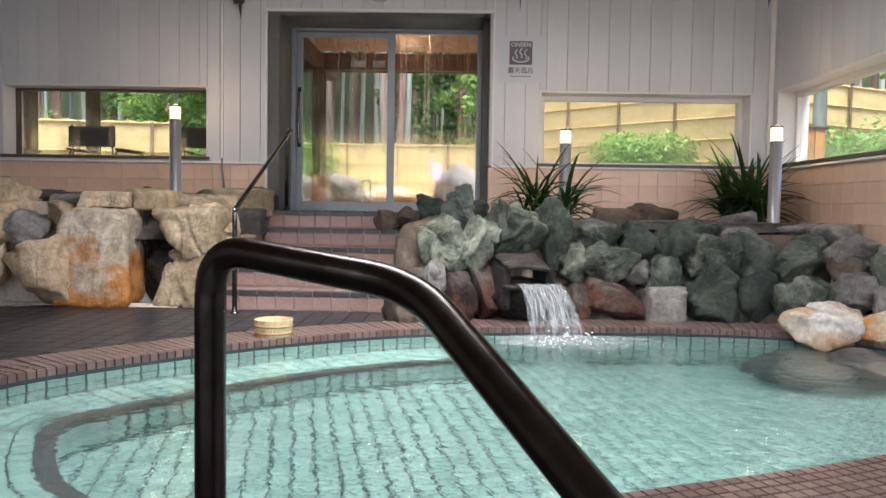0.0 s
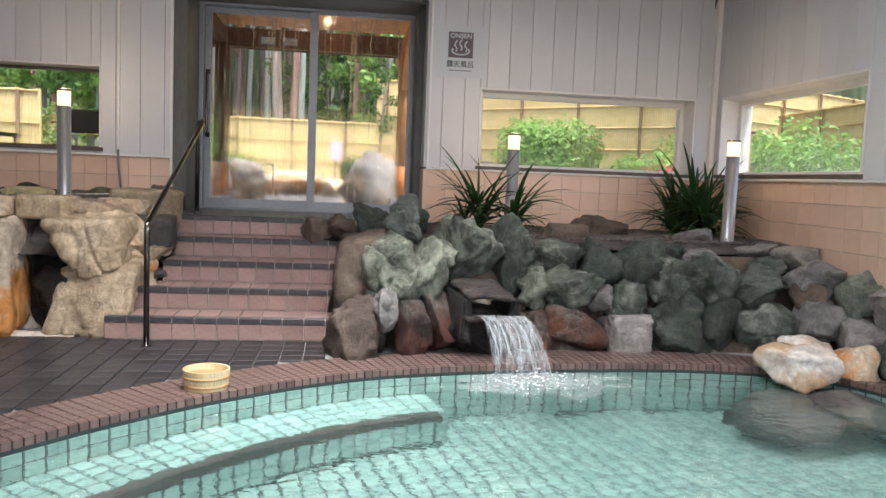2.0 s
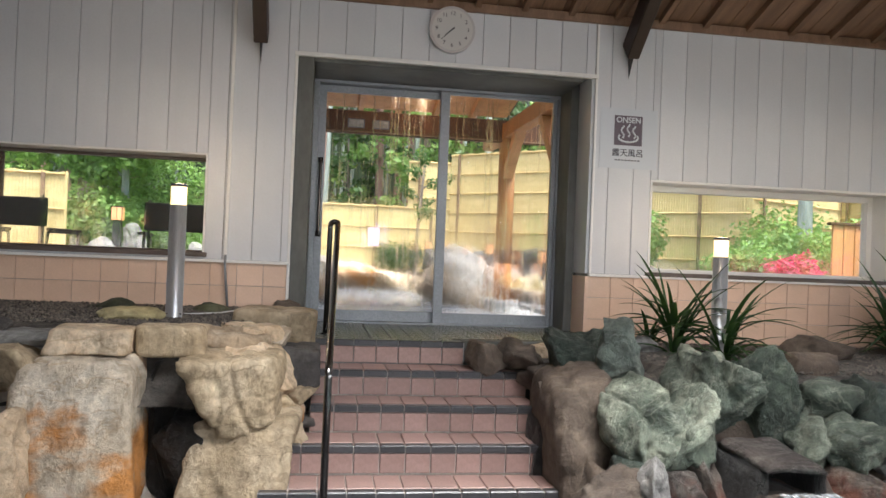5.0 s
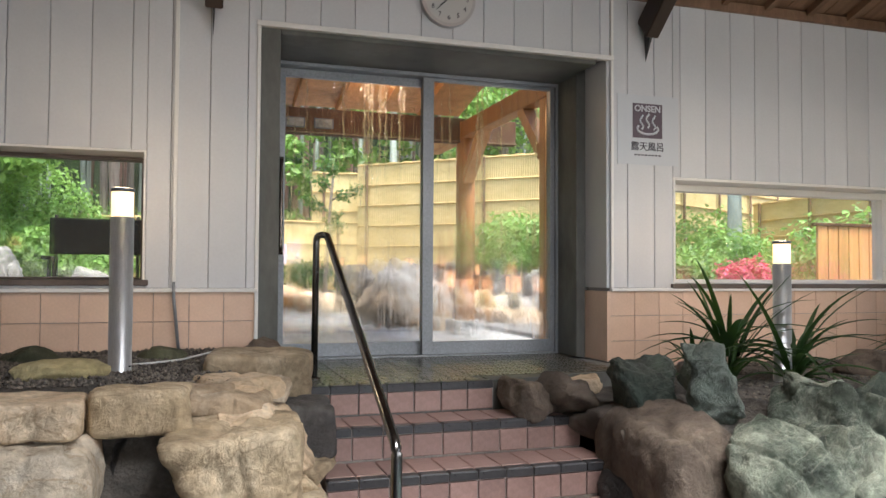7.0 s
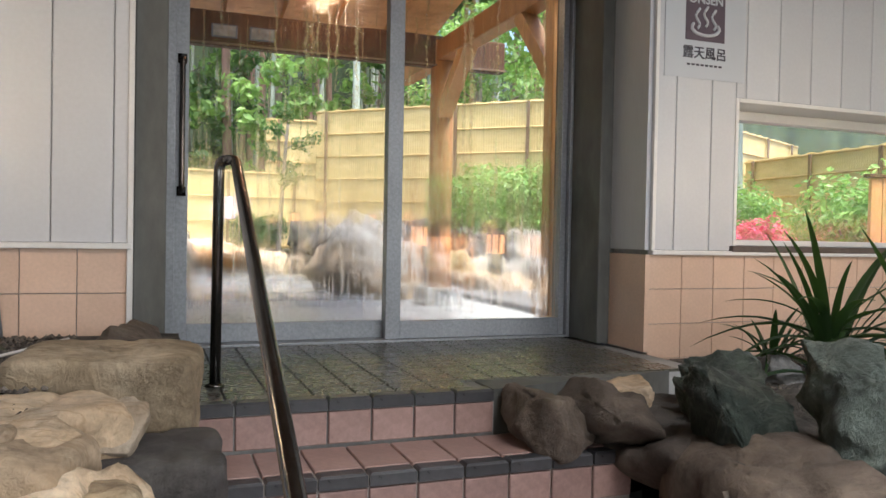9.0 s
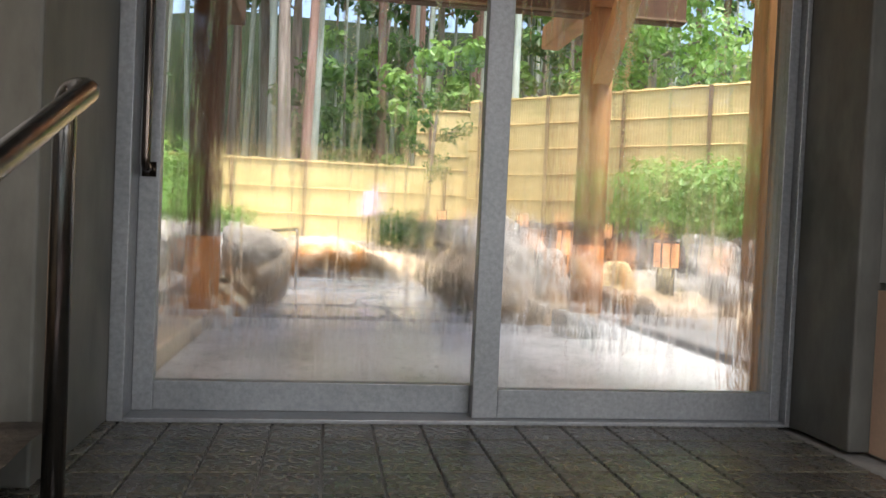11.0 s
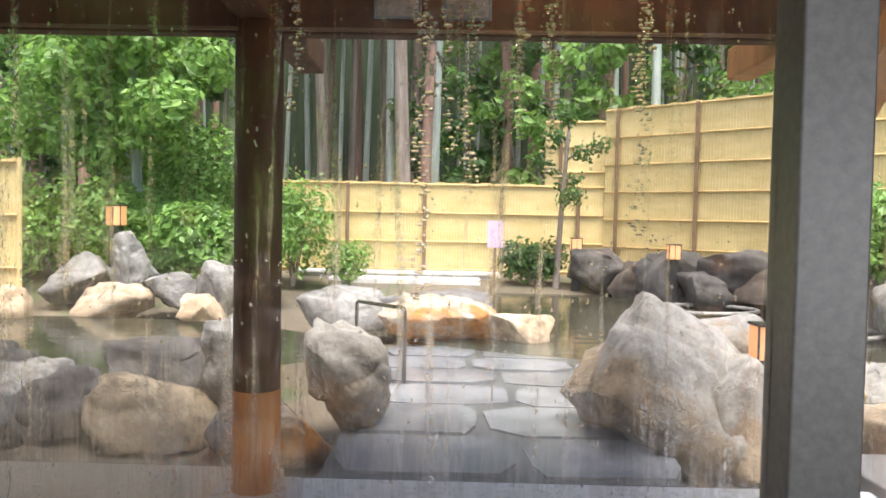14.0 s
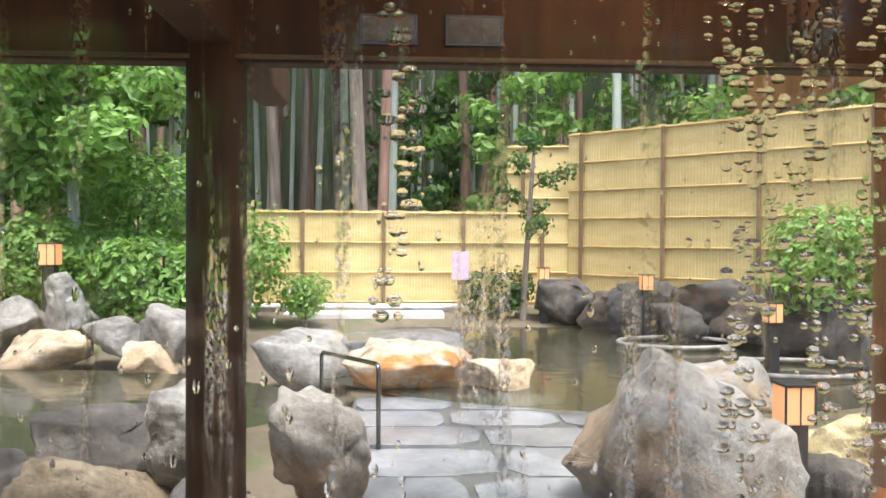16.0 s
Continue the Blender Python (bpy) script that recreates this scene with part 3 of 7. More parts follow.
def rough_sheet(x0, x1, y0, y1, nx, ny, height, amp, seed=0):
    """A grid whose z is height(x, y) plus roughness."""
    bm = bmesh.new()
    rows = []
    for j in range(ny + 1):
        row = []
        for i in range(nx + 1):
            x, y = x0 + (x1 - x0) * i / nx, y0 + (y1 - y0) * j / ny
            row.append(bm.verts.new((x, y, height(x, y) + amp * noise.noise(Vector((x * 5, y * 5, seed))) + amp * 0.5 * noise.noise(Vector((x * 17, y * 17, seed))))))
        rows.append(row)
    for a, b in zip(rows, rows[1:]):
        for i in range(nx):
            bm.faces.new((a[i], a[i + 1], b[i + 1], b[i]))
    return bm


def leaf_cloud(bm, centre, radii, count, size, rng, shell=0.55, narrow=0.55):
    """Small folded leaves, thick towards the outside of an uneven ball."""
    c = Vector(centre)
    for _ in range(count):
        d = Vector((rng.gauss(0, 1), rng.gauss(0, 1), rng.gauss(0, 1))).normalized()
        r = shell + (1 - shell) * rng.random() ** 0.6
        r *= 0.82 + 0.3 * noise.noise(d * 2.3 + c)
        p = c + Vector((d.x * radii[0], d.y * radii[1], d.z * radii[2])) * r
        n = (d + Vector((rng.uniform(-0.9, 0.9), rng.uniform(-0.9, 0.9), rng.uniform(-0.4, 1.0)))).normalized()
        a = n.orthogonal().normalized()
        a = (a * math.cos(q := rng.uniform(0, 6.28)) + n.cross(a) * math.sin(q)).normalized()
        b = n.cross(a)
        s = size * rng.uniform(0.6, 1.3)
        v = [bm.verts.new(p + a * s), bm.verts.new(p + b * s * narrow + n * s * 0.15), bm.verts.new(p - a * s), bm.verts.new(p - b * s * narrow + n * s * 0.15)]
        bm.faces.new(v)


def room_clear(x, z, holes):
    return all(not (a < x < b and c < z < d) for a, b, c, d in holes)


def wall_panels(parent, holes, along, face, a0, a1, z0, z1, width, mat, thick=0.014, normal=-1):
    """Upright boards on a wall; holes: (a0, a1, z0, z1)."""
    n = int(round((a1 - a0) / width))
    step = (a1 - a0) / n
    for i in range(n):
        p, q = a0 + i * step, a0 + (i + 1) * step
        spans = [(p, q, z0, z1)]
        for h in holes:
            cut = []
            for s in spans:
                if s[1] <= h[0] + 1e-3 or s[0] >= h[1] - 1e-3 or s[3] <= h[2] + 1e-3 or s[2] >= h[3] - 1e-3:
                    cut.append(s)
                    continue
                if s[0] < h[0] - 0.004:
                    cut.append((s[0], h[0], s[2], s[3]))
                if s[1] > h[1] + 0.004:
                    cut.append((h[1], s[1], s[2], s[3]))
                m0, m1 = max(s[0], h[0]), min(s[1], h[1])
                if s[3] > h[3] + 0.004:
                    cut.append((m0, m1, h[3], s[3]))
                if s[2] < h[2] - 0.004:
                    cut.append((m0, m1, s[2], h[2]))
            spans = cut
        for s in spans:
            g = 0.0016
            me = tile_mesh("panel", s[1] - s[0] - 2 * g, s[3] - s[2], thick, mat)
            mid, zz = (s[0] + s[1]) / 2, (s[2] + s[3]) / 2
            if along == "x":
                piece("panel", me, parent, (mid, face - thick, zz), (radians(90), 0, 0))
            else:
                piece("panel", me, parent, (face - thick, mid, zz), (radians(90), 0, radians(-90)))


def wall_tiles(parent, along, face, a0, a1, z_top, rows, w, h, mat, thick=0.01, skip=None):
    n = int(round((a1 - a0) / w))
    step = (a1 - a0) / n
    for i in range(n):
        for r in range(rows):
            me = tile_mesh("tile", step - 0.003, h - 0.003, thick, mat, 0.0015)
            mid, zz = a0 + (i + 0.5) * step, z_top - (r + 0.5) * h
            if skip and skip(mid, zz):
                continue
            if along == "x":
                piece("tile", me, parent, (mid, face - thick, zz), (radians(90), 0, 0))
            else:
                piece("tile", me, parent, (face - thick, mid, zz), (radians(90), 0, radians(-90)))


# ---------------------------------------------------------------- pool outline
def pool_ring():
    ctrl = [(-1.28, -4.45), (-1.01, -4.08), (-0.67, -3.69), (-0.22, -3.28), (0.37, -2.90), (0.95, -2.71), (1.63, -2.61), (2.34, -2.57), (2.95, -2.62),
            (3.5, -2.85), (3.72, -3.5), (3.4, -4.35), (2.9, -5.0), (2.32, -5.43), (1.47, -5.80), (0.75, -6.08), (0.1, -6.15), (-0.47, -6.0), (-0.92, -5.64), (-1.2, -5.18), (-1.33, -4.82)]
    pts, n = [Vector((*p, 0)) for p in ctrl], len(ctrl)
    fine = []
    for i in range(n):
        a, b, c, d = (pts[(i + k) % n] for k in (-1, 0, 1, 2))
        for s in range(12):
            t = s / 12
            fine.append(0.5 * (2 * b + (c - a) * t + (2 * a - 5 * b + 4 * c - d) * t * t + (3 * b - a - 3 * c + d) * t ** 3))
    lengths = [0.0]
    for a, b in zip(fine, fine[1:] + fine[:1]):
        lengths.append(lengths[-1] + (b - a).length)
    total, count, out, k = lengths[-1], round(lengths[-1] / 0.1), [], 0
    for i in range(count):
        s = total * i / count
        while lengths[k + 1] < s:
            k += 1
        t = (s - lengths[k]) / (lengths[k + 1] - lengths[k])
        out.append(fine[k].lerp(fine[(k + 1) % len(fine)], t))
    return out


RING = pool_ring()
RN = len(RING)
OUTWARD = []
for i in range(RN):
    tang = (RING[(i + 1) % RN] - RING[i - 1]).normalized()
    OUTWARD.append(Vector((-tang.y, tang.x, 0)))


def ring_at(off, z):
    return [p + n * off + Vector((0, 0, z)) for p, n in zip(RING, OUTWARD)]


def inside_ring(x, y, off=0.0):
    pts, hit = ring_at(off, 0), False
    for a, b in zip(pts, pts[1:] + pts[:1]):
        if (a.y > y) != (b.y > y) and x < (b.x - a.x) * (y - a.y) / (b.y - a.y) + a.x:
            hit = not hit
    return hit


def filled(loops, z_down=None):
    bm = bmesh.new()
    for loop in loops:
        vs = [bm.verts.new(p) for p in loop]
        for a, b in zip(vs, vs[1:] + vs[:1]):
            bm.edges.new((a, b))
    bmesh.ops.triangle_fill(bm, use_beauty=True, edges=bm.edges)
    for f in bm.faces:
        if f.normal.z < 0:
            f.normal_flip()
    return bm


def band(lo, hi):
    bm = bmesh.new()
    a, b = [bm.verts.new(p) for p in lo], [bm.verts.new(p) for p in hi]
    for i in range(len(a)):
        j = (i + 1) % len(a)
        bm.faces.new((a[i], a[j], b[j], b[i]))
    return bm


# ---------------------------------------------------------------- the room
X0, X1, Y0 = -6.5, 4.02, -11.1
STEP, GOING = 0.158, 0.3275
PLAT = 5 * STEP
floor = structure("floor", filled([[Vector(p) for p in ((X0 - 0.3, Y0 - 0.3, -0.012), (X1 + 0.3, Y0 - 0.3, -0.012), (X1 + 0.3, 0.35, -0.012), (X0 - 0.3, 0.35, -0.012))], ring_at(0.30, -0.012)]), M_GROUT_DARK, "dark slate tiled bath hall floor with pale joints", "floor")

# north wall with the door recess and two windows
WIN_R, WIN_L, DOOR = (1.644, 3.81, 1.30, 2.055), (-3.94, -1.79, 1.32, 2.06), (-1.17, 1.15, 0.0, 2.85)
north = structure("wall_north", boxes((X0 - 0.3, -3.94, 0, 0.35, -0.1, 3.45), (-3.94, -1.79, 0, 0.35, -0.1, 1.31), (-3.94, -1.79, 0, 0.35, 2.065, 3.45), (-1.79, -1.17, 0, 0.35, -0.1, 3.45),
                                      (-1.17, 1.15, 0, 0.35, 2.85, 3.45), (1.15, 1.644, 0, 0.35, -0.1, 3.45), (1.644, 3.81, 0, 0.35, -0.1, 1.29), (1.644, 3.81, 0, 0.35, 2.06, 3.45), (3.81, X1 + 0.3, 0, 0.35, -0.1, 3.45)), M_GAP,
                  "pale grey boarded wall above peach tiles", "wall")
wall_panels(north, [WIN_R, WIN_L, DOOR], "x", 0, X0, X1, 1.285, 3.27, 0.2105, M_PANEL)
wall_tiles(north, "x", 0, X0, -1.17, 1.265, 4, 0.19, 0.17, M_DADO, skip=lambda a, z: z < 0.72)
wall_tiles(north, "x", 0, 1.15, X1, 1.265, 4, 0.19, 0.17, M_DADO, skip=lambda a, z: z < 0.62)

# east wall with its window; the opening further south is unseen, added for light
WIN_E = (-2.30, -0.15, 1.31, 2.065)
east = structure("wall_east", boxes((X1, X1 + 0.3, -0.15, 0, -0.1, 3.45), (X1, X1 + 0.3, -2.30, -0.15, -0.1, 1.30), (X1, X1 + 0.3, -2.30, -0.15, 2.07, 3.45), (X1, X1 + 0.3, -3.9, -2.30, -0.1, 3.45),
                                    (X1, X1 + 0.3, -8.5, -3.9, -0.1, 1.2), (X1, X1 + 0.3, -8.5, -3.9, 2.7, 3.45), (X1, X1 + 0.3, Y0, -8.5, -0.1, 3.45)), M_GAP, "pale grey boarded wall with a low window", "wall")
wall_panels(east, [WIN_E, (-8.5, -3.9, 1.2, 2.7)], "y", X1, Y0, -0.015, 1.285, 3.27, 0.2105, M_PANEL)
wall_tiles(east, "y", X1, -3.9, -0.012, 1.265, 6, 0.19, 0.17, M_DADO, skip=lambda a, z: z < 0.3)
west = structure("wall_west", boxes((X0 - 0.3, X0, Y0, 0, -0.1, 5.2)), M_ROOM, "plain end wall", "wall")
# The wide opening is unseen, assumed to hold the south lamp.
south = structure("wall_south", boxes((X0, X1, Y0 - 0.3, Y0, -0.1, 1.1), (X0, X1, Y0 - 0.3, Y0, 3.1, 8.0), (X0, -4.3, Y0 - 0.3, Y0, 1.1, 3.1), (2.7, X1, Y0 - 0.3, Y0, 1.1, 3.1)), M_ROOM, "plain wall with an assumed unseen opening for light", "wall")

# trim: ledge between boards and tiles, top rail under the ceiling, window linings
trim = structure("trim", boxes((X0, -1.172, -0.035, -0.001, 1.262, 1.284), (1.153, X1 - 0.001, -0.035, -0.001, 1.262, 1.284), bevel=0.004), M_TRIM, "white ledge above the wall tiles", "trim")
structure("trim", boxes((X1 - 0.035, X1 - 0.001, Y0, -0.036, 1.262, 1.284), bevel=0.004), M_TRIM, "white ledge above the wall tiles", "trim")
structure("trim", boxes((X0, X1, -0.045, -0.001, 3.265, 3.335), bevel=0.006), M_CEIL, "brown wooden rail under the ceiling", "trim")
structure("trim", boxes((X1 - 0.045, X1 - 0.001, Y0, -0.05, 3.265, 3.335), bevel=0.006), M_CEIL, "brown wooden rail under the ceiling", "trim")
structure("trim", boxes((3.955, 4.005, -0.066, -0.016, 1.285, 3.26), bevel=0.004), M_TRIM, "pale corner post between the boarded walls", "trim")
structure("trim", boxes((1.152, 1.172, -0.026, -0.0005, 1.285, 3.26), bevel=0.003), M_TRIM, "pale edge strip beside the door recess", "trim")
structure("trim", boxes((-1.195, 1.175, -0.03, 0.012, 2.83, 2.862), bevel=0.004), M_TRIM, "pale edge strip above the door recess", "trim")
structure("trim", boxes((-1.19, -1.168, -0.026, 0.012, 0.96, 2.83), bevel=0.004), M_TRIM, "pale edge strip beside the door recess", "trim")


def window(name, x0, x1, z0, z1, mat_frame, mat_lining, sill_mat, label, depth=0.35, glass_y=0.24, f=0.05, lining=0.02):
    """A low fixed window in a wall that faces -y, built at its place."""
    w = thing(name, label, "window", ((x0 + x1) / 2, 0, z0), kind="structure")
    part("window_lining", boxes((x0, x0 + lining, -0.016, depth, z0, z1), (x1 - lining, x1, -0.016, depth, z0, z1), (x0 + lining, x1 - lining, -0.016, depth, z1 - lining, z1), bevel=0.003), mat_lining, w)
    part("window_sill", boxes((x0 - 0.02, x1 + 0.02, -0.04, depth, z0 - 0.02, z0 + 0.012), bevel=0.004), sill_mat, w)
    a, b, c, d = x0 + lining, x1 - lining, z0 + 0.012, z1 - lining
    part("window_frame", boxes((a, a + f, glass_y - 0.04, glass_y + 0.04, c, d), (b - f, b, glass_y - 0.04, glass_y + 0.04, c, d), (a + f, b - f, glass_y - 0.04, glass_y + 0.04, c, c + f * 0.6), (a + f, b - f, glass_y - 0.04, glass_y + 0.04, d - f, d), bevel=0.004), mat_frame, w)
    g = part("pane", boxes((a + f, b - f, glass_y - 0.003, glass_y + 0.003, c + f * 0.6, d - f)), M_GLASS, w)
    g.visible_shadow = False
    return w


window("window_1", *WIN_R, M_TRIM, M_TRIM, M_BROWN_FRAME, "low wide window with a deep white lining")
window("window_2", *WIN_L, M_BROWN_FRAME, M_TRIM, M_BROWN_FRAME, "low wide window with a dark brown frame", f=0.022, lining=0.014)
we = window("window_3", -1.075, 1.075, 1.31, 2.065, M_TRIM, M_TRIM, M_BROWN_FRAME, "low wide window with a deep white lining", depth=0.3, glass_y=0.2)
we.matrix_basis = pose(X1, -1.225, 1.31, 0, 0, -90)

# ceiling: sloping boards and rafters, and the rear slope
SL = 0.36


# Gap in the unseen ceiling and roof, added for the overhead lamp.
ADDED_GAP_X, ADDED_GAP_Y = (-0.9, 1.9), (-3.4, -5.2)


def slope_z(y):
    return 3.34 + SL * (-y if y > -5.6 else 11.2 + y)


def ceiling_mesh():
    bm = bmesh.new()
    n = 60
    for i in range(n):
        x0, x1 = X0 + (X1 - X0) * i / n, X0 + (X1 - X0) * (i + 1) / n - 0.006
        open_here = x0 > ADDED_GAP_X[0] - 0.05 and x1 < ADDED_GAP_X[1] + 0.05
        for ya, yb in (((0, ADDED_GAP_Y[0]), (ADDED_GAP_Y[1], -5.6)) if open_here else ((0, -5.6),)) + ((-5.6, Y0),):
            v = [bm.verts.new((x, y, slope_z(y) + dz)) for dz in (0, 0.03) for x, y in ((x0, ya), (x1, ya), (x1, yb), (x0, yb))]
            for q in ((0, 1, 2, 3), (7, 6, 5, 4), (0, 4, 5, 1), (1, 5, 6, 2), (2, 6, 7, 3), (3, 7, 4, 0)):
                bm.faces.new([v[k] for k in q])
    return bm


tagged(structure("ceiling", ceiling_mesh(), M_CEIL, "sloping brown boarded ceiling", "ceiling"))
bm_roof = bmesh.new()
for x0, x1, y0, y1 in ((X0 - 0.3, X1 + 0.3, 0.35, ADDED_GAP_Y[0]), (X0 - 0.3, ADDED_GAP_X[0], ADDED_GAP_Y[0], ADDED_GAP_Y[1]), (ADDED_GAP_X[1], X1 + 0.3, ADDED_GAP_Y[0], ADDED_GAP_Y[1]), (X0 - 0.3, X1 + 0.3, ADDED_GAP_Y[1], -5.6), (X0 - 0.3, X1 + 0.3, -5.6, Y0 - 0.3)):
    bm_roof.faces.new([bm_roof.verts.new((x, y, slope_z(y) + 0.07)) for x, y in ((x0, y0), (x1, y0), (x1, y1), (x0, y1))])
structure("roof", bm_roof, M_GAP, "dark roof deck over the ceiling", "roof")
# Unseen boards, added to keep the overhead lamp off the upper wall.
structure("skylight_shaft", boxes((-0.94, 1.94, -3.40, -3.36, 4.25, 4.66), (-0.94, 1.94, -5.24, -5.20, 4.3, 5.3), (-0.94, -0.90, -5.20, -3.40, 4.25, 5.3), (1.90, 1.94, -5.20, -3.40, 4.25, 5.3)), M_CEIL, "added unseen brown boards that baffle the overhead lamp", "skylight")
structure("wall_gable", boxes((X1, X1 + 0.3, Y0, 0, 3.45, 5.5)), M_ROOM, "plain pale gable above the east wall", "wall")


def rafter(x):
    bm = bmesh.new()
    v = [bm.verts.new((x + dx, y, z)) for dx in (-0.022, 0.022) for y, z in ((-0.05, 3.30), (-0.05, 3.355), (-5.5, 3.34 + SL * 5.5), (-5.5, 3.265 + SL * 5.5))]
    for q in ((0, 1, 2, 3), (7, 6, 5, 4), (0, 4, 5, 1), (1, 5, 6, 2), (2, 6, 7, 3), (3, 7, 4, 0)):
        bm.faces.new([v[k] for k in q])
    return bm


for i in range(27):
    tagged(structure("rafter", rafter(-6.2 + i * 0.375), M_CEIL, "brown wooden ceiling rafter", "rafter"), group="ceiling rafters")


def brace(x, z, w=0.1):
    """A dark strut that rises from the wall towards the room, with a black iron tip."""
    t = thing("roof_brace", "dark stained wooden roof strut with an iron tip", "roof brace", (x, -0.02, z), group="roof struts on the wall")
    bm = bmesh.new()
    a, b = Vector((x, -0.05, z + 0.08)), Vector((x, -1.5, z + 1.33))
    d = (b - a).normalized()
    n = Vector((0, d.z, -d.y))
    v = [bm.verts.new(p + Vector((dx, 0, 0)) + n * s) for p in (a, b) for dx, s in ((-w / 2, -0.09), (w / 2, -0.09), (w / 2, 0.09), (-w / 2, 0.09))]
    for q in ((3, 2, 1, 0), (4, 5, 6, 7), (0, 1, 5, 4), (1, 2, 6, 5), (2, 3, 7, 6), (3, 0, 4, 7)):
        bm.faces.new([v[k] for k in q])
    bmesh.ops.bevel(bm, geom=list(bm.edges), offset=0.008, segments=1, affect="EDGES")
    part("strut", bm, M_BEAM_DARK, t)
    bm = bmesh.new()
    tip = [bm.verts.new(p) for p in ((x - 0.012, -0.022, z + 0.16), (x + 0.012, -0.022, z + 0.16), (x + 0.012, -0.14, z + 0.11), (x - 0.012, -0.14, z + 0.11), (x, -0.028, z - 0.13))]
    for q in ((0, 1, 2, 3), (1, 0, 4), (2, 1, 4), (3, 2, 4), (0, 3, 4)):
        bm.faces.new([tip[k] for k in q])
    part("iron_tip", bm, M_BLACK, t, "pointed black iron tip")
    return t


brace(-1.44, 2.86)
brace(1.42, 2.97)
brace(3.93, 3.05)

# ---------------------------------------------------------------- door recess and sliding door
recess = thing("door_lining", "stained grey concrete lining of the door recess", "door lining", (0, 0.3, 0.79), kind="structure")
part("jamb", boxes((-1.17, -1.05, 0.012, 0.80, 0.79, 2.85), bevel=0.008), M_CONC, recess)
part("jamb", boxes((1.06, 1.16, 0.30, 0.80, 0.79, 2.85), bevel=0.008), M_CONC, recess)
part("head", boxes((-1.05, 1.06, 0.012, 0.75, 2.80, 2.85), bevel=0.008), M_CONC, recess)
structure("wall_return", boxes((1.13, 1.155, -0.002, 0.30, 1.285, 2.848)), M_PANEL, "pale boarded side of the door recess", "wall")
structure("wall_return", boxes((1.128, 1.155, -0.012, 0.30, 0.79, 1.262)), M_DADO, "peach tiled side of the door recess", "wall")


def sliding_leaf(parent, x0, x1, y, z0, z1, stile, top, bottom, mat, label, stile_r=None):
    sr = stile_r or stile
    leaf = part("door_leaf", boxes((x0, x0 + stile, y - 0.022, y + 0.022, z0, z1), (x1 - sr, x1, y - 0.022, y + 0.022, z0, z1), (x0 + stile, x1 - sr, y - 0.02, y + 0.02, z0, z0 + bottom), (x0 + stile, x1 - sr, y - 0.02, y + 0.02, z1 - top, z1), bevel=0.003), mat, parent, label)
    g = part("pane", boxes((x0 + stile, x1 - sr, y - 0.003, y + 0.003, z0 + bottom, z1 - top)), M_GLASS_DOOR, leaf, "clear glass misted and streaked with drops")
    g.visible_shadow = False
    return leaf


door = thing("door_1", "closed aluminium sliding door with two wet glass leaves", "door", (0, 0.66, 0.79), kind="structure")
part("door_frame", boxes((-1.05, -1.005, 0.585, 0.745, 0.79, 2.80), (1.042, 1.06, 0.585, 0.745, 0.79, 2.80), (-1.005, 1.042, 0.585, 0.745, 2.775, 2.80), (-1.005, 1.042, 0.585, 0.745, 0.788, 0.802), bevel=0.003), M_ALU, door)
left_leaf = sliding_leaf(door, -1.005, 0.085, 0.70, 0.802, 2.775, 0.06, 0.055, 0.09, M_ALU, "sliding leaf with a steel handle")
right_leaf = sliding_leaf(door, 0.015, 1.042, 0.64, 0.802, 2.775, 0.08, 0.022, 0.09, M_ALU, "grey sliding leaf", 0.034)


def drops_on(leaf, x0, x1, y, z0, z1, count, trails, seed):
    """Beads of water on the room side of a pane, loose and in trails that ran down from the top."""
    rng, spots = random.Random(seed), []
    for _ in range(count):
        r = 0.0006 + 0.0013 * rng.random() ** 2.2
        spots.append((rng.uniform(x0, x1), z0 + (z1 - z0) * rng.random() ** 0.8, r, r * rng.uniform(1.0, 2.2)))
    for x, end, wide in trails:
        z = z1
        while z > end:
            for _ in range(rng.randint(1, 4)):
                r = rng.uniform(0.0010, 0.0030)
                spots.append((x + rng.gauss(0, wide * 1.4) + 0.004 * math.sin(z * 40 + x * 90), z, r * rng.uniform(0.8, 1.6), r))
            z -= rng.uniform(0.0013, 0.0032) * (1 + 2.0 * max(0, 1 - (z - end) * 3))
    vs, fs, o = [], [], ORIGIN[leaf.name]
    for x, z, w, h in spots:
        n, d = len(vs), min(w, h) * 0.5
        for k, (sc, dy) in enumerate(((1.0, -0.0004), (0.75, -0.6 * d - 0.0004))):
            for q in range(7):
                a = 2 * math.pi * q / 7 + x * 99
                vs.append((x + sc * w * math.cos(a) - o.x, y + dy - o.y, z + sc * h * math.sin(a) - (0.25 * h if k else 0) - o.z))
        vs.append((x - o.x, y - d - 0.0004 - o.y, z - 0.2 * h - o.z))
        fs += [(n + q, n + (q + 1) % 7, n + 7 + (q + 1) % 7, n + 7 + q) for q in range(7)]
        fs += [(n + 7 + q, n + 7 + (q + 1) % 7, n + 14) for q in range(7)]
    me = bpy.data.meshes.new("water_drops")
    me.from_pydata(vs, [], fs)
    finish(me, M_DROP, True)
    ob = new("water_drops", me)
    ob.parent = leaf
    return tagged(ob, "clear beads of water on the pane", kind="stuff")


drops_on(left_leaf, -0.94, -0.01, 0.697, 1.35, 2.71, 2600, [(-0.544, 2.12, 0.003), (-0.392, 1.90, 0.005), (-0.362, 2.08, 0.004), (-0.338, 2.02, 0.003), (-0.282, 2.10, 0.004), (-0.241, 2.05, 0.003), (-0.137, 1.98, 0.004), (-0.80, 2.3, 0.003)], 3)
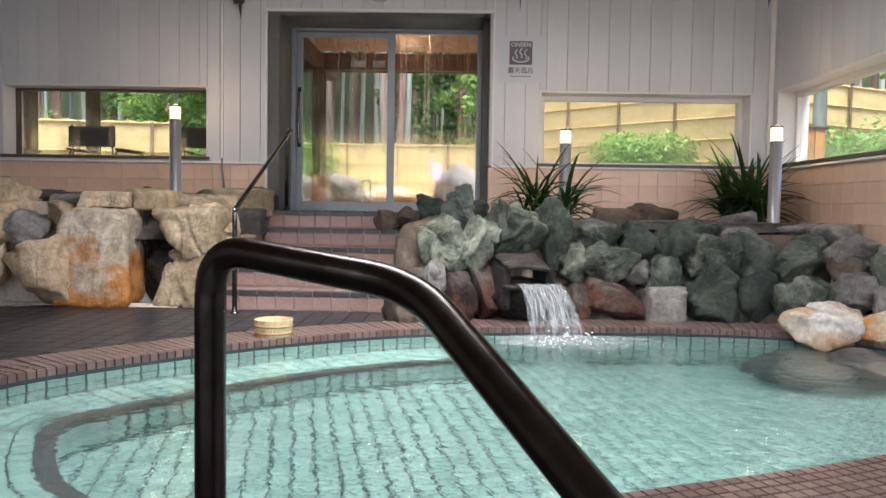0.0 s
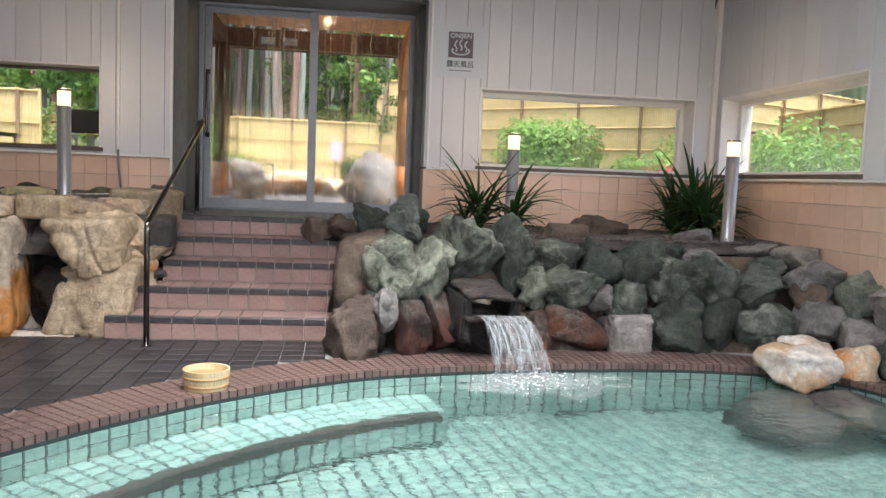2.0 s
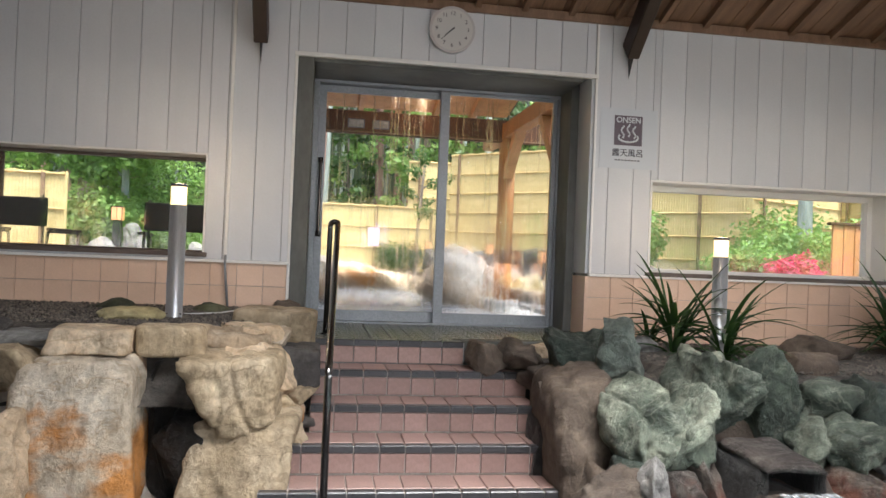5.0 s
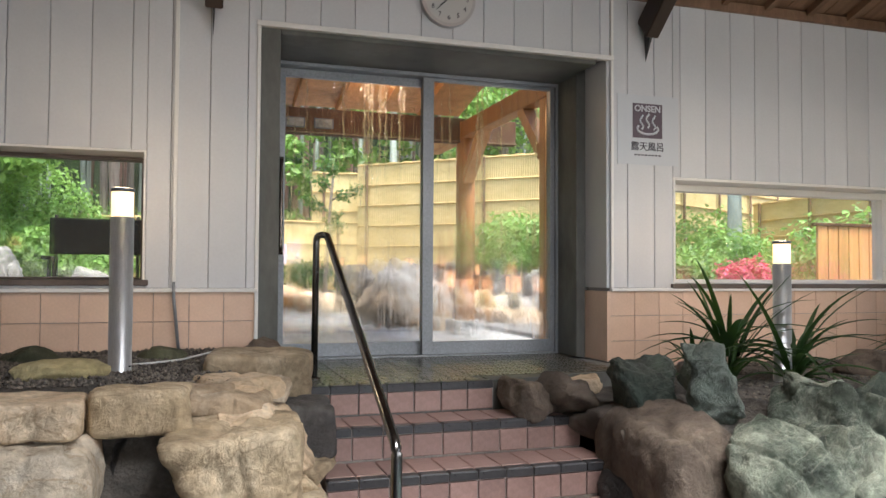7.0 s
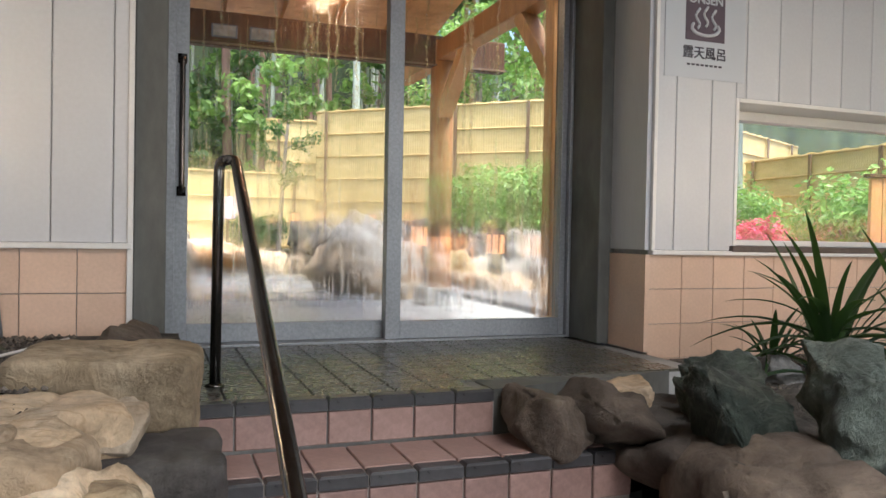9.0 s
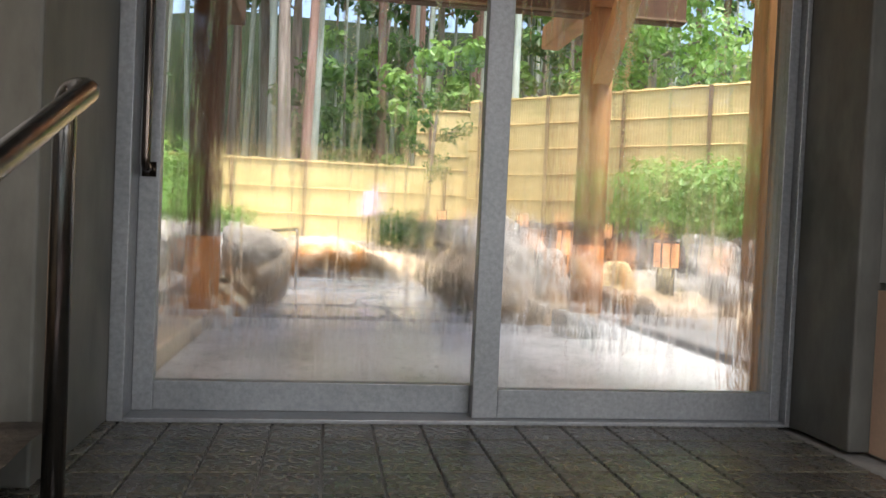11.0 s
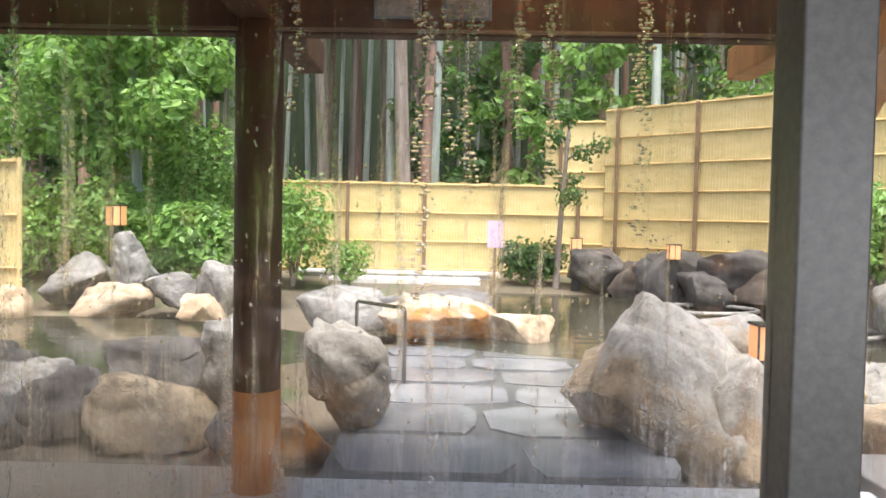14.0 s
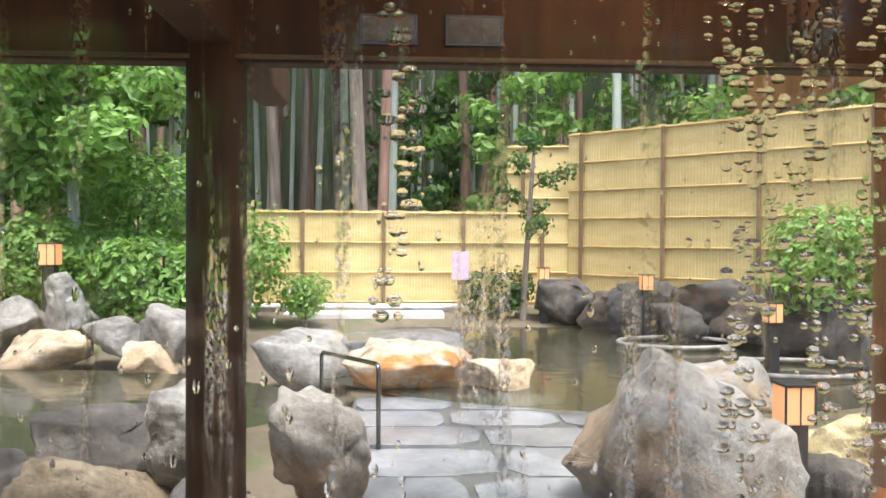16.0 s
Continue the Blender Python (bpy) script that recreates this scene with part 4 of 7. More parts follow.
drops_on(right_leaf, 0.10, 1.0, 0.637, 1.2, 2.74, 2600, [(0.22, 2.2, 0.003), (0.43, 1.75, 0.004), (0.47, 1.5, 0.005), (0.62, 2.25, 0.003), (0.9, 2.1, 0.004)], 4)
bm = tube(bmesh.new(), rounded_path([(-0.975, 0.678, 1.52), (-0.975, 0.625, 1.52), (-0.975, 0.625, 2.14), (-0.975, 0.678, 2.14)], 0.03), 0.013, 12)
for z in (1.52, 2.14):
    box(bm, -0.995, -0.955, 0.670, 0.679, z - 0.022, z + 0.022)
part("handle", bm, M_STEEL_DARK, left_leaf, "long dark steel pull handle", True)

# ---------------------------------------------------------------- stairs and landing
stairs = structure("stairs", boxes((-1.21, 0.42, -1.945, -0.5, -0.05, STEP - 0.012), (-1.15, 0.42, -1.945 + GOING, -0.5, STEP - 0.05, 2 * STEP - 0.012), (-0.97, 0.42, -1.945 + 2 * GOING, -0.5, 2 * STEP - 0.05, 3 * STEP - 0.012),
                                   (-0.95, 0.42, -1.945 + 3 * GOING, -0.5, 3 * STEP - 0.05, 4 * STEP - 0.012)), M_GROUT, "five brown red tiled steps with black nosings", "stairs")
landing = structure("landing", boxes((-1.05, 0.06, -1.945 + 4 * GOING, -0.45, 0.3, PLAT - 0.012), (-1.168, 1.148, -0.45, 0.0, 0.3, PLAT - 0.012), (-1.168, 1.148, 0.0, 0.80, 0.3, PLAT - 0.012)), M_GROUT_DARK, "dark slate tiled landing before the door", "landing")
bm = bmesh.new()
v = [bm.verts.new(p) for p in ((0.06, -0.632, 0.3), (0.95, -0.455, 0.3), (0.06, -0.455, 0.3), (0.06, -0.632, PLAT - 0.004), (0.95, -0.455, PLAT - 0.004), (0.06, -0.455, PLAT - 0.004))]
for q in ((3, 4, 5), (0, 1, 4, 3), (2, 0, 3, 5), (1, 2, 5, 4)):
    bm.faces.new([v[k] for k in q])
structure("landing_edge", bm, M_CONC, "grey cement edge of the landing", "landing")


def stair_pieces():
    lefts = (-1.21, -1.15, -0.97, -0.95, -1.0)
    for s in range(5):
        y, z, x0, x1 = -1.945 + s * GOING, (s + 1) * STEP, lefts[s], (0.42 if s < 4 else 0.055)
        n = int((x1 - x0) / 0.145 + 0.5)
        w = (x1 - x0) / n
        owner = stairs if s < 4 else landing
        for i in range(n):
            cx = x0 + (i + 0.5) * w
            piece("riser_tile", tile_mesh("riser_tile", w - 0.007, STEP - 0.05, 0.014, M_RISER), owner, (cx, y - 0.014, z - STEP / 2 - 0.021), (radians(90), 0, 0))
            piece("nosing_tile", tile_mesh("nosing_tile", w - 0.007, 0.062, 0.04, M_NOSE, 0.007), owner, (cx, y + 0.013, z))
            if s < 4:
                piece("tread_tile", tile_mesh("tread_tile", w - 0.007, GOING - 0.085, 0.012, M_RISER), owner, (cx, y + 0.05 + (GOING - 0.085) / 2, z))
    for i in range(16):
        for j in range(9):
            x, y = -1.09 + i * 0.145, -0.525 + j * 0.145
            if x > 1.08 or (y < -0.45 and x > 0.03) or (y < -0.4 and x > 1.0):
                continue
            piece("tile", tile_mesh("landing_tile", 0.138, 0.138, 0.012, M_SLATE_WET), landing, (x, y, PLAT))


# ---------------------------------------------------------------- planting beds and rock walls
bed_w = structure("planting_bed", rough_sheet(X0, -1.0, -1.75, 0.0, 90, 28, lambda x, y: 0.80 + 0.10 * min(1, (y + 1.75) / 0.5) + 0.03 * (y + 1.2) - 0.55 * max(0, min(1, (x + 1.5) / 0.25)) * max(0, min(1, (-0.85 - y) / 0.2)) - 0.25 * max(0, min(1, (-1.5 - y) / 0.15)), 0.018), M_SOIL, "dark gravelly soil bed behind the rocks", "planting bed")
bed_e = structure("planting_bed", rough_sheet(0.45, X1, -1.72, 0.0, 60, 30, lambda x, y: (0.60 + 0.15 * min(1, max(0, (y + 2.05) / 0.6)) if x > 1.15 or y < -0.5 else 0.70) - (0.05 if x < 1.15 else 0), 0.02, 3), M_SOIL, "dark gravelly soil bed behind the rocks", "planting bed")


def backing(x0, x1, y_foot, y_top, z_top, mat, parent, nx=60, seed=5):
    bm = bmesh.new()
    rows = []
    for j in range(13):
        s = j / 12
        row = []
        for i in range(nx + 1):
            x = x0 + (x1 - x0) * i / nx
            y = y_foot(x) + (y_top(x) - y_foot(x)) * s
            row.append(bm.verts.new((x, y - 0.06 * noise.noise(Vector((x * 4, s * 4, seed))), z_top * s - 0.02 * (1 - s))))
        rows.append(row)
    for a, b in zip(rows, rows[1:]):
        for i in range(nx):
            bm.faces.new((a[i], a[i + 1], b[i + 1], b[i]))
    return part("mortar", bm, mat, parent, "pale mortar between the stones", True)


def crag(corners, seed, n=26, amp=0.045, power=9):
    """A hewn boulder between eight corners (bottom four, then top four, both anticlockwise), with ledges and cracks."""
    co, off = [Vector(c) for c in corners], Vector((seed * 3.1, seed * 1.7, seed * 2.3))
    mid, bm = sum(co, Vector()) / 8, bmesh.new()

    def at(u, v, w):
        k = (abs(u) ** power + abs(v) ** power + abs(w) ** power) ** (-1 / power)
        u, v, w = (0.5 + 0.5 * k * q for q in (u, v, w))
        lo = co[0].lerp(co[1], u).lerp(co[3].lerp(co[2], u), v)
        return lo.lerp(co[4].lerp(co[5], u).lerp(co[7].lerp(co[6], u), v), w)
    for axis in range(3):
        for side in (-1, 1):
            g = [[None] * (n + 1) for _ in range(n + 1)]
            for i in range(n + 1):
                for j in range(n + 1):
                    c = [2 * i / n - 1, 2 * j / n - 1]
                    c.insert(axis, side)
                    p = at(*c)
                    q = p * 5 + off
                    step = math.floor(noise.noise(Vector((q.x * 0.7, q.y * 0.7, q.z * 0.55)) - off) * 4.5) / 4.5
                    crack = max(0.0, 1 - 9 * abs(noise.noise(Vector((q.x, q.y, q.z * 0.35)) * 0.8 + off)))
                    d = 0.8 * noise.noise(q * 0.6) + 0.55 * step - 0.55 * crack + 0.35 * noise.noise(q * 2.4) + 0.18 * noise.noise(q * 6)
                    g[i][j] = bm.verts.new(p + (p - mid).normalized() * d * amp)
            for i in range(n):
                for j in range(n):
                    f = (g[i][j], g[i + 1][j], g[i + 1][j + 1], g[i][j + 1])
                    bm.faces.new(f if (side > 0) == (axis != 1) else f[::-1])
    bmesh.ops.remove_doubles(bm, verts=bm.verts, dist=1e-5)
    return bm


def crag_part(parent, mat, corners, seed, label="", **k):
    """A hewn boulder as a part of a rock wall, with its origin in its middle."""
    ob = part("stone", crag(corners, seed, **k), mat, parent, label, True)
    mid = sum((Vector(c) for c in corners), Vector()) / 8 - ORIGIN[parent.name]
    ob.data.transform(Matrix.Translation(-mid))
    ob.location = mid
    return ob


def crag_block(parent, mat, x, y, z, w, d, h, seed, turn=0.0, label="", **k):
    """A squarish hewn boulder, uneven in its corners."""
    rng, m = random.Random(seed), Matrix.Rotation(radians(turn), 3, "Z")
    c = [Vector((x, y, z)) + m @ Vector((sx * w / 2 * rng.uniform(0.82, 1.08), sy * d / 2 * rng.uniform(0.85, 1.1), sz * h / 2 * rng.uniform(0.85, 1.05))) for sz in (-1, 1) for sx, sy in ((-1, -1), (1, -1), (1, 1), (-1, 1))]
    return crag_part(parent, mat, c, seed, label, **k)


rw = thing("rock_wall", "low wall of tan and rust stained boulders set in mortar", "rock wall", (-1.9, -1.7, 0))
backing(X0, -1.32, lambda x: -1.48 + 0.28 * min(0, x + 1.6), lambda x: -1.42 + 0.25 * min(0, x + 1.6), 0.84, M_MORTAR, rw)
crag_part(rw, M_ORANGE, [(-2.46, -1.99, -0.03), (-1.80, -1.98, -0.03), (-1.83, -1.50, -0.03), (-2.46, -1.50, -0.03), (-2.39, -1.90, 0.80), (-1.83, -1.90, 0.79), (-1.84, -1.48, 0.80), (-2.40, -1.48, 0.80)], 3, "rust stained sandstone boulder")
SEED[0] += 1
# Fills the gap between the boulders in near black, as its shade.
stone(rw, M_BLACKSTONE_SHADE, -1.74, -1.42, 0.36, 0.30, 0.30, 0.74, label="near black stone that stands for the shade in the gap")
crag_part(rw, M_OLIVE, [(-1.42, -1.80, 0.34), (-1.16, -1.82, 0.44), (-1.10, -1.42, 0.44), (-1.45, -1.42, 0.40), (-1.67, -1.95, 0.80), (-1.12, -1.80, 0.82), (-1.10, -1.42, 0.82), (-1.64, -1.44, 0.82)], 8, "overhanging tan boulder")
crag_part(rw, M_OLIVE, [(-1.66, -1.90, -0.03), (-1.12, -1.98, -0.03), (-1.10, -1.44, -0.03), (-1.66, -1.44, -0.03), (-1.60, -1.74, 0.46), (-0.99, -1.80, 0.50), (-1.0, -1.44, 0.52), (-1.48, -1.44, 0.44)], 12, "olive grey boulder beside the steps")
SEED[0] += 2
# Near black again, for the dark of the gap under the overhang.
stone(rw, M_BLACKSTONE_SHADE, -1.60, -1.52, 0.24, 0.30, 0.36, 0.50, tilt=8)
stone(rw, M_TAN, -1.25, -1.48, 0.69, 0.31, 0.28, 0.36, tilt=-20)
crag_block(rw, M_DARK, -1.08, -1.14, 0.68, 0.34, 0.34, 0.26, 21, 6, "dark brown block beside the steps", n=18, amp=0.025)
SEED[0] += 1
crag_block(rw, M_OLIVE, -1.22, -0.72, 0.85, 0.50, 0.40, 0.30, 22, -4, "flat topped tan block beside the landing", n=18, amp=0.025)
SEED[0] += 1
stone(rw, M_BROWN, -1.18, -0.36, 0.92, 0.24, 0.2, 0.2, tilt=20)
stone(rw, M_OLIVE, -1.20, -1.46, 0.49, 0.28, 0.2, 0.18)
stone(rw, M_OLIVE, -1.05, -1.25, 0.51, 0.24, 0.2, 0.13)
stone(rw, M_ORANGE, -1.07, -1.36, 0.42, 0.12, 0.14, 0.13)
stone(rw, M_DARK, -1.01, -1.22, 0.36, 0.17, 0.16, 0.10)
stone(rw, M_TAN, -0.99, -1.12, 0.54, 0.09, 0.09, 0.09, level=3)
stone(rw, M_OLIVE, -1.06, -1.5, 0.32, 0.16, 0.16, 0.16)
crag_block(rw, M_TAN, -2.10, -1.60, 0.86, 0.46, 0.34, 0.15, 23, 3, n=16, amp=0.022)
SEED[0] += 1
crag_block(rw, M_OLIVE, -1.70, -1.52, 0.86, 0.36, 0.32, 0.18, 24, -5, n=16, amp=0.022)
SEED[0] += 1
stone(rw, M_TAN, -1.49, -1.42, 0.86, 0.20, 0.2, 0.12, flat=0.32)
stone(rw, M_TAN, -1.34, -1.28, 0.86, 0.20, 0.2, 0.10, flat=0.32)
stone(rw, M_TAN, -1.20, -1.12, 0.83, 0.18, 0.2, 0.15)
crag_block(rw, M_TAN, -1.34, -1.10, 0.80, 0.34, 0.34, 0.24, 25, 20, n=16, amp=0.025)
SEED[0] += 1
stone(rw, M_TAN, -1.12, -1.0, 0.62, 0.26, 0.3, 0.3)
crag_block(rw, M_TAN, -1.40, -1.38, 0.77, 0.34, 0.30, 0.26, 26, -12, n=16, amp=0.025)
SEED[0] += 1
stone(rw, M_GREY, -2.42, -1.56, 0.85, 0.38, 0.26, 0.10, flat=0.3)
stone(rw, M_GREY, -2.68, -1.80, 0.63, 0.38, 0.32, 0.32)
stone(rw, M_TAN, -2.52, -1.90, 0.27, 0.50, 0.40, 0.54)
stone(rw, M_OLIVE, -2.42, -1.70, 0.72, 0.28, 0.26, 0.26)
stone(rw, M_OLIVE, -2.95, -1.62, 0.90, 0.40, 0.3, 0.26)
stone(rw, M_DARK, -2.75, -1.40, 0.88, 0.30, 0.2, 0.12)
for i in range(10):
    xx = -3.05 - 0.34 * i
    stone(rw, (M_TAN, M_ORANGE, M_OLIVE, M_GREY)[i % 4], xx, -1.95 + 0.03 * (i % 3) - 0.05 * i, 0.27, 0.48, 0.42, 0.56, level=4 if i < 4 else 3)
    stone(rw, (M_OLIVE, M_TAN, M_GREY)[i % 3], xx + 0.15, -1.80 - 0.05 * i, 0.70, 0.40, 0.34, 0.34, level=4 if i < 4 else 3)


part("mortar", rough_sheet(-3.3, -1.42, -2.02, -1.80, 70, 8, lambda x, y: 0.020 - 0.6 * max(0, -1.865 + 0.05 * noise.noise(Vector((x * 4, 1, 0))) - y), 0.008, 4), M_MORTAR, rw, "thin pale mortar along the foot", True)


def loose(mat, label, *a, **k):
    return tagged(stone(None, mat, *a, name="boulder", **k), label, "stone")


loose(M_YELLOW, "flat yellowish stone lying on the soil bed", -2.08, -0.88, 0.92, 0.37, 0.2, 0.12, flat=0.3)
loose(M_MOSS, "dark mossy stone lying on the soil bed", -2.30, -0.33, 0.95, 0.28, 0.16, 0.11)
loose(M_MOSS, "dark mossy stone lying beside the wall tiles", -1.66, -0.33, 0.90, 0.36, 0.22, 0.15)

re = thing("rock_wall", "low wall of green schist boulders round the spout", "rock wall", (2.0, -2.0, 0))
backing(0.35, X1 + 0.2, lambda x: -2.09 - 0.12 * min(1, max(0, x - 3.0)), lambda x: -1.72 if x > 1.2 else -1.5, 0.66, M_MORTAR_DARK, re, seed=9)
# Near black filler painting the shaded gap between steps and boulder.
stone(re, M_BLACKSTONE_SHADE, 0.36, -1.42, 0.18, 0.14, 0.46, 0.50, label="near black stone that stands for the shade beside the steps")
crag_part(re, M_BROWN, [(0.33, -2.08, -0.05), (0.68, -2.10, -0.05), (0.90, -1.08, -0.05), (0.44, -1.08, -0.05), (0.28, -2.00, 0.66), (0.68, -1.94, 0.76), (0.92, -1.08, 0.80), (0.36, -1.08, 0.74)], 31, "large brown boulder beside the steps", n=28, amp=0.04, power=5)
SEED[0] += 1
stone(re, M_BROWN, 0.52, -2.05, 0.12, 0.3, 0.4, 0.4)
stone(re, M_BROWN, 0.45, -2.36, 0.17, 0.36, 0.30, 0.42, level=5, label="brown weathered stone at the foot of the rocks")
stone(re, M_GREEN, 0.73, -2.10, 0.50, 0.38, 0.34, 0.54, level=5)
stone(re, M_GREEN, 0.86, -2.22, 0.50, 0.13, 0.26, 0.58, tilt=24, turn=10)
stone(re, M_GREY, 0.66, -2.43, 0.30, 0.15, 0.15, 0.28)
stone(re, M_GREEN_DARK, 0.60, -2.25, 0.18, 0.2, 0.2, 0.4)
stone(re, M_RED, 0.86, -2.30, 0.19, 0.24, 0.30, 0.40)
stone(re, M_RED, 1.05, -2.20, 0.22, 0.26, 0.34, 0.46)
stone(re, M_GREEN, 0.98, -2.18, 0.47, 0.24, 0.26, 0.30)
stone(re, M_GREEN, 1.28, -1.84, 0.66, 0.58, 0.54, 0.46, level=5, cuts=11)
stone(re, M_GREEN, 1.03, -2.06, 0.62, 0.24, 0.26, 0.27, tilt=-20)
stone(re, M_GREEN_DARK, 1.60, -1.80, 0.60, 0.27, 0.32, 0.66, tilt=-8, level=5)
stone(re, M_GREEN_DARK, 0.64, -1.24, 0.80, 0.27, 0.26, 0.34, tilt=-12)
stone(re, M_GREEN_PALE, 0.86, -1.48, 0.83, 0.27, 0.26, 0.40, tilt=12, level=5, cuts=12, label="pale pointed green stone")
stone(re, M_GREEN_DARK, 0.95, -0.80, 0.78, 0.30, 0.24, 0.28)
stone(re, M_GREEN_DARK, 0.76, -0.98, 0.74, 0.22, 0.22, 0.26)
stone(re, M_BROWN, 0.17, -0.83, 0.71, 0.25, 0.26, 0.19)
stone(re, M_BROWN, 0.41, -0.92, 0.71, 0.32, 0.30, 0.26)
stone(re, M_BROWN, 0.62, -1.45, 0.50, 0.4, 0.5, 0.40)
stone(re, M_BROWN, 0.60, -1.02, 0.58, 0.46, 0.34, 0.30)
SEED[0] -= 1
stone(re, M_TAN, 0.62, -0.62, 0.72, 0.34, 0.20, 0.12, flat=0.3)
stone(re, M_GREEN, 1.95, -1.86, 0.62, 0.40, 0.30, 0.25)
stone(re, M_GREEN, 1.76, -1.98, 0.40, 0.26, 0.30, 0.34)
stone(re, M_GREEN, 2.00, -2.00, 0.41, 0.46, 0.34, 0.32, level=5, cuts=12)
stone(re, M_GREEN_DARK, 2.27, -1.87, 0.59, 0.29, 0.30, 0.34)
stone(re, M_GREEN_DARK, 2.56, -1.86, 0.59, 0.36, 0.34, 0.36)
stone(re, M_RED, 2.03, -2.05, 0.14, 0.48, 0.32, 0.32)
stone(re, M_RED, 1.74, -2.08, 0.12, 0.24, 0.26, 0.28)
stone(re, M_GREEN, 2.40, -2.02, 0.32, 0.30, 0.30, 0.34)
stone(re, M_GREY, 2.22, -2.04, 0.36, 0.16, 0.2, 0.2)
stone(re, M_GREY, 2.40, -2.08, 0.12, 0.34, 0.28, 0.28)
stone(re, M_GREEN, 2.80, -1.93, 0.46, 0.42, 0.36, 0.42, level=5)
stone(re, M_GREEN_DARK, 2.82, -2.04, 0.18, 0.46, 0.36, 0.40)
stone(re, M_GREEN_PALE, 3.13, -1.96, 0.52, 0.33, 0.32, 0.38)
stone(re, M_GREEN_DARK, 2.83, -1.80, 0.66, 0.20, 0.2, 0.18)
stone(re, M_GREY, 3.04, -1.80, 0.64, 0.27, 0.2, 0.15)
stone(re, M_GREEN_PALE, 3.47, -2.00, 0.46, 0.46, 0.34, 0.31)
stone(re, M_GREEN_DARK, 3.14, -2.07, 0.20, 0.30, 0.30, 0.38)
stone(re, M_GREEN_PALE, 3.45, -2.11, 0.18, 0.47, 0.36, 0.38, level=5)
stone(re, M_GREY, 3.86, -2.10, 0.54, 0.40, 0.34, 0.29)
stone(re, M_BROWN, 3.72, -2.22, 0.38, 0.15, 0.2, 0.28)
stone(re, M_GREY, 3.80, -2.32, 0.25, 0.30, 0.30, 0.34)
stone(re, M_GREY, 3.86, -1.86, 0.66, 0.36, 0.26, 0.18)
stone(re, M_GREY, 3.66, -1.62, 0.70, 0.36, 0.2, 0.12)
stone(re, M_GREEN, 3.62, -1.82, 0.61, 0.26, 0.2, 0.14)
for i in range(6):
    stone(re, (M_GREY, M_GREEN, M_BROWN)[i % 3], 3.92, -2.62 - 0.34 * i, 0.16, 0.3, 0.34, 0.40)
    stone(re, (M_GREEN_PALE, M_GREY)[i % 2], 3.96, -2.5 - 0.36 * i, 0.46, 0.24, 0.32, 0.34)
loose(M_BROWN, "rounded brown stone lying on the soil bed", 2.13, -1.38, 0.76, 0.33, 0.24, 0.19)
loose(M_BROWN, "broad brown stone lying on the soil bed", 2.63, -0.80, 0.80, 0.46, 0.3, 0.22)
loose(M_GREY, "grey stone lying beside the lamp post", 3.25, -1.28, 0.77, 0.29, 0.2, 0.15, cuts=12)
loose(M_GREY, "small grey stone beside the spider plant", 1.42, -0.62, 0.76, 0.24, 0.2, 0.18)
loose(M_WHITE, "white crusted stone standing in the bath", 3.28, -2.85, 0.04, 0.42, 0.3, 0.26)
loose(M_WHITE, "white crusted stone at the edge of the bath", 3.47, -2.70, 0.08, 0.34, 0.26, 0.26)
loose(M_ORANGE, "rust stained stone at the edge of the bath", 3.66, -2.82, 0.06, 0.32, 0.28, 0.28)
loose(M_DARK, "dark wet stone standing in the bath", 3.45, -3.25, -0.14, 0.6, 0.5, 0.24)
loose(M_DARK, "dark stone lying under the bath water", 3.05, -3.2, -0.30, 0.7, 0.5, 0.40)


def scatter_gravel(name, x0, x1, y0, y1, z, count, rng, label):
    vs, fs = [], []
    for _ in range(count):
        x, y = rng.uniform(x0, x1), rng.uniform(y0, y1)
        s = rng.uniform(0.005, 0.014)
        n = len(vs)
        q = rng.uniform(0, 3)
        for dx, dy, dz in ((1, 0, 0), (0, 1, 0.2), (-1, 0, 0), (0, -1, 0.1), (0.1, 0, 0.9), (0, 0, -0.6)):
            vs.append((x + s * (dx * math.cos(q) - dy * math.sin(q)), y + s * (dx * math.sin(q) + dy * math.cos(q)), z(x, y) + s * dz))
        fs += [(n, n + 1, n + 4), (n + 1, n + 2, n + 4), (n + 2, n + 3, n + 4), (n + 3, n, n + 4), (n + 1, n, n + 5), (n + 2, n + 1, n + 5), (n + 3, n + 2, n + 5), (n, n + 3, n + 5)]
    me = bpy.data.meshes.new(name)
    me.from_pydata(vs, [], fs)
    finish(me, M_GRAVEL, False)
    return tagged(new(name, me), label, "gravel", kind="stuff")


RNG = random.Random(4)
scatter_gravel("gravel", -3.4, -1.36, -1.18, -0.03, lambda x, y: 0.905 + 0.03 * (y + 1.2), 5000, RNG, "loose brown gravel on the soil bed")
scatter_gravel("gravel", 1.2, 3.95, -1.6, -0.03, lambda x, y: 0.748, 4500, RNG, "loose dark gravel on the soil bed")

# ---------------------------------------------------------------- the bath
POOL_Z, BENCH_Z, WATER_Z = -0.55, -0.26, -0.055
pool = thing("bath", "round sunken bath lined with pale aqua tiles", "bath", (1.2, -4.2, 0), kind="structure")
part("kerb_bed", band(ring_at(0.38, 0.004), ring_at(0.0, 0.004)), M_KERB_BED, pool)
part("bath_wall", band(ring_at(0.004, POOL_Z), ring_at(0.004, 0.004)), M_POOL_GROUT, pool)
part("bath_floor", filled([ring_at(0.01, POOL_Z - 0.008)]), M_POOL_GROUT, pool)
part("kerb_skirt", band(ring_at(0.381, -0.03), ring_at(0.381, 0.005)), M_KERB_BED, pool)
BENCH = [i for i in range(RN) if RING[i].x < 0.95 and not (RING[i].y < -5.0 and RING[i].x > 0.2)]
BENCH.sort(key=lambda i: math.atan2(RING[i].y + 4.3, -(RING[i].x - 0.6)))


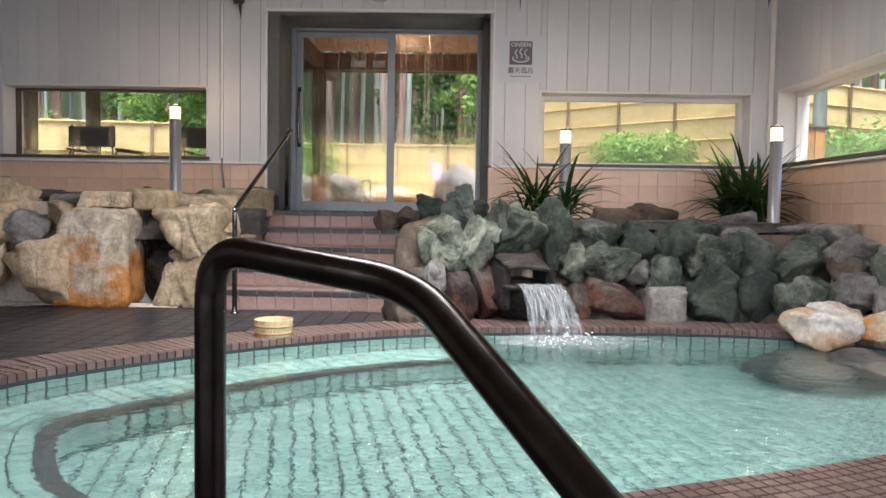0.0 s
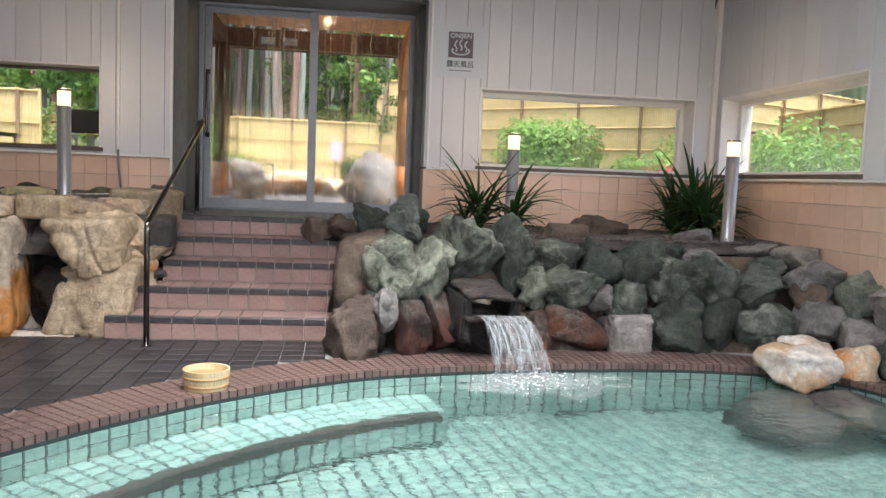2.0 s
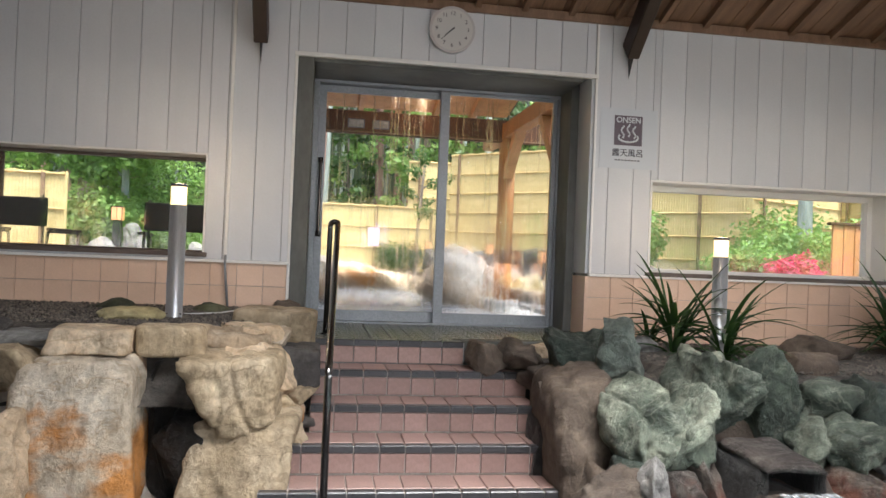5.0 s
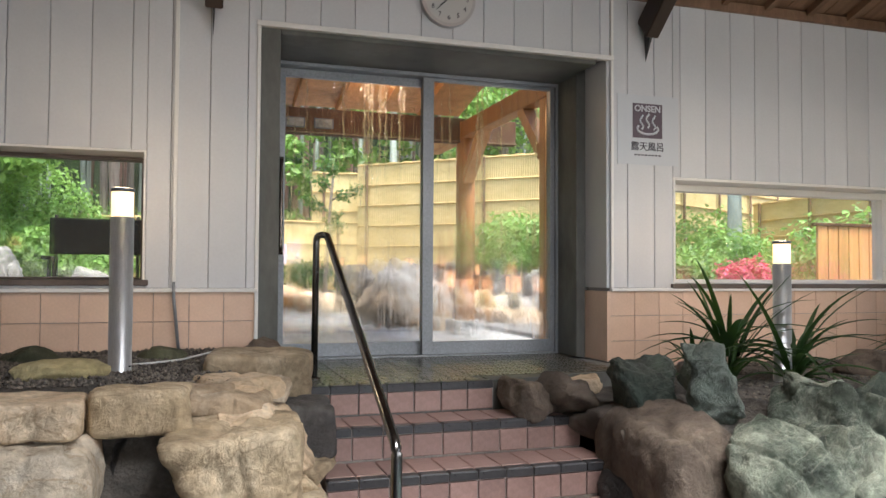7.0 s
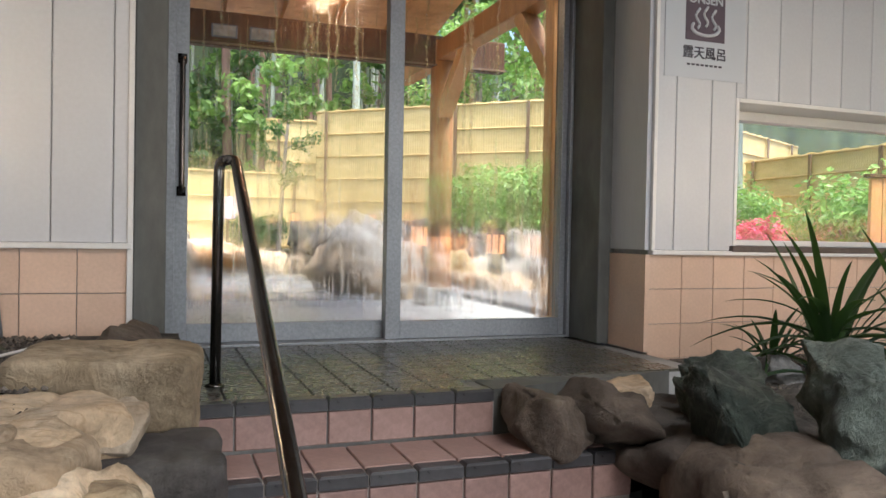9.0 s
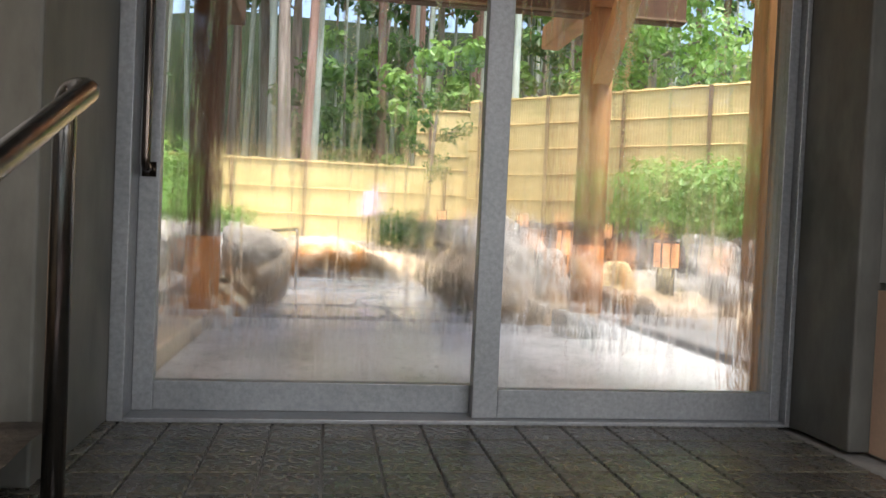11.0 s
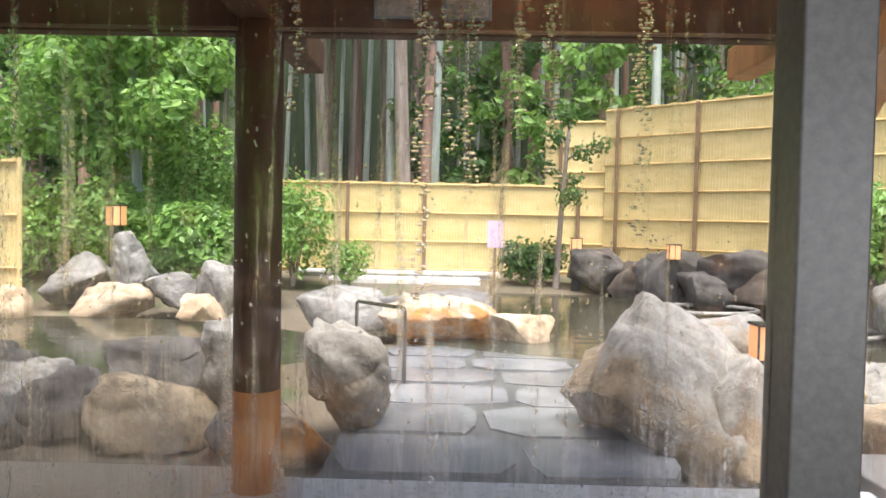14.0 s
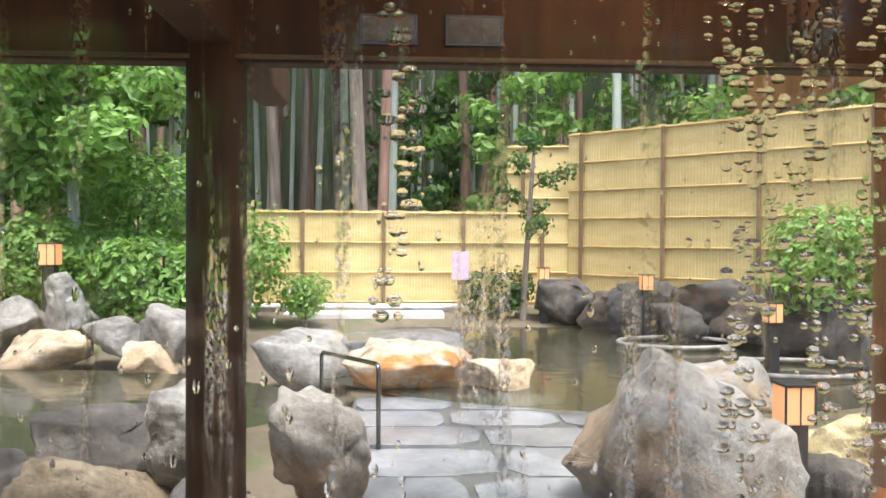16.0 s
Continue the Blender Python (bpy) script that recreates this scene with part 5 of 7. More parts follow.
def bench_mesh(off0, off1, z0, z1):
    bm = bmesh.new()
    a = [bm.verts.new(RING[i] + OUTWARD[i] * off0 + Vector((0, 0, z0))) for i in BENCH]
    b = [bm.verts.new(RING[i] + OUTWARD[i] * off1 + Vector((0, 0, z1))) for i in BENCH]
    for k in range(len(BENCH) - 1):
        bm.faces.new((a[k], a[k + 1], b[k + 1], b[k]))
    return bm


part("bench_top", bench_mesh(0, -0.42, BENCH_Z - 0.006, BENCH_Z - 0.006), M_POOL_GROUT, pool)
part("bench_front", bench_mesh(-0.42, -0.42, POOL_Z, BENCH_Z - 0.006), M_POOL_GROUT, pool)
part("bench_edge", bench_mesh(-0.355, -0.435, BENCH_Z + 0.004, BENCH_Z + 0.004), M_KERB_BED, pool, "brown edge strip of the bench")
part("bench_edge", bench_mesh(-0.4355, -0.4355, BENCH_Z - 0.06, BENCH_Z + 0.004), M_KERB_BED, pool)
water = structure("bath_water", filled([ring_at(0.0, WATER_Z)]), M_POOLWATER, "clear aqua bath water with small ripples", "water")
water.visible_shadow = False


def along(i, off, z):
    """The place beside the rim, and its turn so that x runs along the rim."""
    n = OUTWARD[i]
    return Matrix.Translation(RING[i] + n * off + Vector((0, 0, z))) @ Matrix.Rotation(math.atan2(n.y, n.x) + math.pi / 2, 4, "Z")


def pool_tiles():
    spots = []
    for i in range(RN):
        for r in range(5):
            z = -0.10 - r * 0.1
            spots.append((along(i, -0.004, z) @ Matrix.Rotation(radians(-90), 4, "X") @ Matrix.Rotation(math.pi, 4, "Z"), 0.093, 0.093, 0.012))
    for k, i in enumerate(BENCH):
        for r in range(4):
            spots.append((along(i, -0.045 - r * 0.09, BENCH_Z), 0.093 * (1 - 0.02 * r), 0.083, 0.01))
        for r in range(2):
            spots.append((along(i, -0.43, BENCH_Z - 0.11 - r * 0.1) @ Matrix.Rotation(radians(-90), 4, "X") @ Matrix.Rotation(math.pi, 4, "Z"), 0.08, 0.093, 0.01))
    joined_tiles("wall_tiles", spots, pool, M_POOL)
    spots = []
    turn = Matrix.Rotation(radians(12), 4, "Z")
    for i in range(-34, 35):
        for j in range(-34, 35):
            p = turn @ Vector((i * 0.102, j * 0.102, 0)) + Vector((1.2, -4.2, POOL_Z))
            if inside_ring(p.x, p.y, -0.02):
                spots.append((Matrix.Translation(p) @ turn, 0.0895, 0.0895, 0.008))
    joined_tiles("floor_tiles", spots, pool, M_POOL)
    spots, count = [], 0
    for i in range(RN):
        for half in (0, 1):
            for r in range(7):
                m = along(i, 0.029 + r * 0.052, 0.012) @ Matrix.Translation((half * 0.05 - 0.025, 0, 0))
                x, y = m.translation.x, m.translation.y
                if -1.0 < x < 0.8 and y > -4.1 and count < 300:
                    count += 1
                    ob = piece("kerb_tile", tile_mesh("kerb_tile", 0.0465, 0.0465, 0.012, M_KERB), pool, m.translation, m.to_euler())
                else:
                    spots.append((m, 0.0465 * (1 + 0.1 * (r / 7)), 0.0465, 0.012))
        for half in (0, 1):
            spots.append((along(i, -0.006, -0.012) @ Matrix.Translation((half * 0.05 - 0.025, 0, 0)) @ Matrix.Rotation(radians(-90), 4, "X") @ Matrix.Rotation(math.pi, 4, "Z"), 0.0465, 0.042, 0.012))
    joined_tiles("kerb_tiles", spots, pool, M_KERB)


def deck_tiles():
    spots, g, count = [], 0.145, 0
    for i in range(-36, 36):
        for j in range(0, 64):
            x, y = i * g + 0.07, -1.95 - 0.016 - (j + 0.5) * g + 0.29
            if not (X0 < x < X1 and y > Y0 + 0.2) or inside_ring(x, y, 0.40):
                continue
            if y > -1.98 and x > -1.22 or (x > 0.3 and y > -2.45) or (x < -1.2 and y > -1.62 + 0.28 * min(0, x + 1.6)):
                continue
            if -2.0 < x < 0.4 and y > -4.05 and count < 300:
                count += 1
                piece("tile", tile_mesh("deck_tile", g - 0.006, g - 0.006, 0.012, M_SLATE), floor, (x, y, 0))
            else:
                spots.append((Matrix.Translation((x, y, 0)), g - 0.006, g - 0.006, 0.012))
    joined_tiles("floor_tiles", spots, floor, M_SLATE)


# spout and falling water
spout = thing("water_spout", "dark wet stone spout with a roof slab", "water spout", (1.35, -2.35, 0))


def rough_block(corners, seed, amp=0.012, n=7):
    """A hewn block from its eight corners (bottom four, then top four, both anticlockwise), worn and uneven."""
    bm = bmesh.new()
    v = [bm.verts.new(p) for p in corners]
    for q in ((3, 2, 1, 0), (4, 5, 6, 7), (0, 1, 5, 4), (1, 2, 6, 5), (2, 3, 7, 6), (3, 0, 4, 7)):
        bm.faces.new([v[k] for k in q])
    bmesh.ops.bevel(bm, geom=list(bm.edges), offset=0.012, segments=2, affect="EDGES")
    bmesh.ops.subdivide_edges(bm, edges=[e for e in bm.edges if e.calc_length() > 0.05], cuts=n, use_grid_fill=True)
    for w in bm.verts:
        w.co += Vector((noise.noise(w.co * 9 + Vector((seed, 0, 0))), noise.noise(w.co * 9 + Vector((0, seed, 0))), noise.noise(w.co * 11 + Vector((0, 0, seed))))) * amp
    return bm


part("roof_slab", rough_block([(1.18, -2.53, 0.405), (1.52, -2.53, 0.395), (1.45, -2.20, 0.46), (1.08, -2.20, 0.46), (1.23, -2.51, 0.445), (1.46, -2.51, 0.44), (1.40, -2.21, 0.51), (1.13, -2.21, 0.51)], 3), M_RED, spout, "flat grey brown roof slab", True)
# The near black of these stones also holds the deep shade below the mouth.
part("cheek", rough_block([(1.15, -2.48, 0.10), (1.215, -2.50, 0.10), (1.18, -2.16, 0.10), (1.07, -2.16, 0.10), (1.17, -2.50, 0.41), (1.215, -2.50, 0.41), (1.18, -2.16, 0.47), (1.08, -2.16, 0.47)], 5), M_BLACKSTONE_SHADE, spout, "black wet side stone", True)
part("cheek", rough_block([(1.475, -2.50, 0.27), (1.55, -2.47, 0.27), (1.50, -2.16, 0.2), (1.40, -2.16, 0.2), (1.475, -2.50, 0.41), (1.53, -2.48, 0.40), (1.47, -2.16, 0.46), (1.40, -2.16, 0.46)], 6), M_BLACKSTONE_SHADE, spout, "black wet side stone", True)
part("lip", rough_block([(1.17, -2.49, 0.25), (1.60, -2.50, 0.24), (1.56, -2.1, 0.25), (1.10, -2.1, 0.25), (1.16, -2.53, 0.292), (1.63, -2.54, 0.282), (1.57, -2.1, 0.30), (1.10, -2.1, 0.30)], 7), M_RED, spout, "dark lip of the spout", True)
stone(spout, M_BLACKSTONE_SHADE, 1.34, -2.20, 0.10, 0.44, 0.34, 0.40, tilt=6, flat=0.3, label="black wet block with the deep shade in its colour")
SEED[0] += 4
fall = thing("falling_water", "clear water falling from the stone spout", "water", (1.5, -2.6, WATER_Z))
RNG = random.Random(8)
M_FALL = plain("bright falling water", (0.86, 0.92, 0.93), 0.12)
mnt = M_FALL.node_tree
mnt.nodes["Principled BSDF"].inputs["Transmission Weight"].default_value = 0.6
mnt.nodes["Principled BSDF"].inputs["IOR"].default_value = 1.2
for k in range(30):
    x0, push = RNG.uniform(1.27, 1.55), RNG.uniform(0.04, 0.27)
    bm = bmesh.new()
    end = RNG.uniform(0.7, 1.0)
    pts = []
    for s in range(9):
        t = s / 8 * end
        pts.append((x0 + 0.12 * t + 0.012 * math.sin((4 + k % 5) * t + k) + 0.05 * t * math.sin(k * 1.7), -2.50 - push * t ** 0.8 - 0.02 * RNG.random(), 0.30 - 0.36 * t * t - 0.02 * t))
    tube(bm, pts, RNG.uniform(0.0008, 0.003), 6, RNG.uniform(0.0006, 0.0035))
    part("strand", bm, M_FALL, fall, "", True)
bm = bmesh.new()
for k in range(90):
    r = abs(RNG.gauss(0, 0.20))
    a = RNG.uniform(0, 6.28)
    s = RNG.uniform(0.002, 0.006) * (1.2 if r < 0.2 else 0.8)
    p = Vector((1.58 + r * 1.5 * math.cos(a), -2.82 + r * math.sin(a) - 0.05, WATER_Z + 0.004 + (RNG.random() ** 3) * max(0, 0.10 - r * 0.3)))
    made = bmesh.ops.create_icosphere(bm, subdivisions=1, radius=s)["verts"]
    for v in made:
        v.co = Vector((v.co.x * 1.4, v.co.y * 1.4, v.co.z * 0.8)) + p
sheet_mat, nt, b = nodes_of("thin falling water film")
b.inputs["Base Color"].default_value, b.inputs["Roughness"].default_value = (0.85, 0.9, 0.92, 1), 0.12
tr = nt.nodes.new("ShaderNodeBsdfTransparent")
mx = nt.nodes.new("ShaderNodeMixShader")
nt.links.new(ramp(nt, noise_tex(nt, 7, 5, (5, 5, 0.5), rough=0.7), [(0.47, (0.02, 0.02, 0.02)), (0.70, (0.34, 0.34, 0.34))]), mx.inputs[0])
nt.links.new(tr.outputs[0], mx.inputs[1])
nt.links.new(b.outputs[0], mx.inputs[2])
nt.links.new(mx.outputs[0], nt.nodes["Material Output"].inputs[0])
for layer in range(3):
    sheet = bmesh.new()
    rows = []
    for a in range(17):
        t = a / 16
        rows.append([sheet.verts.new((1.27 + 0.28 * c / 20 + 0.12 * t + 0.10 * t * (c / 20 - 0.4), -2.50 - (0.08 + 0.07 * layer) * t ** 0.8 + 0.02 * noise.noise(Vector((c * 0.6, t * 2, layer))), 0.30 - 0.36 * t * t - 0.01 * t)) for c in range(21)])
    for a, b2 in zip(rows, rows[1:]):
        for c in range(20):
            sheet.faces.new((a[c], a[c + 1], b2[c + 1], b2[c]))
    part("water_film", sheet, sheet_mat, fall, "", True)
part("splash", bm, M_FOAM, fall, "white foam and drops", True)
m_foam, nt, b = nodes_of("thin white foam sheet")
b.inputs["Base Color"].default_value = (0.85, 0.9, 0.9, 1)
tr = nt.nodes.new("ShaderNodeBsdfTransparent")
mx = nt.nodes.new("ShaderNodeMixShader")
nz = noise_tex(nt, 14, 8, (1, 1.6, 1), rough=0.8)
nt.links.new(ramp(nt, nz, [(0.36, (0, 0, 0)), (0.8, (0.5, 0.5, 0.5))]), mx.inputs[0])
nt.links.new(tr.outputs[0], mx.inputs[1])
nt.links.new(b.outputs[0], mx.inputs[2])
nt.links.new(mx.outputs[0], nt.nodes["Material Output"].inputs[0])
for rr, zz in ((0.36, 0.004), (0.26, 0.006), (0.19, 0.008), (0.12, 0.011), (0.07, 0.014)):
    bm = bmesh.new()
    vs = [bm.verts.new((1.58 + rr * 1.5 * math.cos(q) * (1 + 0.9 * noise.noise(Vector((2.2 * math.cos(q), 2.2 * math.sin(q), rr * 9)))), -2.80 + rr * 0.9 * math.sin(q) * (1 + 0.9 * noise.noise(Vector((2.2 * math.cos(q), 2.2 * math.sin(q), 3 + rr * 9)))), WATER_Z + zz)) for q in (k * 0.0785 for k in range(80))]
    bm.faces.new(vs)
    part("foam", bm, m_foam, fall)


# ---------------------------------------------------------------- things in the hall
def bollard(x, y, z, h, tint="brushed grey garden lamp post with a glowing top on the soil"):
    t = thing("lamp_post", tint, "lamp post", (x, y, z), group="lamp posts in the planting beds")
    part("post", lathe(bmesh.new(), [(0.062, -0.04), (0.062, 0.0), (0.052, 0.008), (0.052, h - 0.135)], (x, y, z)), M_POST, t, "", True)
    part("diffuser", lathe(bmesh.new(), [(0.049, h - 0.134), (0.049, h - 0.018)], (x, y, z)), M_LAMP, t, "glowing frosted lamp", True)
    part("cap", lathe(bmesh.new(), [(0.053, h - 0.018), (0.053, h - 0.004), (0.047, h)], (x, y, z)), M_ALU_DARK, t, "dark cap", True)
    for k in (0.6, 2.4):
        part("bolt", lathe(bmesh.new(), [(0.006, 0), (0.006, 0.006)], (x + 0.054 * math.cos(k + 3.4), y - 0.05, z + 0.06)), M_BLACK, t)
    d = bpy.data.lights.new("lamp_glow", "POINT")
    d.energy, d.color, d.shadow_soft_size = 3.0, (1.0, 0.72, 0.42), 0.06
    g = new("lamp_glow", d)
    g.location = (x, y, z + h + 0.07)
    return t


bollard(-1.85, -0.775, 0.88, 0.885)
bollard(1.80, -0.885, 0.74, 0.84)
bollard(3.54, -1.335, 0.71, 0.875)

rail = thing("handrail", "steel tube handrail beside the tiled steps", "handrail", (-0.88, -2.15, 0))
part("tube", tube(bmesh.new(), rounded_path([(-0.885, -2.165, 0.0), (-0.885, -2.165, 0.80), (-0.832, -0.40, 1.585), (-0.884, -0.36, 1.585), (-0.888, -0.35, PLAT)], 0.035, 5), 0.019, 14), M_STEEL, rail, "", True)
for x, y, z in ((-0.885, -2.165, 0.0), (-0.888, -0.35, PLAT)):
    part("foot_plate", lathe(bmesh.new(), [(0.034, 0.0), (0.034, 0.006), (0.02, 0.012)], (x, y, z)), M_STEEL, rail, "", True)
rail2 = thing("handrail", "dark bent steel tube handrail at the bath edge", "handrail", (0.56, -7.27, 0))
part("tube", tube(bmesh.new(), rounded_path([(0.562, -7.271, 0.0), (0.562, -7.271, 0.788), (0.795, -7.385, 0.760), (0.940, -7.590, 0.624), (1.057, -7.762, 0.519), (1.065, -7.778, 0.0)], 0.055, 8), 0.0172, 20), M_STEEL_DARK, rail2, "", True)
for x, y in ((0.562, -7.271), (1.065, -7.778)):
    part("foot_plate", lathe(bmesh.new(), [(0.04, 0.0), (0.04, 0.006), (0.025, 0.012)], (x, y, 0)), M_STEEL_DARK, rail2, "", True)


def bucket(x, y, z):
    t = thing("wooden_bucket", "pale wooden bath bucket with two brown hoops on the kerb", "bucket", (x, y, z))
    r0, r1, h = 0.112, 0.122, 0.105
    part("base", lathe(bmesh.new(), [(r0 - 0.012, 0.012), (r0 - 0.012, 0.024)], (x, y, z)), M_WOOD_PALE, t)
    for k in range(18):
        bm = bmesh.new()
        a0, a1 = 2 * math.pi * k / 18 + 0.004, 2 * math.pi * (k + 1) / 18 - 0.004
        v = []
        for hh in (0, h):
            ro = r0 + (r1 - r0) * hh / h
            for a in (a0, (a0 + a1) / 2, a1):
                v += [bm.verts.new((x + r * math.cos(a), y + r * math.sin(a), z + hh)) for r in (ro, ro - 0.011)]
        for i in (0, 2):
            bm.faces.new((v[i], v[i + 2], v[i + 8], v[i + 6]))
            bm.faces.new((v[i + 3], v[i + 1], v[i + 7], v[i + 9]))
            bm.faces.new((v[i + 6], v[i + 8], v[i + 9], v[i + 7]))
            bm.faces.new((v[i], v[i + 1], v[i + 3], v[i + 2]))
        bm.faces.new((v[0], v[6], v[7], v[1]))
        bm.faces.new((v[5], v[11], v[10], v[4]))
        part("stave", bm, M_WOOD_PALE, t)
    for hh in (0.022, 0.066):
        ro = r0 + (r1 - r0) * hh / h
        part("hoop", lathe(bmesh.new(), [(ro - 0.002, hh - 0.008), (ro + 0.004, hh - 0.007), (ro + 0.004, hh + 0.007), (ro - 0.002, hh + 0.008)], (x, y, z)), M_WOOD_HOOP, t, "brown hoop", True)


bucket(-0.33, -3.22, 0.012)


def spider_plant(x, y, z, size, count, seed, label):
    t = thing("plant", label, "plant", (x, y, z), group="strap leaved plants in the beds")
    rng = random.Random(seed)
    bm = bmesh.new()
    for _ in range(6):
        q = rng.uniform(0, 6.28)
        tube(bm, [(x, y, z - 0.03), (x + 0.05 * size * math.cos(q), y + 0.05 * size * math.sin(q), z + 0.22 * size)], 0.012, 6, 0.006)
    part("stem", bm, M_LEAF_DARK, t, "", True)
    for _ in range(count):
        q, up = rng.uniform(0, 6.28), rng.uniform(0.3, 1.12)
        ln, w = size * rng.uniform(0.38, 0.66), rng.uniform(0.016, 0.027) * (0.6 + 0.5 * size)
        d, side = Vector((math.cos(q), math.sin(q), 0)), Vector((-math.sin(q), math.cos(q), 0))
        base = Vector((x, y, z + size * rng.uniform(0.0, 0.24))) + d * 0.03 * size
        bm, rows = bmesh.new(), []
        for s in range(8):
            u = s / 7
            p = base + d * ln * (u * (0.45 + 0.5 * (1 - up)) + 0.25 * u * u) + Vector((0, 0, ln * (up * u * 1.1 - (0.25 + 0.65 * (1 - up)) * u * u)))
            ww = w * (1 - u) ** 0.6 * min(1, 0.5 + u * 3)
            rows.append((bm.verts.new(p - side * ww + Vector((0, 0, ww * 0.5))), bm.verts.new(p), bm.verts.new(p + side * ww + Vector((0, 0, ww * 0.5)))))
        for a, b2 in zip(rows, rows[1:]):
            bm.faces.new((a[0], a[1], b2[1], b2[0]))
            bm.faces.new((a[1], a[2], b2[2], b2[1]))
        part("leaf", bm, M_LEAF_IN, t, "", True)
    return t


spider_plant(1.55, -0.72, 0.74, 1.05, 40, 1, "dark green strap leaved plant before the lamp post")
spider_plant(1.80, -0.98, 0.72, 0.95, 34, 2, "dark green strap leaved plant before the lamp post")
spider_plant(1.46, -0.5, 0.75, 0.5, 18, 3, "small strap leaved plant beside the landing")
spider_plant(3.42, -0.58, 0.74, 0.95, 52, 4, "dense dark green plant in the corner bed")
spider_plant(3.60, -0.84, 0.74, 0.9, 48, 5, "dense dark green plant in the corner bed")
spider_plant(3.56, -0.66, 0.74, 1.1, 60, 7, "dense dark green plant below the window")

# clock
clock = thing("wall_clock", "round white wall clock with a silver rim", "clock", (-0.02, -0.02, 3.11))


def disc(r, y0, y1, z=3.11, x=-0.02, seg=40):
    bm = lathe(bmesh.new(), [(r, 0), (r, y0 - y1)], (0, 0, 0), seg)
    bmesh.ops.rotate(bm, verts=bm.verts, cent=(0, 0, 0), matrix=Matrix.Rotation(radians(90), 3, "X"))
    bmesh.ops.translate(bm, verts=bm.verts, vec=(x, y0, z))
    return bm


part("rim", disc(0.178, -0.015, -0.06), M_CLOCK_RIM, clock)
part("dial", disc(0.158, -0.060, -0.063), M_CLOCK, clock)


def text_part(name, body, size, at, mat, parent, depth=0.0015, turn=(90, 0, 0), bold=0.0):
    cu = bpy.data.curves.new(name, "FONT")
    cu.body, cu.size, cu.extrude, cu.align_x, cu.align_y, cu.offset = body, size, depth, "CENTER", "CENTER", bold
    ob = new(name, cu)
    dg = bpy.context.evaluated_depsgraph_get()
    me = bpy.data.meshes.new_from_object(ob.evaluated_get(dg))
    bpy.data.objects.remove(ob)
    me.materials.clear()
    me.materials.append(mat)
    o2 = new(name, me)
    o2.parent = parent
    o2.location = Vector(at) - ORIGIN[parent.name]
    o2.rotation_euler = [radians(a) for a in turn]
    return o2


for h in range(1, 13):
    a = radians(90 - 30 * h)
    text_part("numeral", str(h), 0.042, (-0.02 + 0.122 * math.cos(a), -0.0645, 3.11 + 0.122 * math.sin(a)), M_INK, clock)
for name, ang, ln, w in (("hour_hand", 90 - 229, 0.078, 0.006), ("minute_hand", 90 - 226, 0.118, 0.004)):
    bm = bmesh.new()
    a = radians(ang)
    d, s = Vector((math.cos(a), 0, math.sin(a))), Vector((-math.sin(a), 0, math.cos(a)))
    c = Vector((-0.02, -0.066 - w * 0.3, 3.11))
    vs = [bm.verts.new(c + d * u + s * v + Vector((0, dy, 0))) for dy in (0, -0.0015) for u, v in ((-0.02, -w), (ln, -w * 0.5), (ln, w * 0.5), (-0.02, w))]
    for q in ((0, 1, 2, 3), (7, 6, 5, 4), (0, 4, 5, 1), (1, 5, 6, 2), (2, 6, 7, 3), (3, 7, 4, 0)):
        bm.faces.new([vs[k] for k in q])
    part(name, bm, M_INK, clock)

# sign beside the door
sign = thing("wall_sign", "pale wall sign with a dark hot spring symbol and writing", "sign", (1.44, -0.016, 2.13))
part("sheet", boxes((1.205, 1.685, -0.019, -0.0155, 2.13, 2.61)), M_SIGN, sign)
part("field", boxes((1.322, 1.556, -0.0215, -0.019, 2.315, 2.553), bevel=0.0008), M_SIGN_DARK, sign, "dark plum square")
text_part("writing", "ONSEN", 0.062, (1.439, -0.0225, 2.516), M_SIGN, sign, bold=0.001)
text_part("writing", "露天風呂", 0.066, (1.439, -0.0205, 2.253), M_INK, sign, bold=0.0006)
bm = bmesh.new()
for k in (-0.048, 0.0, 0.048):
    pts = [(1.439 + k + 0.012 * math.sin(s * 0.95), -0.0225, 2.385 + s * 0.0125 - (0.012 if k else 0)) for s in range(9)]
    tube(bm, pts, 0.0065, 6)
pts = [(1.439 + 0.082 * math.cos(a), -0.0225, 2.378 + 0.036 * math.sin(a)) for a in (radians(150 + 240 * s / 20) for s in range(21))]
tube(bm, pts, 0.008, 6)
part("symbol", bm, M_SIGN, sign, "white steam symbol")
for k in range(8):
    part("small_writing", boxes((1.335 + k * 0.027, 1.335 + k * 0.027 + 0.019, -0.0202, -0.019, 2.192, 2.202)), M_INK, sign)

# cable duct and pipe on the wall, hose on the soil
duct = thing("cable_duct", "thin grey cable duct running down the boards", "cable duct", (-1.63, -0.03, 0.92))
part("duct", boxes((-1.645, -1.623, -0.032, -0.0145, 1.30, 3.26), bevel=0.002), M_TRIM, duct)
part("conduit", tube(bmesh.new(), rounded_path([(-1.634, -0.03, 1.32), (-1.634, -0.045, 1.24), (-1.60, -0.04, 0.90)], 0.03), 0.009, 8), M_ALU, duct, "grey plastic conduit", True)
hose = thing("hose", "thin pale hose lying on the soil bed", "hose", (-1.5, -0.5, 0.92))
part("tube", tube(bmesh.new(), [(-1.86, -0.62, 0.925), (-1.72, -0.60, 0.93), (-1.58, -0.52, 0.935), (-1.44, -0.40, 0.955), (-1.36, -0.30, 0.965)], 0.005, 8), M_TRIM, hose, "", True)

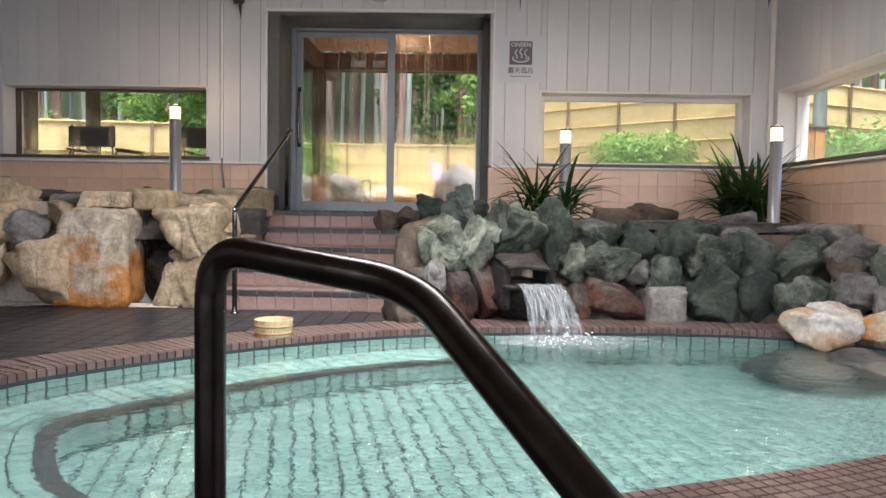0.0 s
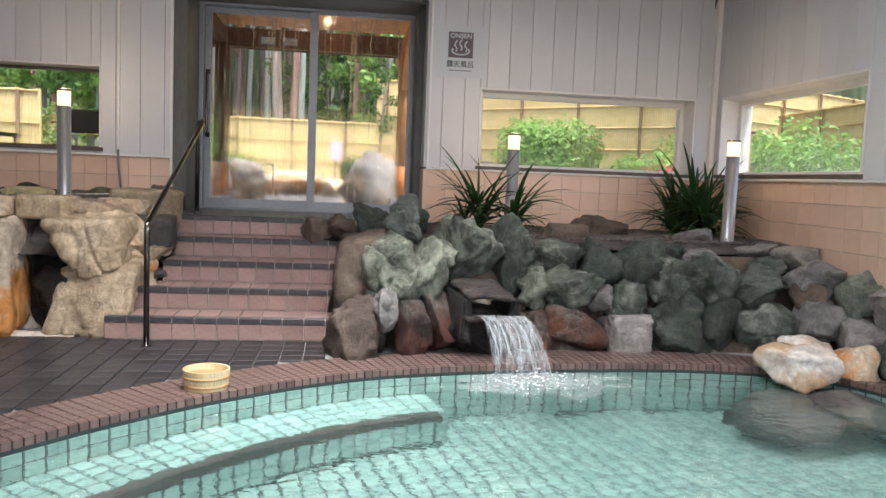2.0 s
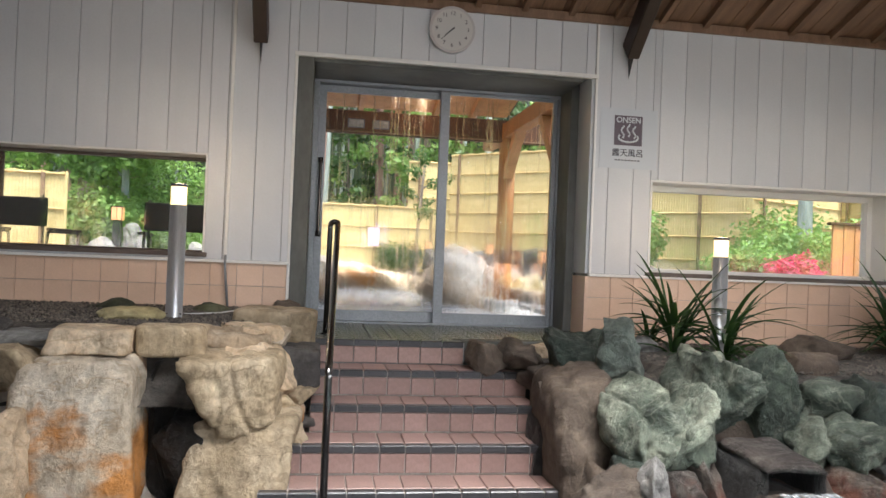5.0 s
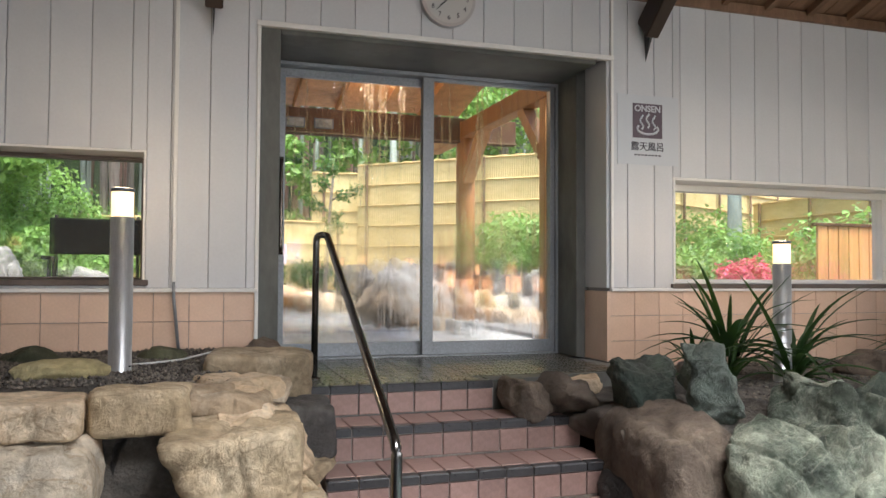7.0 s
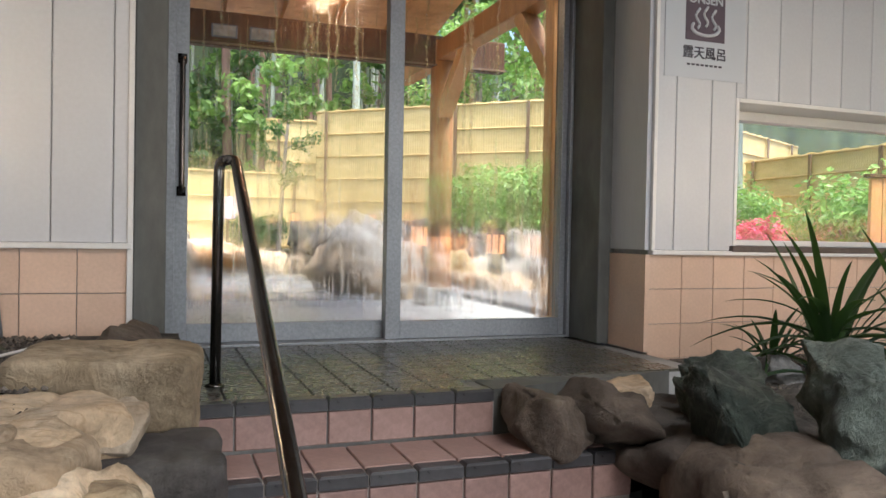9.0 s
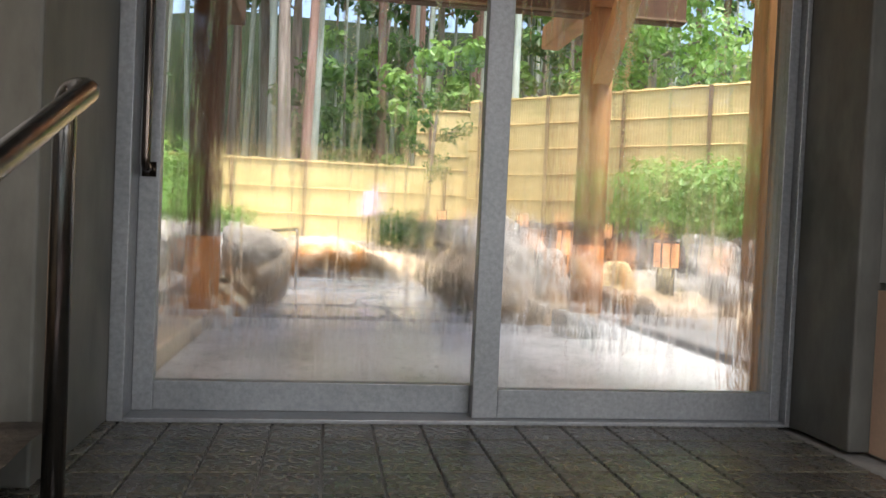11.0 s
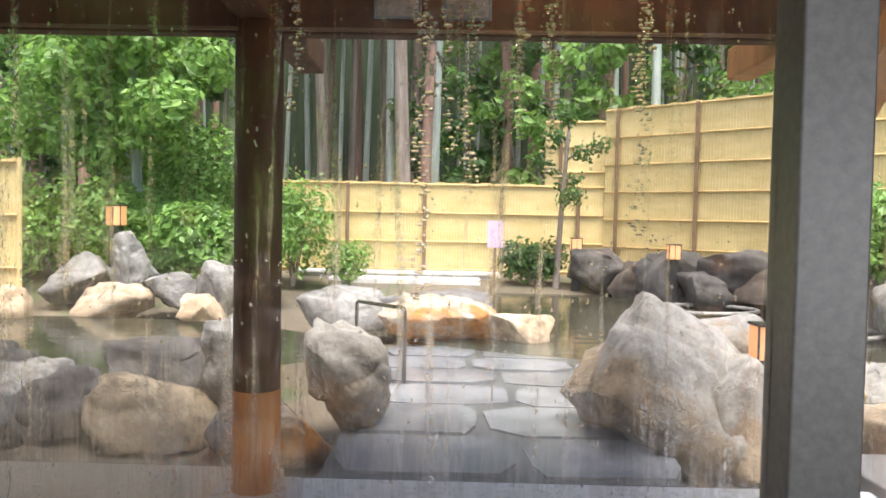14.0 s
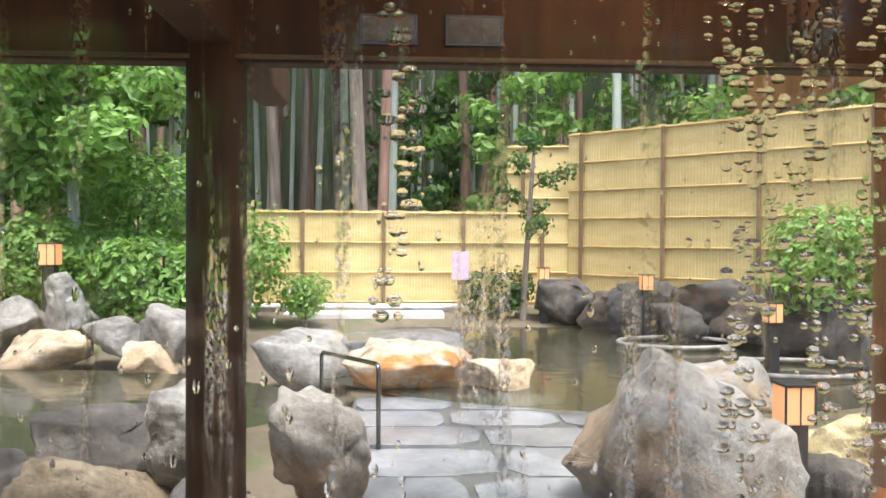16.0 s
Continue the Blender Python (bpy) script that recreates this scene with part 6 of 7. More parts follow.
# ---------------------------------------------------------------- outside
def land(x, y):
    rise = max(0, y - 16) * 0.10 + max(0, -x - 4.0) * 0.05 * min(1, max(0, (y - 7) / 3))
    return 0.60 + 0.35 * min(1, max(0, (y - 8 - 3.5 * min(1, max(0, (x + 4) / 2))) / (3.0 if x < -3 else 1.2))) + rise


GY = [0.36, 1, 2, 3, 4, 5, 6, 7, 8, 9, 10, 11, 12, 13, 14, 15, 17, 20, 24, 30, 40, 60, 100, 300, 1500]
GX = [-1500, -300, -100, -60, -40, -30, -24, -20, -16, -12, -10, -8, -6, -4, -2, 0, 2, 4, 6, 8, 10, 12, 16, 20, 24, 30, 40, 60, 100, 300, 1500]
bm = bmesh.new()
grid = [[bm.verts.new((x, y, min(land(x, y), 7.0))) for x in GX] for y in GY]
for a, b in zip(grid, grid[1:]):
    for i in range(len(GX) - 1):
        bm.faces.new((a[i], a[i + 1], b[i + 1], b[i]))
structure("ground", bm, M_EARTH, "brown garden earth with moss", "ground", True)
bm = bmesh.new()
for x0, x1, y0, y1 in ((-1500, 1500, -1500, Y0 - 0.3), (-1500, X0 - 0.3, Y0 - 0.3, 0.36), (X1 + 0.3, 1500, Y0 - 0.3, 0.36)):
    bm.faces.new([bm.verts.new(p) for p in ((x0, y0, 0.58), (x1, y0, 0.58), (x1, y1, 0.58), (x0, y1, 0.58))])
structure("ground", bm, M_EARTH, "brown garden earth round the house", "ground")

structure("terrace", boxes((-1.12, 1.62, 0.80, 3.45, 0.5, 0.752), bevel=0.012), M_SLAB, "wet pale concrete terrace outside the door", "terrace")
structure("terrace", boxes((-6.5, -1.13, 0.36, 3.35, 0.5, 0.83), bevel=0.012), M_DECK, "raised beige terrace beside the door path", "terrace")
structure("terrace", boxes((1.63, 4.6, 0.36, 3.9, 0.5, 0.80), bevel=0.012), M_TERRACE, "raised pale terrace beside the door path", "terrace")

structure("pavement", boxes((-2.5, 0.05, 12.75, 14.4, 0.6, 0.985), bevel=0.02), M_WHITE_WALL, "pale paving before the low fence", "pavement")

shelter = thing("shelter", "open timber shelter with stained posts and a boarded roof", "shelter", (0, 2.98, 0.75))


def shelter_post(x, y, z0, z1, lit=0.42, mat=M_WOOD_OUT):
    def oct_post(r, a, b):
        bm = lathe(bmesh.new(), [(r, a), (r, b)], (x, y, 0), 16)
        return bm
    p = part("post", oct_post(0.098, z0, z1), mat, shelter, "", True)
    # Sleeve that paints the glow on the post's lower end.
    part("post_foot", oct_post(0.101, z0, z0 + lit), M_POST_FOOT_LIT, p, "lower end coloured bright orange as if lit", True)
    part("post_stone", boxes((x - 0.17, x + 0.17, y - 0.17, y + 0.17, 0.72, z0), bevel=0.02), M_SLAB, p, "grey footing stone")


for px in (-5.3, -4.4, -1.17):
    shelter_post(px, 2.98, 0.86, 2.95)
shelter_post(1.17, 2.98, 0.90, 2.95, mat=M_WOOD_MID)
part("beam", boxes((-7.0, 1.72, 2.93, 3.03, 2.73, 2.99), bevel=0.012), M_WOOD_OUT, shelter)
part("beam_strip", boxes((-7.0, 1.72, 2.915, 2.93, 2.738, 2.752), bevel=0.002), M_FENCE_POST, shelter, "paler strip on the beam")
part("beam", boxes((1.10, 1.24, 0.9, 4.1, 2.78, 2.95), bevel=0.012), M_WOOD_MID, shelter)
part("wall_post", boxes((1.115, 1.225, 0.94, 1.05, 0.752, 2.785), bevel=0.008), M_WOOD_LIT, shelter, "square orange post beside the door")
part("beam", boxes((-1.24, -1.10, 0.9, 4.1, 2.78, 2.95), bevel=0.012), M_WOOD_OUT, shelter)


def knee(x0, z0, x1, z1, y=2.98, y1=None):
    bm = bmesh.new()
    a, b = Vector((x0, y, z0)), Vector((x1, y if y1 is None else y1, z1))
    d = (b - a).normalized()
    s = d.cross(Vector((0, 1, 0)))
    s = s.normalized() if s.length > 0.1 else Vector((1, 0, 0))
    q = d.cross(s)
    v = [bm.verts.new(p + s * u * 0.055 + q * w * 0.05) for p in (a, b) for u, w in ((-1, -1), (1, -1), (1, 1), (-1, 1))]
    for f in ((3, 2, 1, 0), (4, 5, 6, 7), (0, 1, 5, 4), (1, 2, 6, 5), (2, 3, 7, 6), (3, 0, 4, 7)):
        bm.faces.new([v[k] for k in f])
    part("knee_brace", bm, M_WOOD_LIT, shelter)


knee(1.17, 2.32, 1.17, 2.83, 2.95, 2.38)
knee(1.17, 2.33, 1.17, 2.79, 1.03, 1.46)


def roof_z(y):
    return 3.02 + 0.20 * (3.9 - y)


ROOF_X = 1.25
bm = bmesh.new()
for i in range(38):
    ya, yb = 0.82 + i * 0.069, 0.82 + (i + 1) * 0.069 - 0.004
    v = [bm.verts.new((x, y, roof_z(y) + dz)) for dz in (0, 0.025) for x, y in ((-7.0, ya), (ROOF_X, ya), (ROOF_X, yb), (-7.0, yb))]
    for q in ((3, 2, 1, 0), (4, 5, 6, 7), (0, 1, 5, 4), (1, 2, 6, 5), (2, 3, 7, 6), (3, 0, 4, 7)):
        bm.faces.new([v[k] for k in q])
# The lit tone carries the bounced light under the roof.
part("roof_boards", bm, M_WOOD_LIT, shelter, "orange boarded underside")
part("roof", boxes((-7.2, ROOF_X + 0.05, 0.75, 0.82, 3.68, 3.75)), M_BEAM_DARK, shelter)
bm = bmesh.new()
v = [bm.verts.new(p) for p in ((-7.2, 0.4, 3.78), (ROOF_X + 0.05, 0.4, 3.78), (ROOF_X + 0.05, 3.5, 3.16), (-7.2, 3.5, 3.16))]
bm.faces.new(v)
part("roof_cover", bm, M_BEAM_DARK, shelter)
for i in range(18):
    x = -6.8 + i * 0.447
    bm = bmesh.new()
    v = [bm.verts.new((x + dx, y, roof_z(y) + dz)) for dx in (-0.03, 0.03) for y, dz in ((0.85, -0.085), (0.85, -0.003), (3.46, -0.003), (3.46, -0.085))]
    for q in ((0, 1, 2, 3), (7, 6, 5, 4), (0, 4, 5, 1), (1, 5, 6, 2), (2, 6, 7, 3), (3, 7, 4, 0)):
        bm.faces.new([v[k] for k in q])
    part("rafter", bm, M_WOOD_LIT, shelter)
for x in (-0.70, -0.42):
    pl = thing("plaque", "small dull grey plaque fixed to the beam", "plaque", (x, 2.92, 2.79), group="plaques on the beam")
    part("plate", boxes((x, x + 0.19, 2.918, 2.929, 2.79, 2.89), bevel=0.002), M_ALU_DARK, pl)
    part("face", boxes((x + 0.012, x + 0.178, 2.915, 2.918, 2.80, 2.88)), M_GREY, pl)
dl = thing("downlight", "small round lamp under the shelter roof", "lamp", (0.14, 2.46, 3.19))
part("housing", lathe(bmesh.new(), [(0.05, 0.0), (0.05, 0.11)], (0.14, 2.46, 3.20)), M_ALU_DARK, dl, "", True)
part("bulb", lathe(bmesh.new(), [(0.038, -0.012), (0.04, -0.001)], (0.14, 2.46, 3.20)), M_LAMP, dl, "glowing bulb", True)
ld = bpy.data.lights.new("downlight_glow", "POINT")
ld.energy, ld.color, ld.shadow_soft_size = 2.5, (1.0, 0.7, 0.42), 0.05
new("downlight_glow", ld).location = (0.14, 2.46, 3.13)

# flagstones and bath water of the garden
path_rng = random.Random(12)
flags = thing("flagstone_path", "irregular wet grey flagstones leading to the outdoor bath", "path", (-0.3, 5.0, 0.70), kind="structure")
part("path_bed", boxes((-1.0, 0.75, 3.46, 7.2, 0.4, 0.748)), M_CONC, flags)
yy = 3.50
while yy < 7.1:
    h = path_rng.uniform(0.55, 0.85)
    xx = -1.0
    while xx < 0.7:
        w = path_rng.uniform(0.75, 1.15)
        bm = bmesh.new()
        k = path_rng.randint(5, 7)
        pts = []
        for i in range(k * 2):
            a = 2 * math.pi * i / (k * 2)
            c, s = math.cos(a), math.sin(a)
            e = 0.5 / max(abs(c), abs(s)) * path_rng.uniform(0.93, 1.0) if max(abs(c), abs(s)) > 0 else 0.5
            pts.append((xx + w / 2 + c * e * w * 0.965, yy + h / 2 + s * e * h * 0.955))
        zt = 0.762 + path_rng.uniform(-0.005, 0.012)
        lo, hi = [bm.verts.new((x, y, 0.70)) for x, y in pts], [bm.verts.new((x, y, zt)) for x, y in pts]
        bm.faces.new(hi)
        for i in range(len(pts)):
            bm.faces.new((lo[i], lo[(i + 1) % len(pts)], hi[(i + 1) % len(pts)], hi[i]))
        part("flagstone", bm, M_FLAG, flags)
        xx += w
    yy += h


def pond(cx, cy, rx, ry, z, seed, label):
    bm = bmesh.new()
    vs = [bm.verts.new((cx + rx * math.cos(a) * (1 + 0.1 * noise.noise(Vector((math.cos(a), math.sin(a), seed)))), cy + ry * math.sin(a), z)) for a in (2 * math.pi * k / 48 for k in range(48))]
    bm.faces.new(vs)
    w = structure("garden_bath_water", bm, M_PONDWATER, label, "water")
    w.visible_shadow = False
    return w


pond(-4.6, 6.7, 3.3, 1.75, 0.82, 1, "dark green water of the outdoor rock bath")
pond(1.9, 9.8, 3.9, 3.5, 0.815, 2, "brown grey water of the outdoor rock bath")


def out_stone(mat, label, *a, **k):
    return tagged(stone(None, mat, *a, name="boulder", **k), label, "boulder", group="boulders round the outdoor bath")


PALE, WARM, COOL = "pale boulder beside the flagstone path", "warm tan boulder at the edge of the outdoor bath", "grey boulder at the edge of the outdoor bath"
out_stone(M_PALE, PALE, -1.02, 4.50, 1.00, 0.52, 0.5, 0.60, level=5, tilt=14, cuts=8)
out_stone(M_PALE, PALE, 0.86, 4.34, 0.98, 0.86, 0.72, 0.90, level=5, tilt=32, cuts=8)
out_stone(M_PALE, PALE, 1.17, 4.30, 0.92, 0.5, 0.6, 0.66, tilt=15)
out_stone(M_ORANGE, WARM, -0.55, 7.6, 0.92, 1.1, 0.7, 0.55, level=5)
out_stone(M_TAN, WARM, 0.25, 7.6, 0.85, 0.7, 0.6, 0.40)
out_stone(M_GREY, COOL, -1.58, 8.3, 0.95, 1.0, 0.6, 0.46)
out_stone(M_GREY, COOL, -0.6, 8.5, 1.0, 1.3, 0.6, 0.34)
out_stone(M_TAN, WARM, -4.35, 8.8, 0.92, 0.85, 0.5, 0.5)
out_stone(M_TAN, WARM, -5.6, 8.3, 0.90, 0.9, 0.5, 0.55)
out_stone(M_GREY, "tall grey upright boulder before the shrubs", -4.33, 9.36, 1.30, 0.46, 0.42, 0.85, level=5)
out_stone(M_GREY, COOL, -3.73, 9.1, 1.08, 0.62, 0.4, 0.42)
out_stone(M_GREY, COOL, -3.08, 8.8, 1.12, 0.60, 0.45, 0.62)
out_stone(M_TAN, WARM, -3.2, 8.45, 0.90, 0.52, 0.4, 0.36)
out_stone(M_GREY, COOL, -5.05, 9.45, 1.15, 0.7, 0.5, 0.6)
out_stone(M_GREY, COOL, -6.9, 7.75, 0.9, 1.0, 0.6, 0.6)
out_stone(M_DARK, "dark wet boulder beside the outdoor bath", -2.45, 5.3, 0.84, 0.7, 0.55, 0.5)
out_stone(M_GREY, COOL, -3.2, 4.95, 0.82, 0.8, 0.55, 0.46)
out_stone(M_OLIVE, WARM, -2.2, 4.45, 0.80, 0.75, 0.5, 0.42)
out_stone(M_GREY, COOL, -1.80, 4.85, 0.98, 0.36, 0.4, 0.66, level=5)
out_stone(M_GREY, COOL, -3.3, 4.3, 0.76, 0.7, 0.5, 0.4)
out_stone(M_ORANGE, WARM, -1.25, 4.1, 0.76, 0.50, 0.36, 0.32)
out_stone(M_GREY, COOL, -4.4, 4.8, 0.80, 0.9, 0.6, 0.45)
out_stone(M_DARK, "dark boulder before the bamboo fence", 2.06, 12.6, 1.16, 1.05, 0.7, 0.75)
out_stone(M_DARK, "dark boulder before the bamboo fence", 2.95, 11.6, 1.18, 1.3, 0.8, 0.78)
out_stone(M_DARK, "dark boulder before the bamboo fence", 3.6, 11.0, 1.22, 1.1, 0.7, 0.8)
out_stone(M_DARK, "dark boulder before the bamboo fence", 4.4, 9.3, 1.15, 1.2, 0.8, 1.0)
out_stone(M_GREY, COOL, 4.6, 7.9, 1.05, 1.0, 0.8, 0.8)
out_stone(M_DARK, "dark boulder before the bamboo fence", 5.3, 8.2, 1.0, 1.0, 0.8, 0.8)
out_stone(M_PALE, PALE, 1.75, 6.3, 0.98, 1.0, 0.55, 0.5)
out_stone(M_YELLOW, "yellowish block beside the lantern", 1.92, 4.70, 1.03, 0.46, 0.34, 0.26)
out_stone(M_DARK, "dark boulder below the lantern", 1.92, 4.6, 0.80, 0.6, 0.5, 0.36)
out_stone(M_GREY, COOL, 2.6, 5.0, 0.85, 0.9, 0.6, 0.5)
out_stone(M_GREY, COOL, 3.2, 5.4, 0.88, 0.8, 0.6, 0.5)
out_stone(M_TAN, WARM, 2.3, 4.1, 0.78, 0.7, 0.5, 0.36)
out_stone(M_BROWN, "dark boulder before the bamboo fence", 2.5, 12.2, 1.05, 0.9, 0.6, 0.6)
out_stone(M_DARK, "dark boulder before the bamboo fence", 3.25, 10.9, 1.02, 0.8, 0.6, 0.55)
out_stone(M_BROWN, "dark boulder before the bamboo fence", 4.0, 10.4, 1.05, 0.9, 0.7, 0.65)
out_stone(M_DARK, COOL.replace("grey", "dark wet"), -2.75, 4.55, 0.80, 0.55, 0.45, 0.40)
out_stone(M_GREY, COOL, -1.55, 4.30, 0.78, 0.42, 0.40, 0.34)
out_stone(M_DARK, COOL.replace("grey", "dark wet"), -3.9, 5.4, 0.80, 0.8, 0.5, 0.42)


def basin(x, y, r, label):
    t = thing("tub_rim", label, "tub rim", (x, y, 0.8))
    bm = bmesh.new()
    pts = [(x + r * math.cos(a), y + r * 0.7 * math.sin(a), 0.86) for a in (2 * math.pi * k / 28 for k in range(29))]
    tube(bm, pts, 0.026, 8)
    part("rim", bm, M_GREY, t, "", True)
    return t


basin(2.9, 10.2, 0.75, "pale stone rim of a round tub in the outdoor bath")
basin(3.4, 8.2, 0.8, "pale stone rim of a round tub in the outdoor bath")


def lantern(x, y, z, h, s=0.15):
    t = thing("garden_lantern", "glowing orange lantern box on a black post", "lantern", (x, y, z), group="garden lanterns")
    part("post", boxes((x - s * 0.36, x + s * 0.36, y - s * 0.36, y + s * 0.36, z - 0.5, z + h), bevel=0.006), M_BLACK, t)
    part("box", boxes((x - s / 2, x + s / 2, y - s / 2, y + s / 2, z + h, z + h + s * 1.25), bevel=0.008), M_LANTERN, t, "glowing orange paper box")
    bm = boxes((x - s * 0.55, x + s * 0.55, y - s * 0.55, y + s * 0.55, z + h + s * 1.25, z + h + s * 1.25 + 0.015), bevel=0.003)
    part("lid", bm, M_BLACK, t)
    for dx in (-1, 1):
        part("bar", boxes((x + dx * s * 0.5 - 0.006, x + dx * s * 0.5 + 0.006, y - s * 0.53, y - s * 0.5, z + h, z + h + s * 1.25)), M_BLACK, t)
    part("bar", boxes((x - 0.004, x + 0.004, y - s * 0.52, y - s * 0.5, z + h, z + h + s * 1.25)), M_BLACK, t)


lantern(1.46, 4.32, 0.62, 0.60, 0.155)
lantern(2.15, 4.0, 0.80, 0.36, 0.15)
lantern(3.1, 8.0, 0.95, 0.40, 0.15)
lantern(2.75, 11.0, 1.1, 0.38, 0.16)
lantern(1.6, 12.6, 1.0, 0.50, 0.17)
lantern(-4.85, 10.0, 1.35, 0.48, 0.20)
pipe_rail = thing("handrail", "thin steel handrail beside the outdoor bath", "handrail", (-0.75, 5.7, 0.75))
part("tube", tube(bmesh.new(), rounded_path([(-0.73, 5.6, 0.74), (-0.73, 5.6, 1.32), (-1.22, 6.6, 1.26), (-1.22, 6.62, 0.70)], 0.06), 0.016, 10), M_STEEL, pipe_rail, "", True)
notice = thing("notice_board", "small pale lilac notice on a post before the fence", "notice", (0.24, 12.0, 0.95))
part("post", boxes((0.22, 0.26, 12.0, 12.04, 0.6, 1.62)), M_FENCE_POST, notice)
part("sheet", boxes((0.12, 0.37, 11.985, 12.0, 1.56, 1.98), bevel=0.003), plain("pale lilac notice", (0.66, 0.50, 0.72), 0.5), notice)


# ---------------------------------------------------------------- fences
def fence(name, a, b, z0, z1, label, rails=6, every=1.45, closed=True):
    """A bamboo screen from a to b: boards behind, rails and battens proud of it."""
    a, b = Vector((*a, 0)), Vector((*b, 0))
    d = (b - a).normalized()
    n = Vector((d.y, -d.x, 0))
    ln = (b - a).length
    t = thing(name, label, "fence", (a.x, a.y, z0), group="bamboo fences")

    def slab(s0, s1, o0, o1, h0, h1, mat, nm):
        bm = bmesh.new()
        v = [bm.verts.new(a + d * s + n * o + Vector((0, 0, h))) for h in (h0, h1) for s, o in ((s0, o0), (s1, o0), (s1, o1), (s0, o1))]
        for q in ((3, 2, 1, 0), (4, 5, 6, 7), (0, 1, 5, 4), (1, 2, 6, 5), (2, 3, 7, 6), (3, 0, 4, 7)):
            bm.faces.new([v[k] for k in q])
        part(nm, bm, mat, t)
    slab(0, ln, -0.03, 0.019, z0, z1 - 0.01, M_FENCE, "screen")
    bm = bmesh.new()
    k = 0
    while k * 0.055 < ln:
        tube(bm, [a + d * (k * 0.055 + 0.027) + Vector((0, 0, z0)), a + d * (k * 0.055 + 0.027) + Vector((0, 0, z1 + 0.015 * math.sin(k * 7.1)))], 0.0265, 5, cap=False)
        k += 1
    tagged(part("bamboo_canes", bm, M_FENCE, t, "yellow bamboo canes"), kind="stuff")
    for r in range(rails):
        h = z0 + 0.12 + (z1 - z0 - 0.16) * r / (rails - 1)
        bm = tube(bmesh.new(), [a + n * 0.045 + Vector((0, 0, h)), b + n * 0.045 + Vector((0, 0, h))], 0.019, 8)
        part("rail", bm, M_FENCE_RAIL, t, "", True)
    s = 0.3
    while s < ln:
        slab(s - 0.035, s + 0.035, 0.07, 0.10, z0, z1 - 0.03, M_FENCE_POST, "batten")
        s += every
    return t


fence("bamboo_fence", (-4.2, 14.6), (2.6, 14.8), 0.9, 2.68, "low yellow bamboo fence behind the outdoor bath", 4, 1.46)
fence("bamboo_fence", (1.35, 15.2), (2.5, 15.0), 0.9, 3.95, "tall yellow bamboo fence behind the low one", 7, 1.4)
fence("bamboo_fence", (2.45, 14.75), (8.0, 9.3), 0.9, 4.12, "tall yellow bamboo fence with pale rails", 7, 1.6)
fence("bamboo_fence", (8.02, 9.32), (14.5, 12.6), 0.9, 3.8, "tall yellow bamboo fence with pale rails", 7, 1.6)
fence("bamboo_fence", (-14.0, 11.4), (-7.2, 11.6), 1.0, 2.75, "low yellow bamboo fence beside the shrubs", 4, 1.5)
fence("bamboo_fence", (-13.5, 7.5), (-5.45, 8.75), 0.6, 2.6, "low yellow bamboo fence beside the terrace", 4, 1.5)
fence("bamboo_fence", (10.6, 10.0), (9.6, -6.0), 0.6, 3.0, "tall yellow bamboo fence along the east garden", 7, 1.6)
lw = thing("garden_wall", "low weathered white plaster wall before the fence", "garden wall", (-1.3, 13.4, 0.7))
part("body", boxes((-3.2, 0.35, 13.35, 13.6, 0.6, 1.02), bevel=0.01), M_WHITE_WALL, lw)
part("coping", boxes((-3.25, 0.4, 13.3, 13.65, 1.02, 1.07), bevel=0.01), M_WHITE_WALL, lw)
scr = thing("timber_screen", "orange stained timber screen at the house corner", "timber screen", (4.7, 1.6, 0.75))
for i in range(7):
    part("board", boxes((4.38 + i * 0.13, 4.50 + i * 0.13, 1.55, 1.58, 0.7, 1.87), bevel=0.004), M_WOOD_LIT, scr)
part("cap", boxes((4.34, 5.32, 1.53, 1.60, 1.87, 1.90), bevel=0.004), M_WOOD_OUT, scr)


# ---------------------------------------------------------------- garden plants
def shrub(x, y, z, rx, ry, rz, count, seed, label, mat=None, size=0.055, clumps=5, name="shrub"):
    t = thing(name, label, "shrub", (x, y, z))
    rng = random.Random(seed)
    bm = bmesh.new()
    for _ in range(5):
        q = rng.uniform(0, 6.28)
        tube(bm, [(x, y, z - 0.2), (x + 0.2 * rx * math.cos(q), y + 0.2 * ry * math.sin(q), z + 0.5 * rz), (x + 0.6 * rx * math.cos(q), y + 0.6 * ry * math.sin(q), z + 1.2 * rz)], 0.03, 6, 0.01)
    part("stem", bm, M_BARK, t)
    bm = bmesh.new()
    for k in range(clumps):
        q, s = 2 * math.pi * k / clumps, (0.0 if clumps == 1 else 0.35)
        c = (x + s * rx * math.cos(q), y + s * ry * math.sin(q), z + rz * (0.95 + 0.18 * math.sin(3 * q + seed)))
        leaf_cloud(bm, c, (rx * 0.72, ry * 0.72, rz * 0.98), count // clumps, size, rng)
    part("crown", bm, mat or M_LEAF, t)
    return t


shrub(4.85, 9.3, 1.0, 1.35, 0.9, 0.86, 9500, 1, "round clipped green shrub before the fence")
shrub(5.3, 4.9, 0.75, 0.7, 0.55, 0.52, 2400, 2, "round green shrub beside the azalea")
shrub(6.9, 6.1, 0.75, 1.3, 0.9, 0.75, 3600, 3, "broad green shrub outside the low window")
shrub(8.2, 8.3, 0.85, 1.5, 1.0, 1.0, 3200, 4, "broad green shrub outside the low window")
shrub(5.75, 4.35, 0.75, 0.58, 0.42, 0.46, 2600, 5, "pink flowering azalea bush", M_PINK, 0.04)
shrub(6.6, 2.2, 0.7, 0.9, 1.3, 0.65, 2600, 6, "green shrub beside the house wall")
shrub(7.6, 1.6, 0.58, 1.0, 1.4, 0.8, 3000, 17, "green shrub outside the east window")
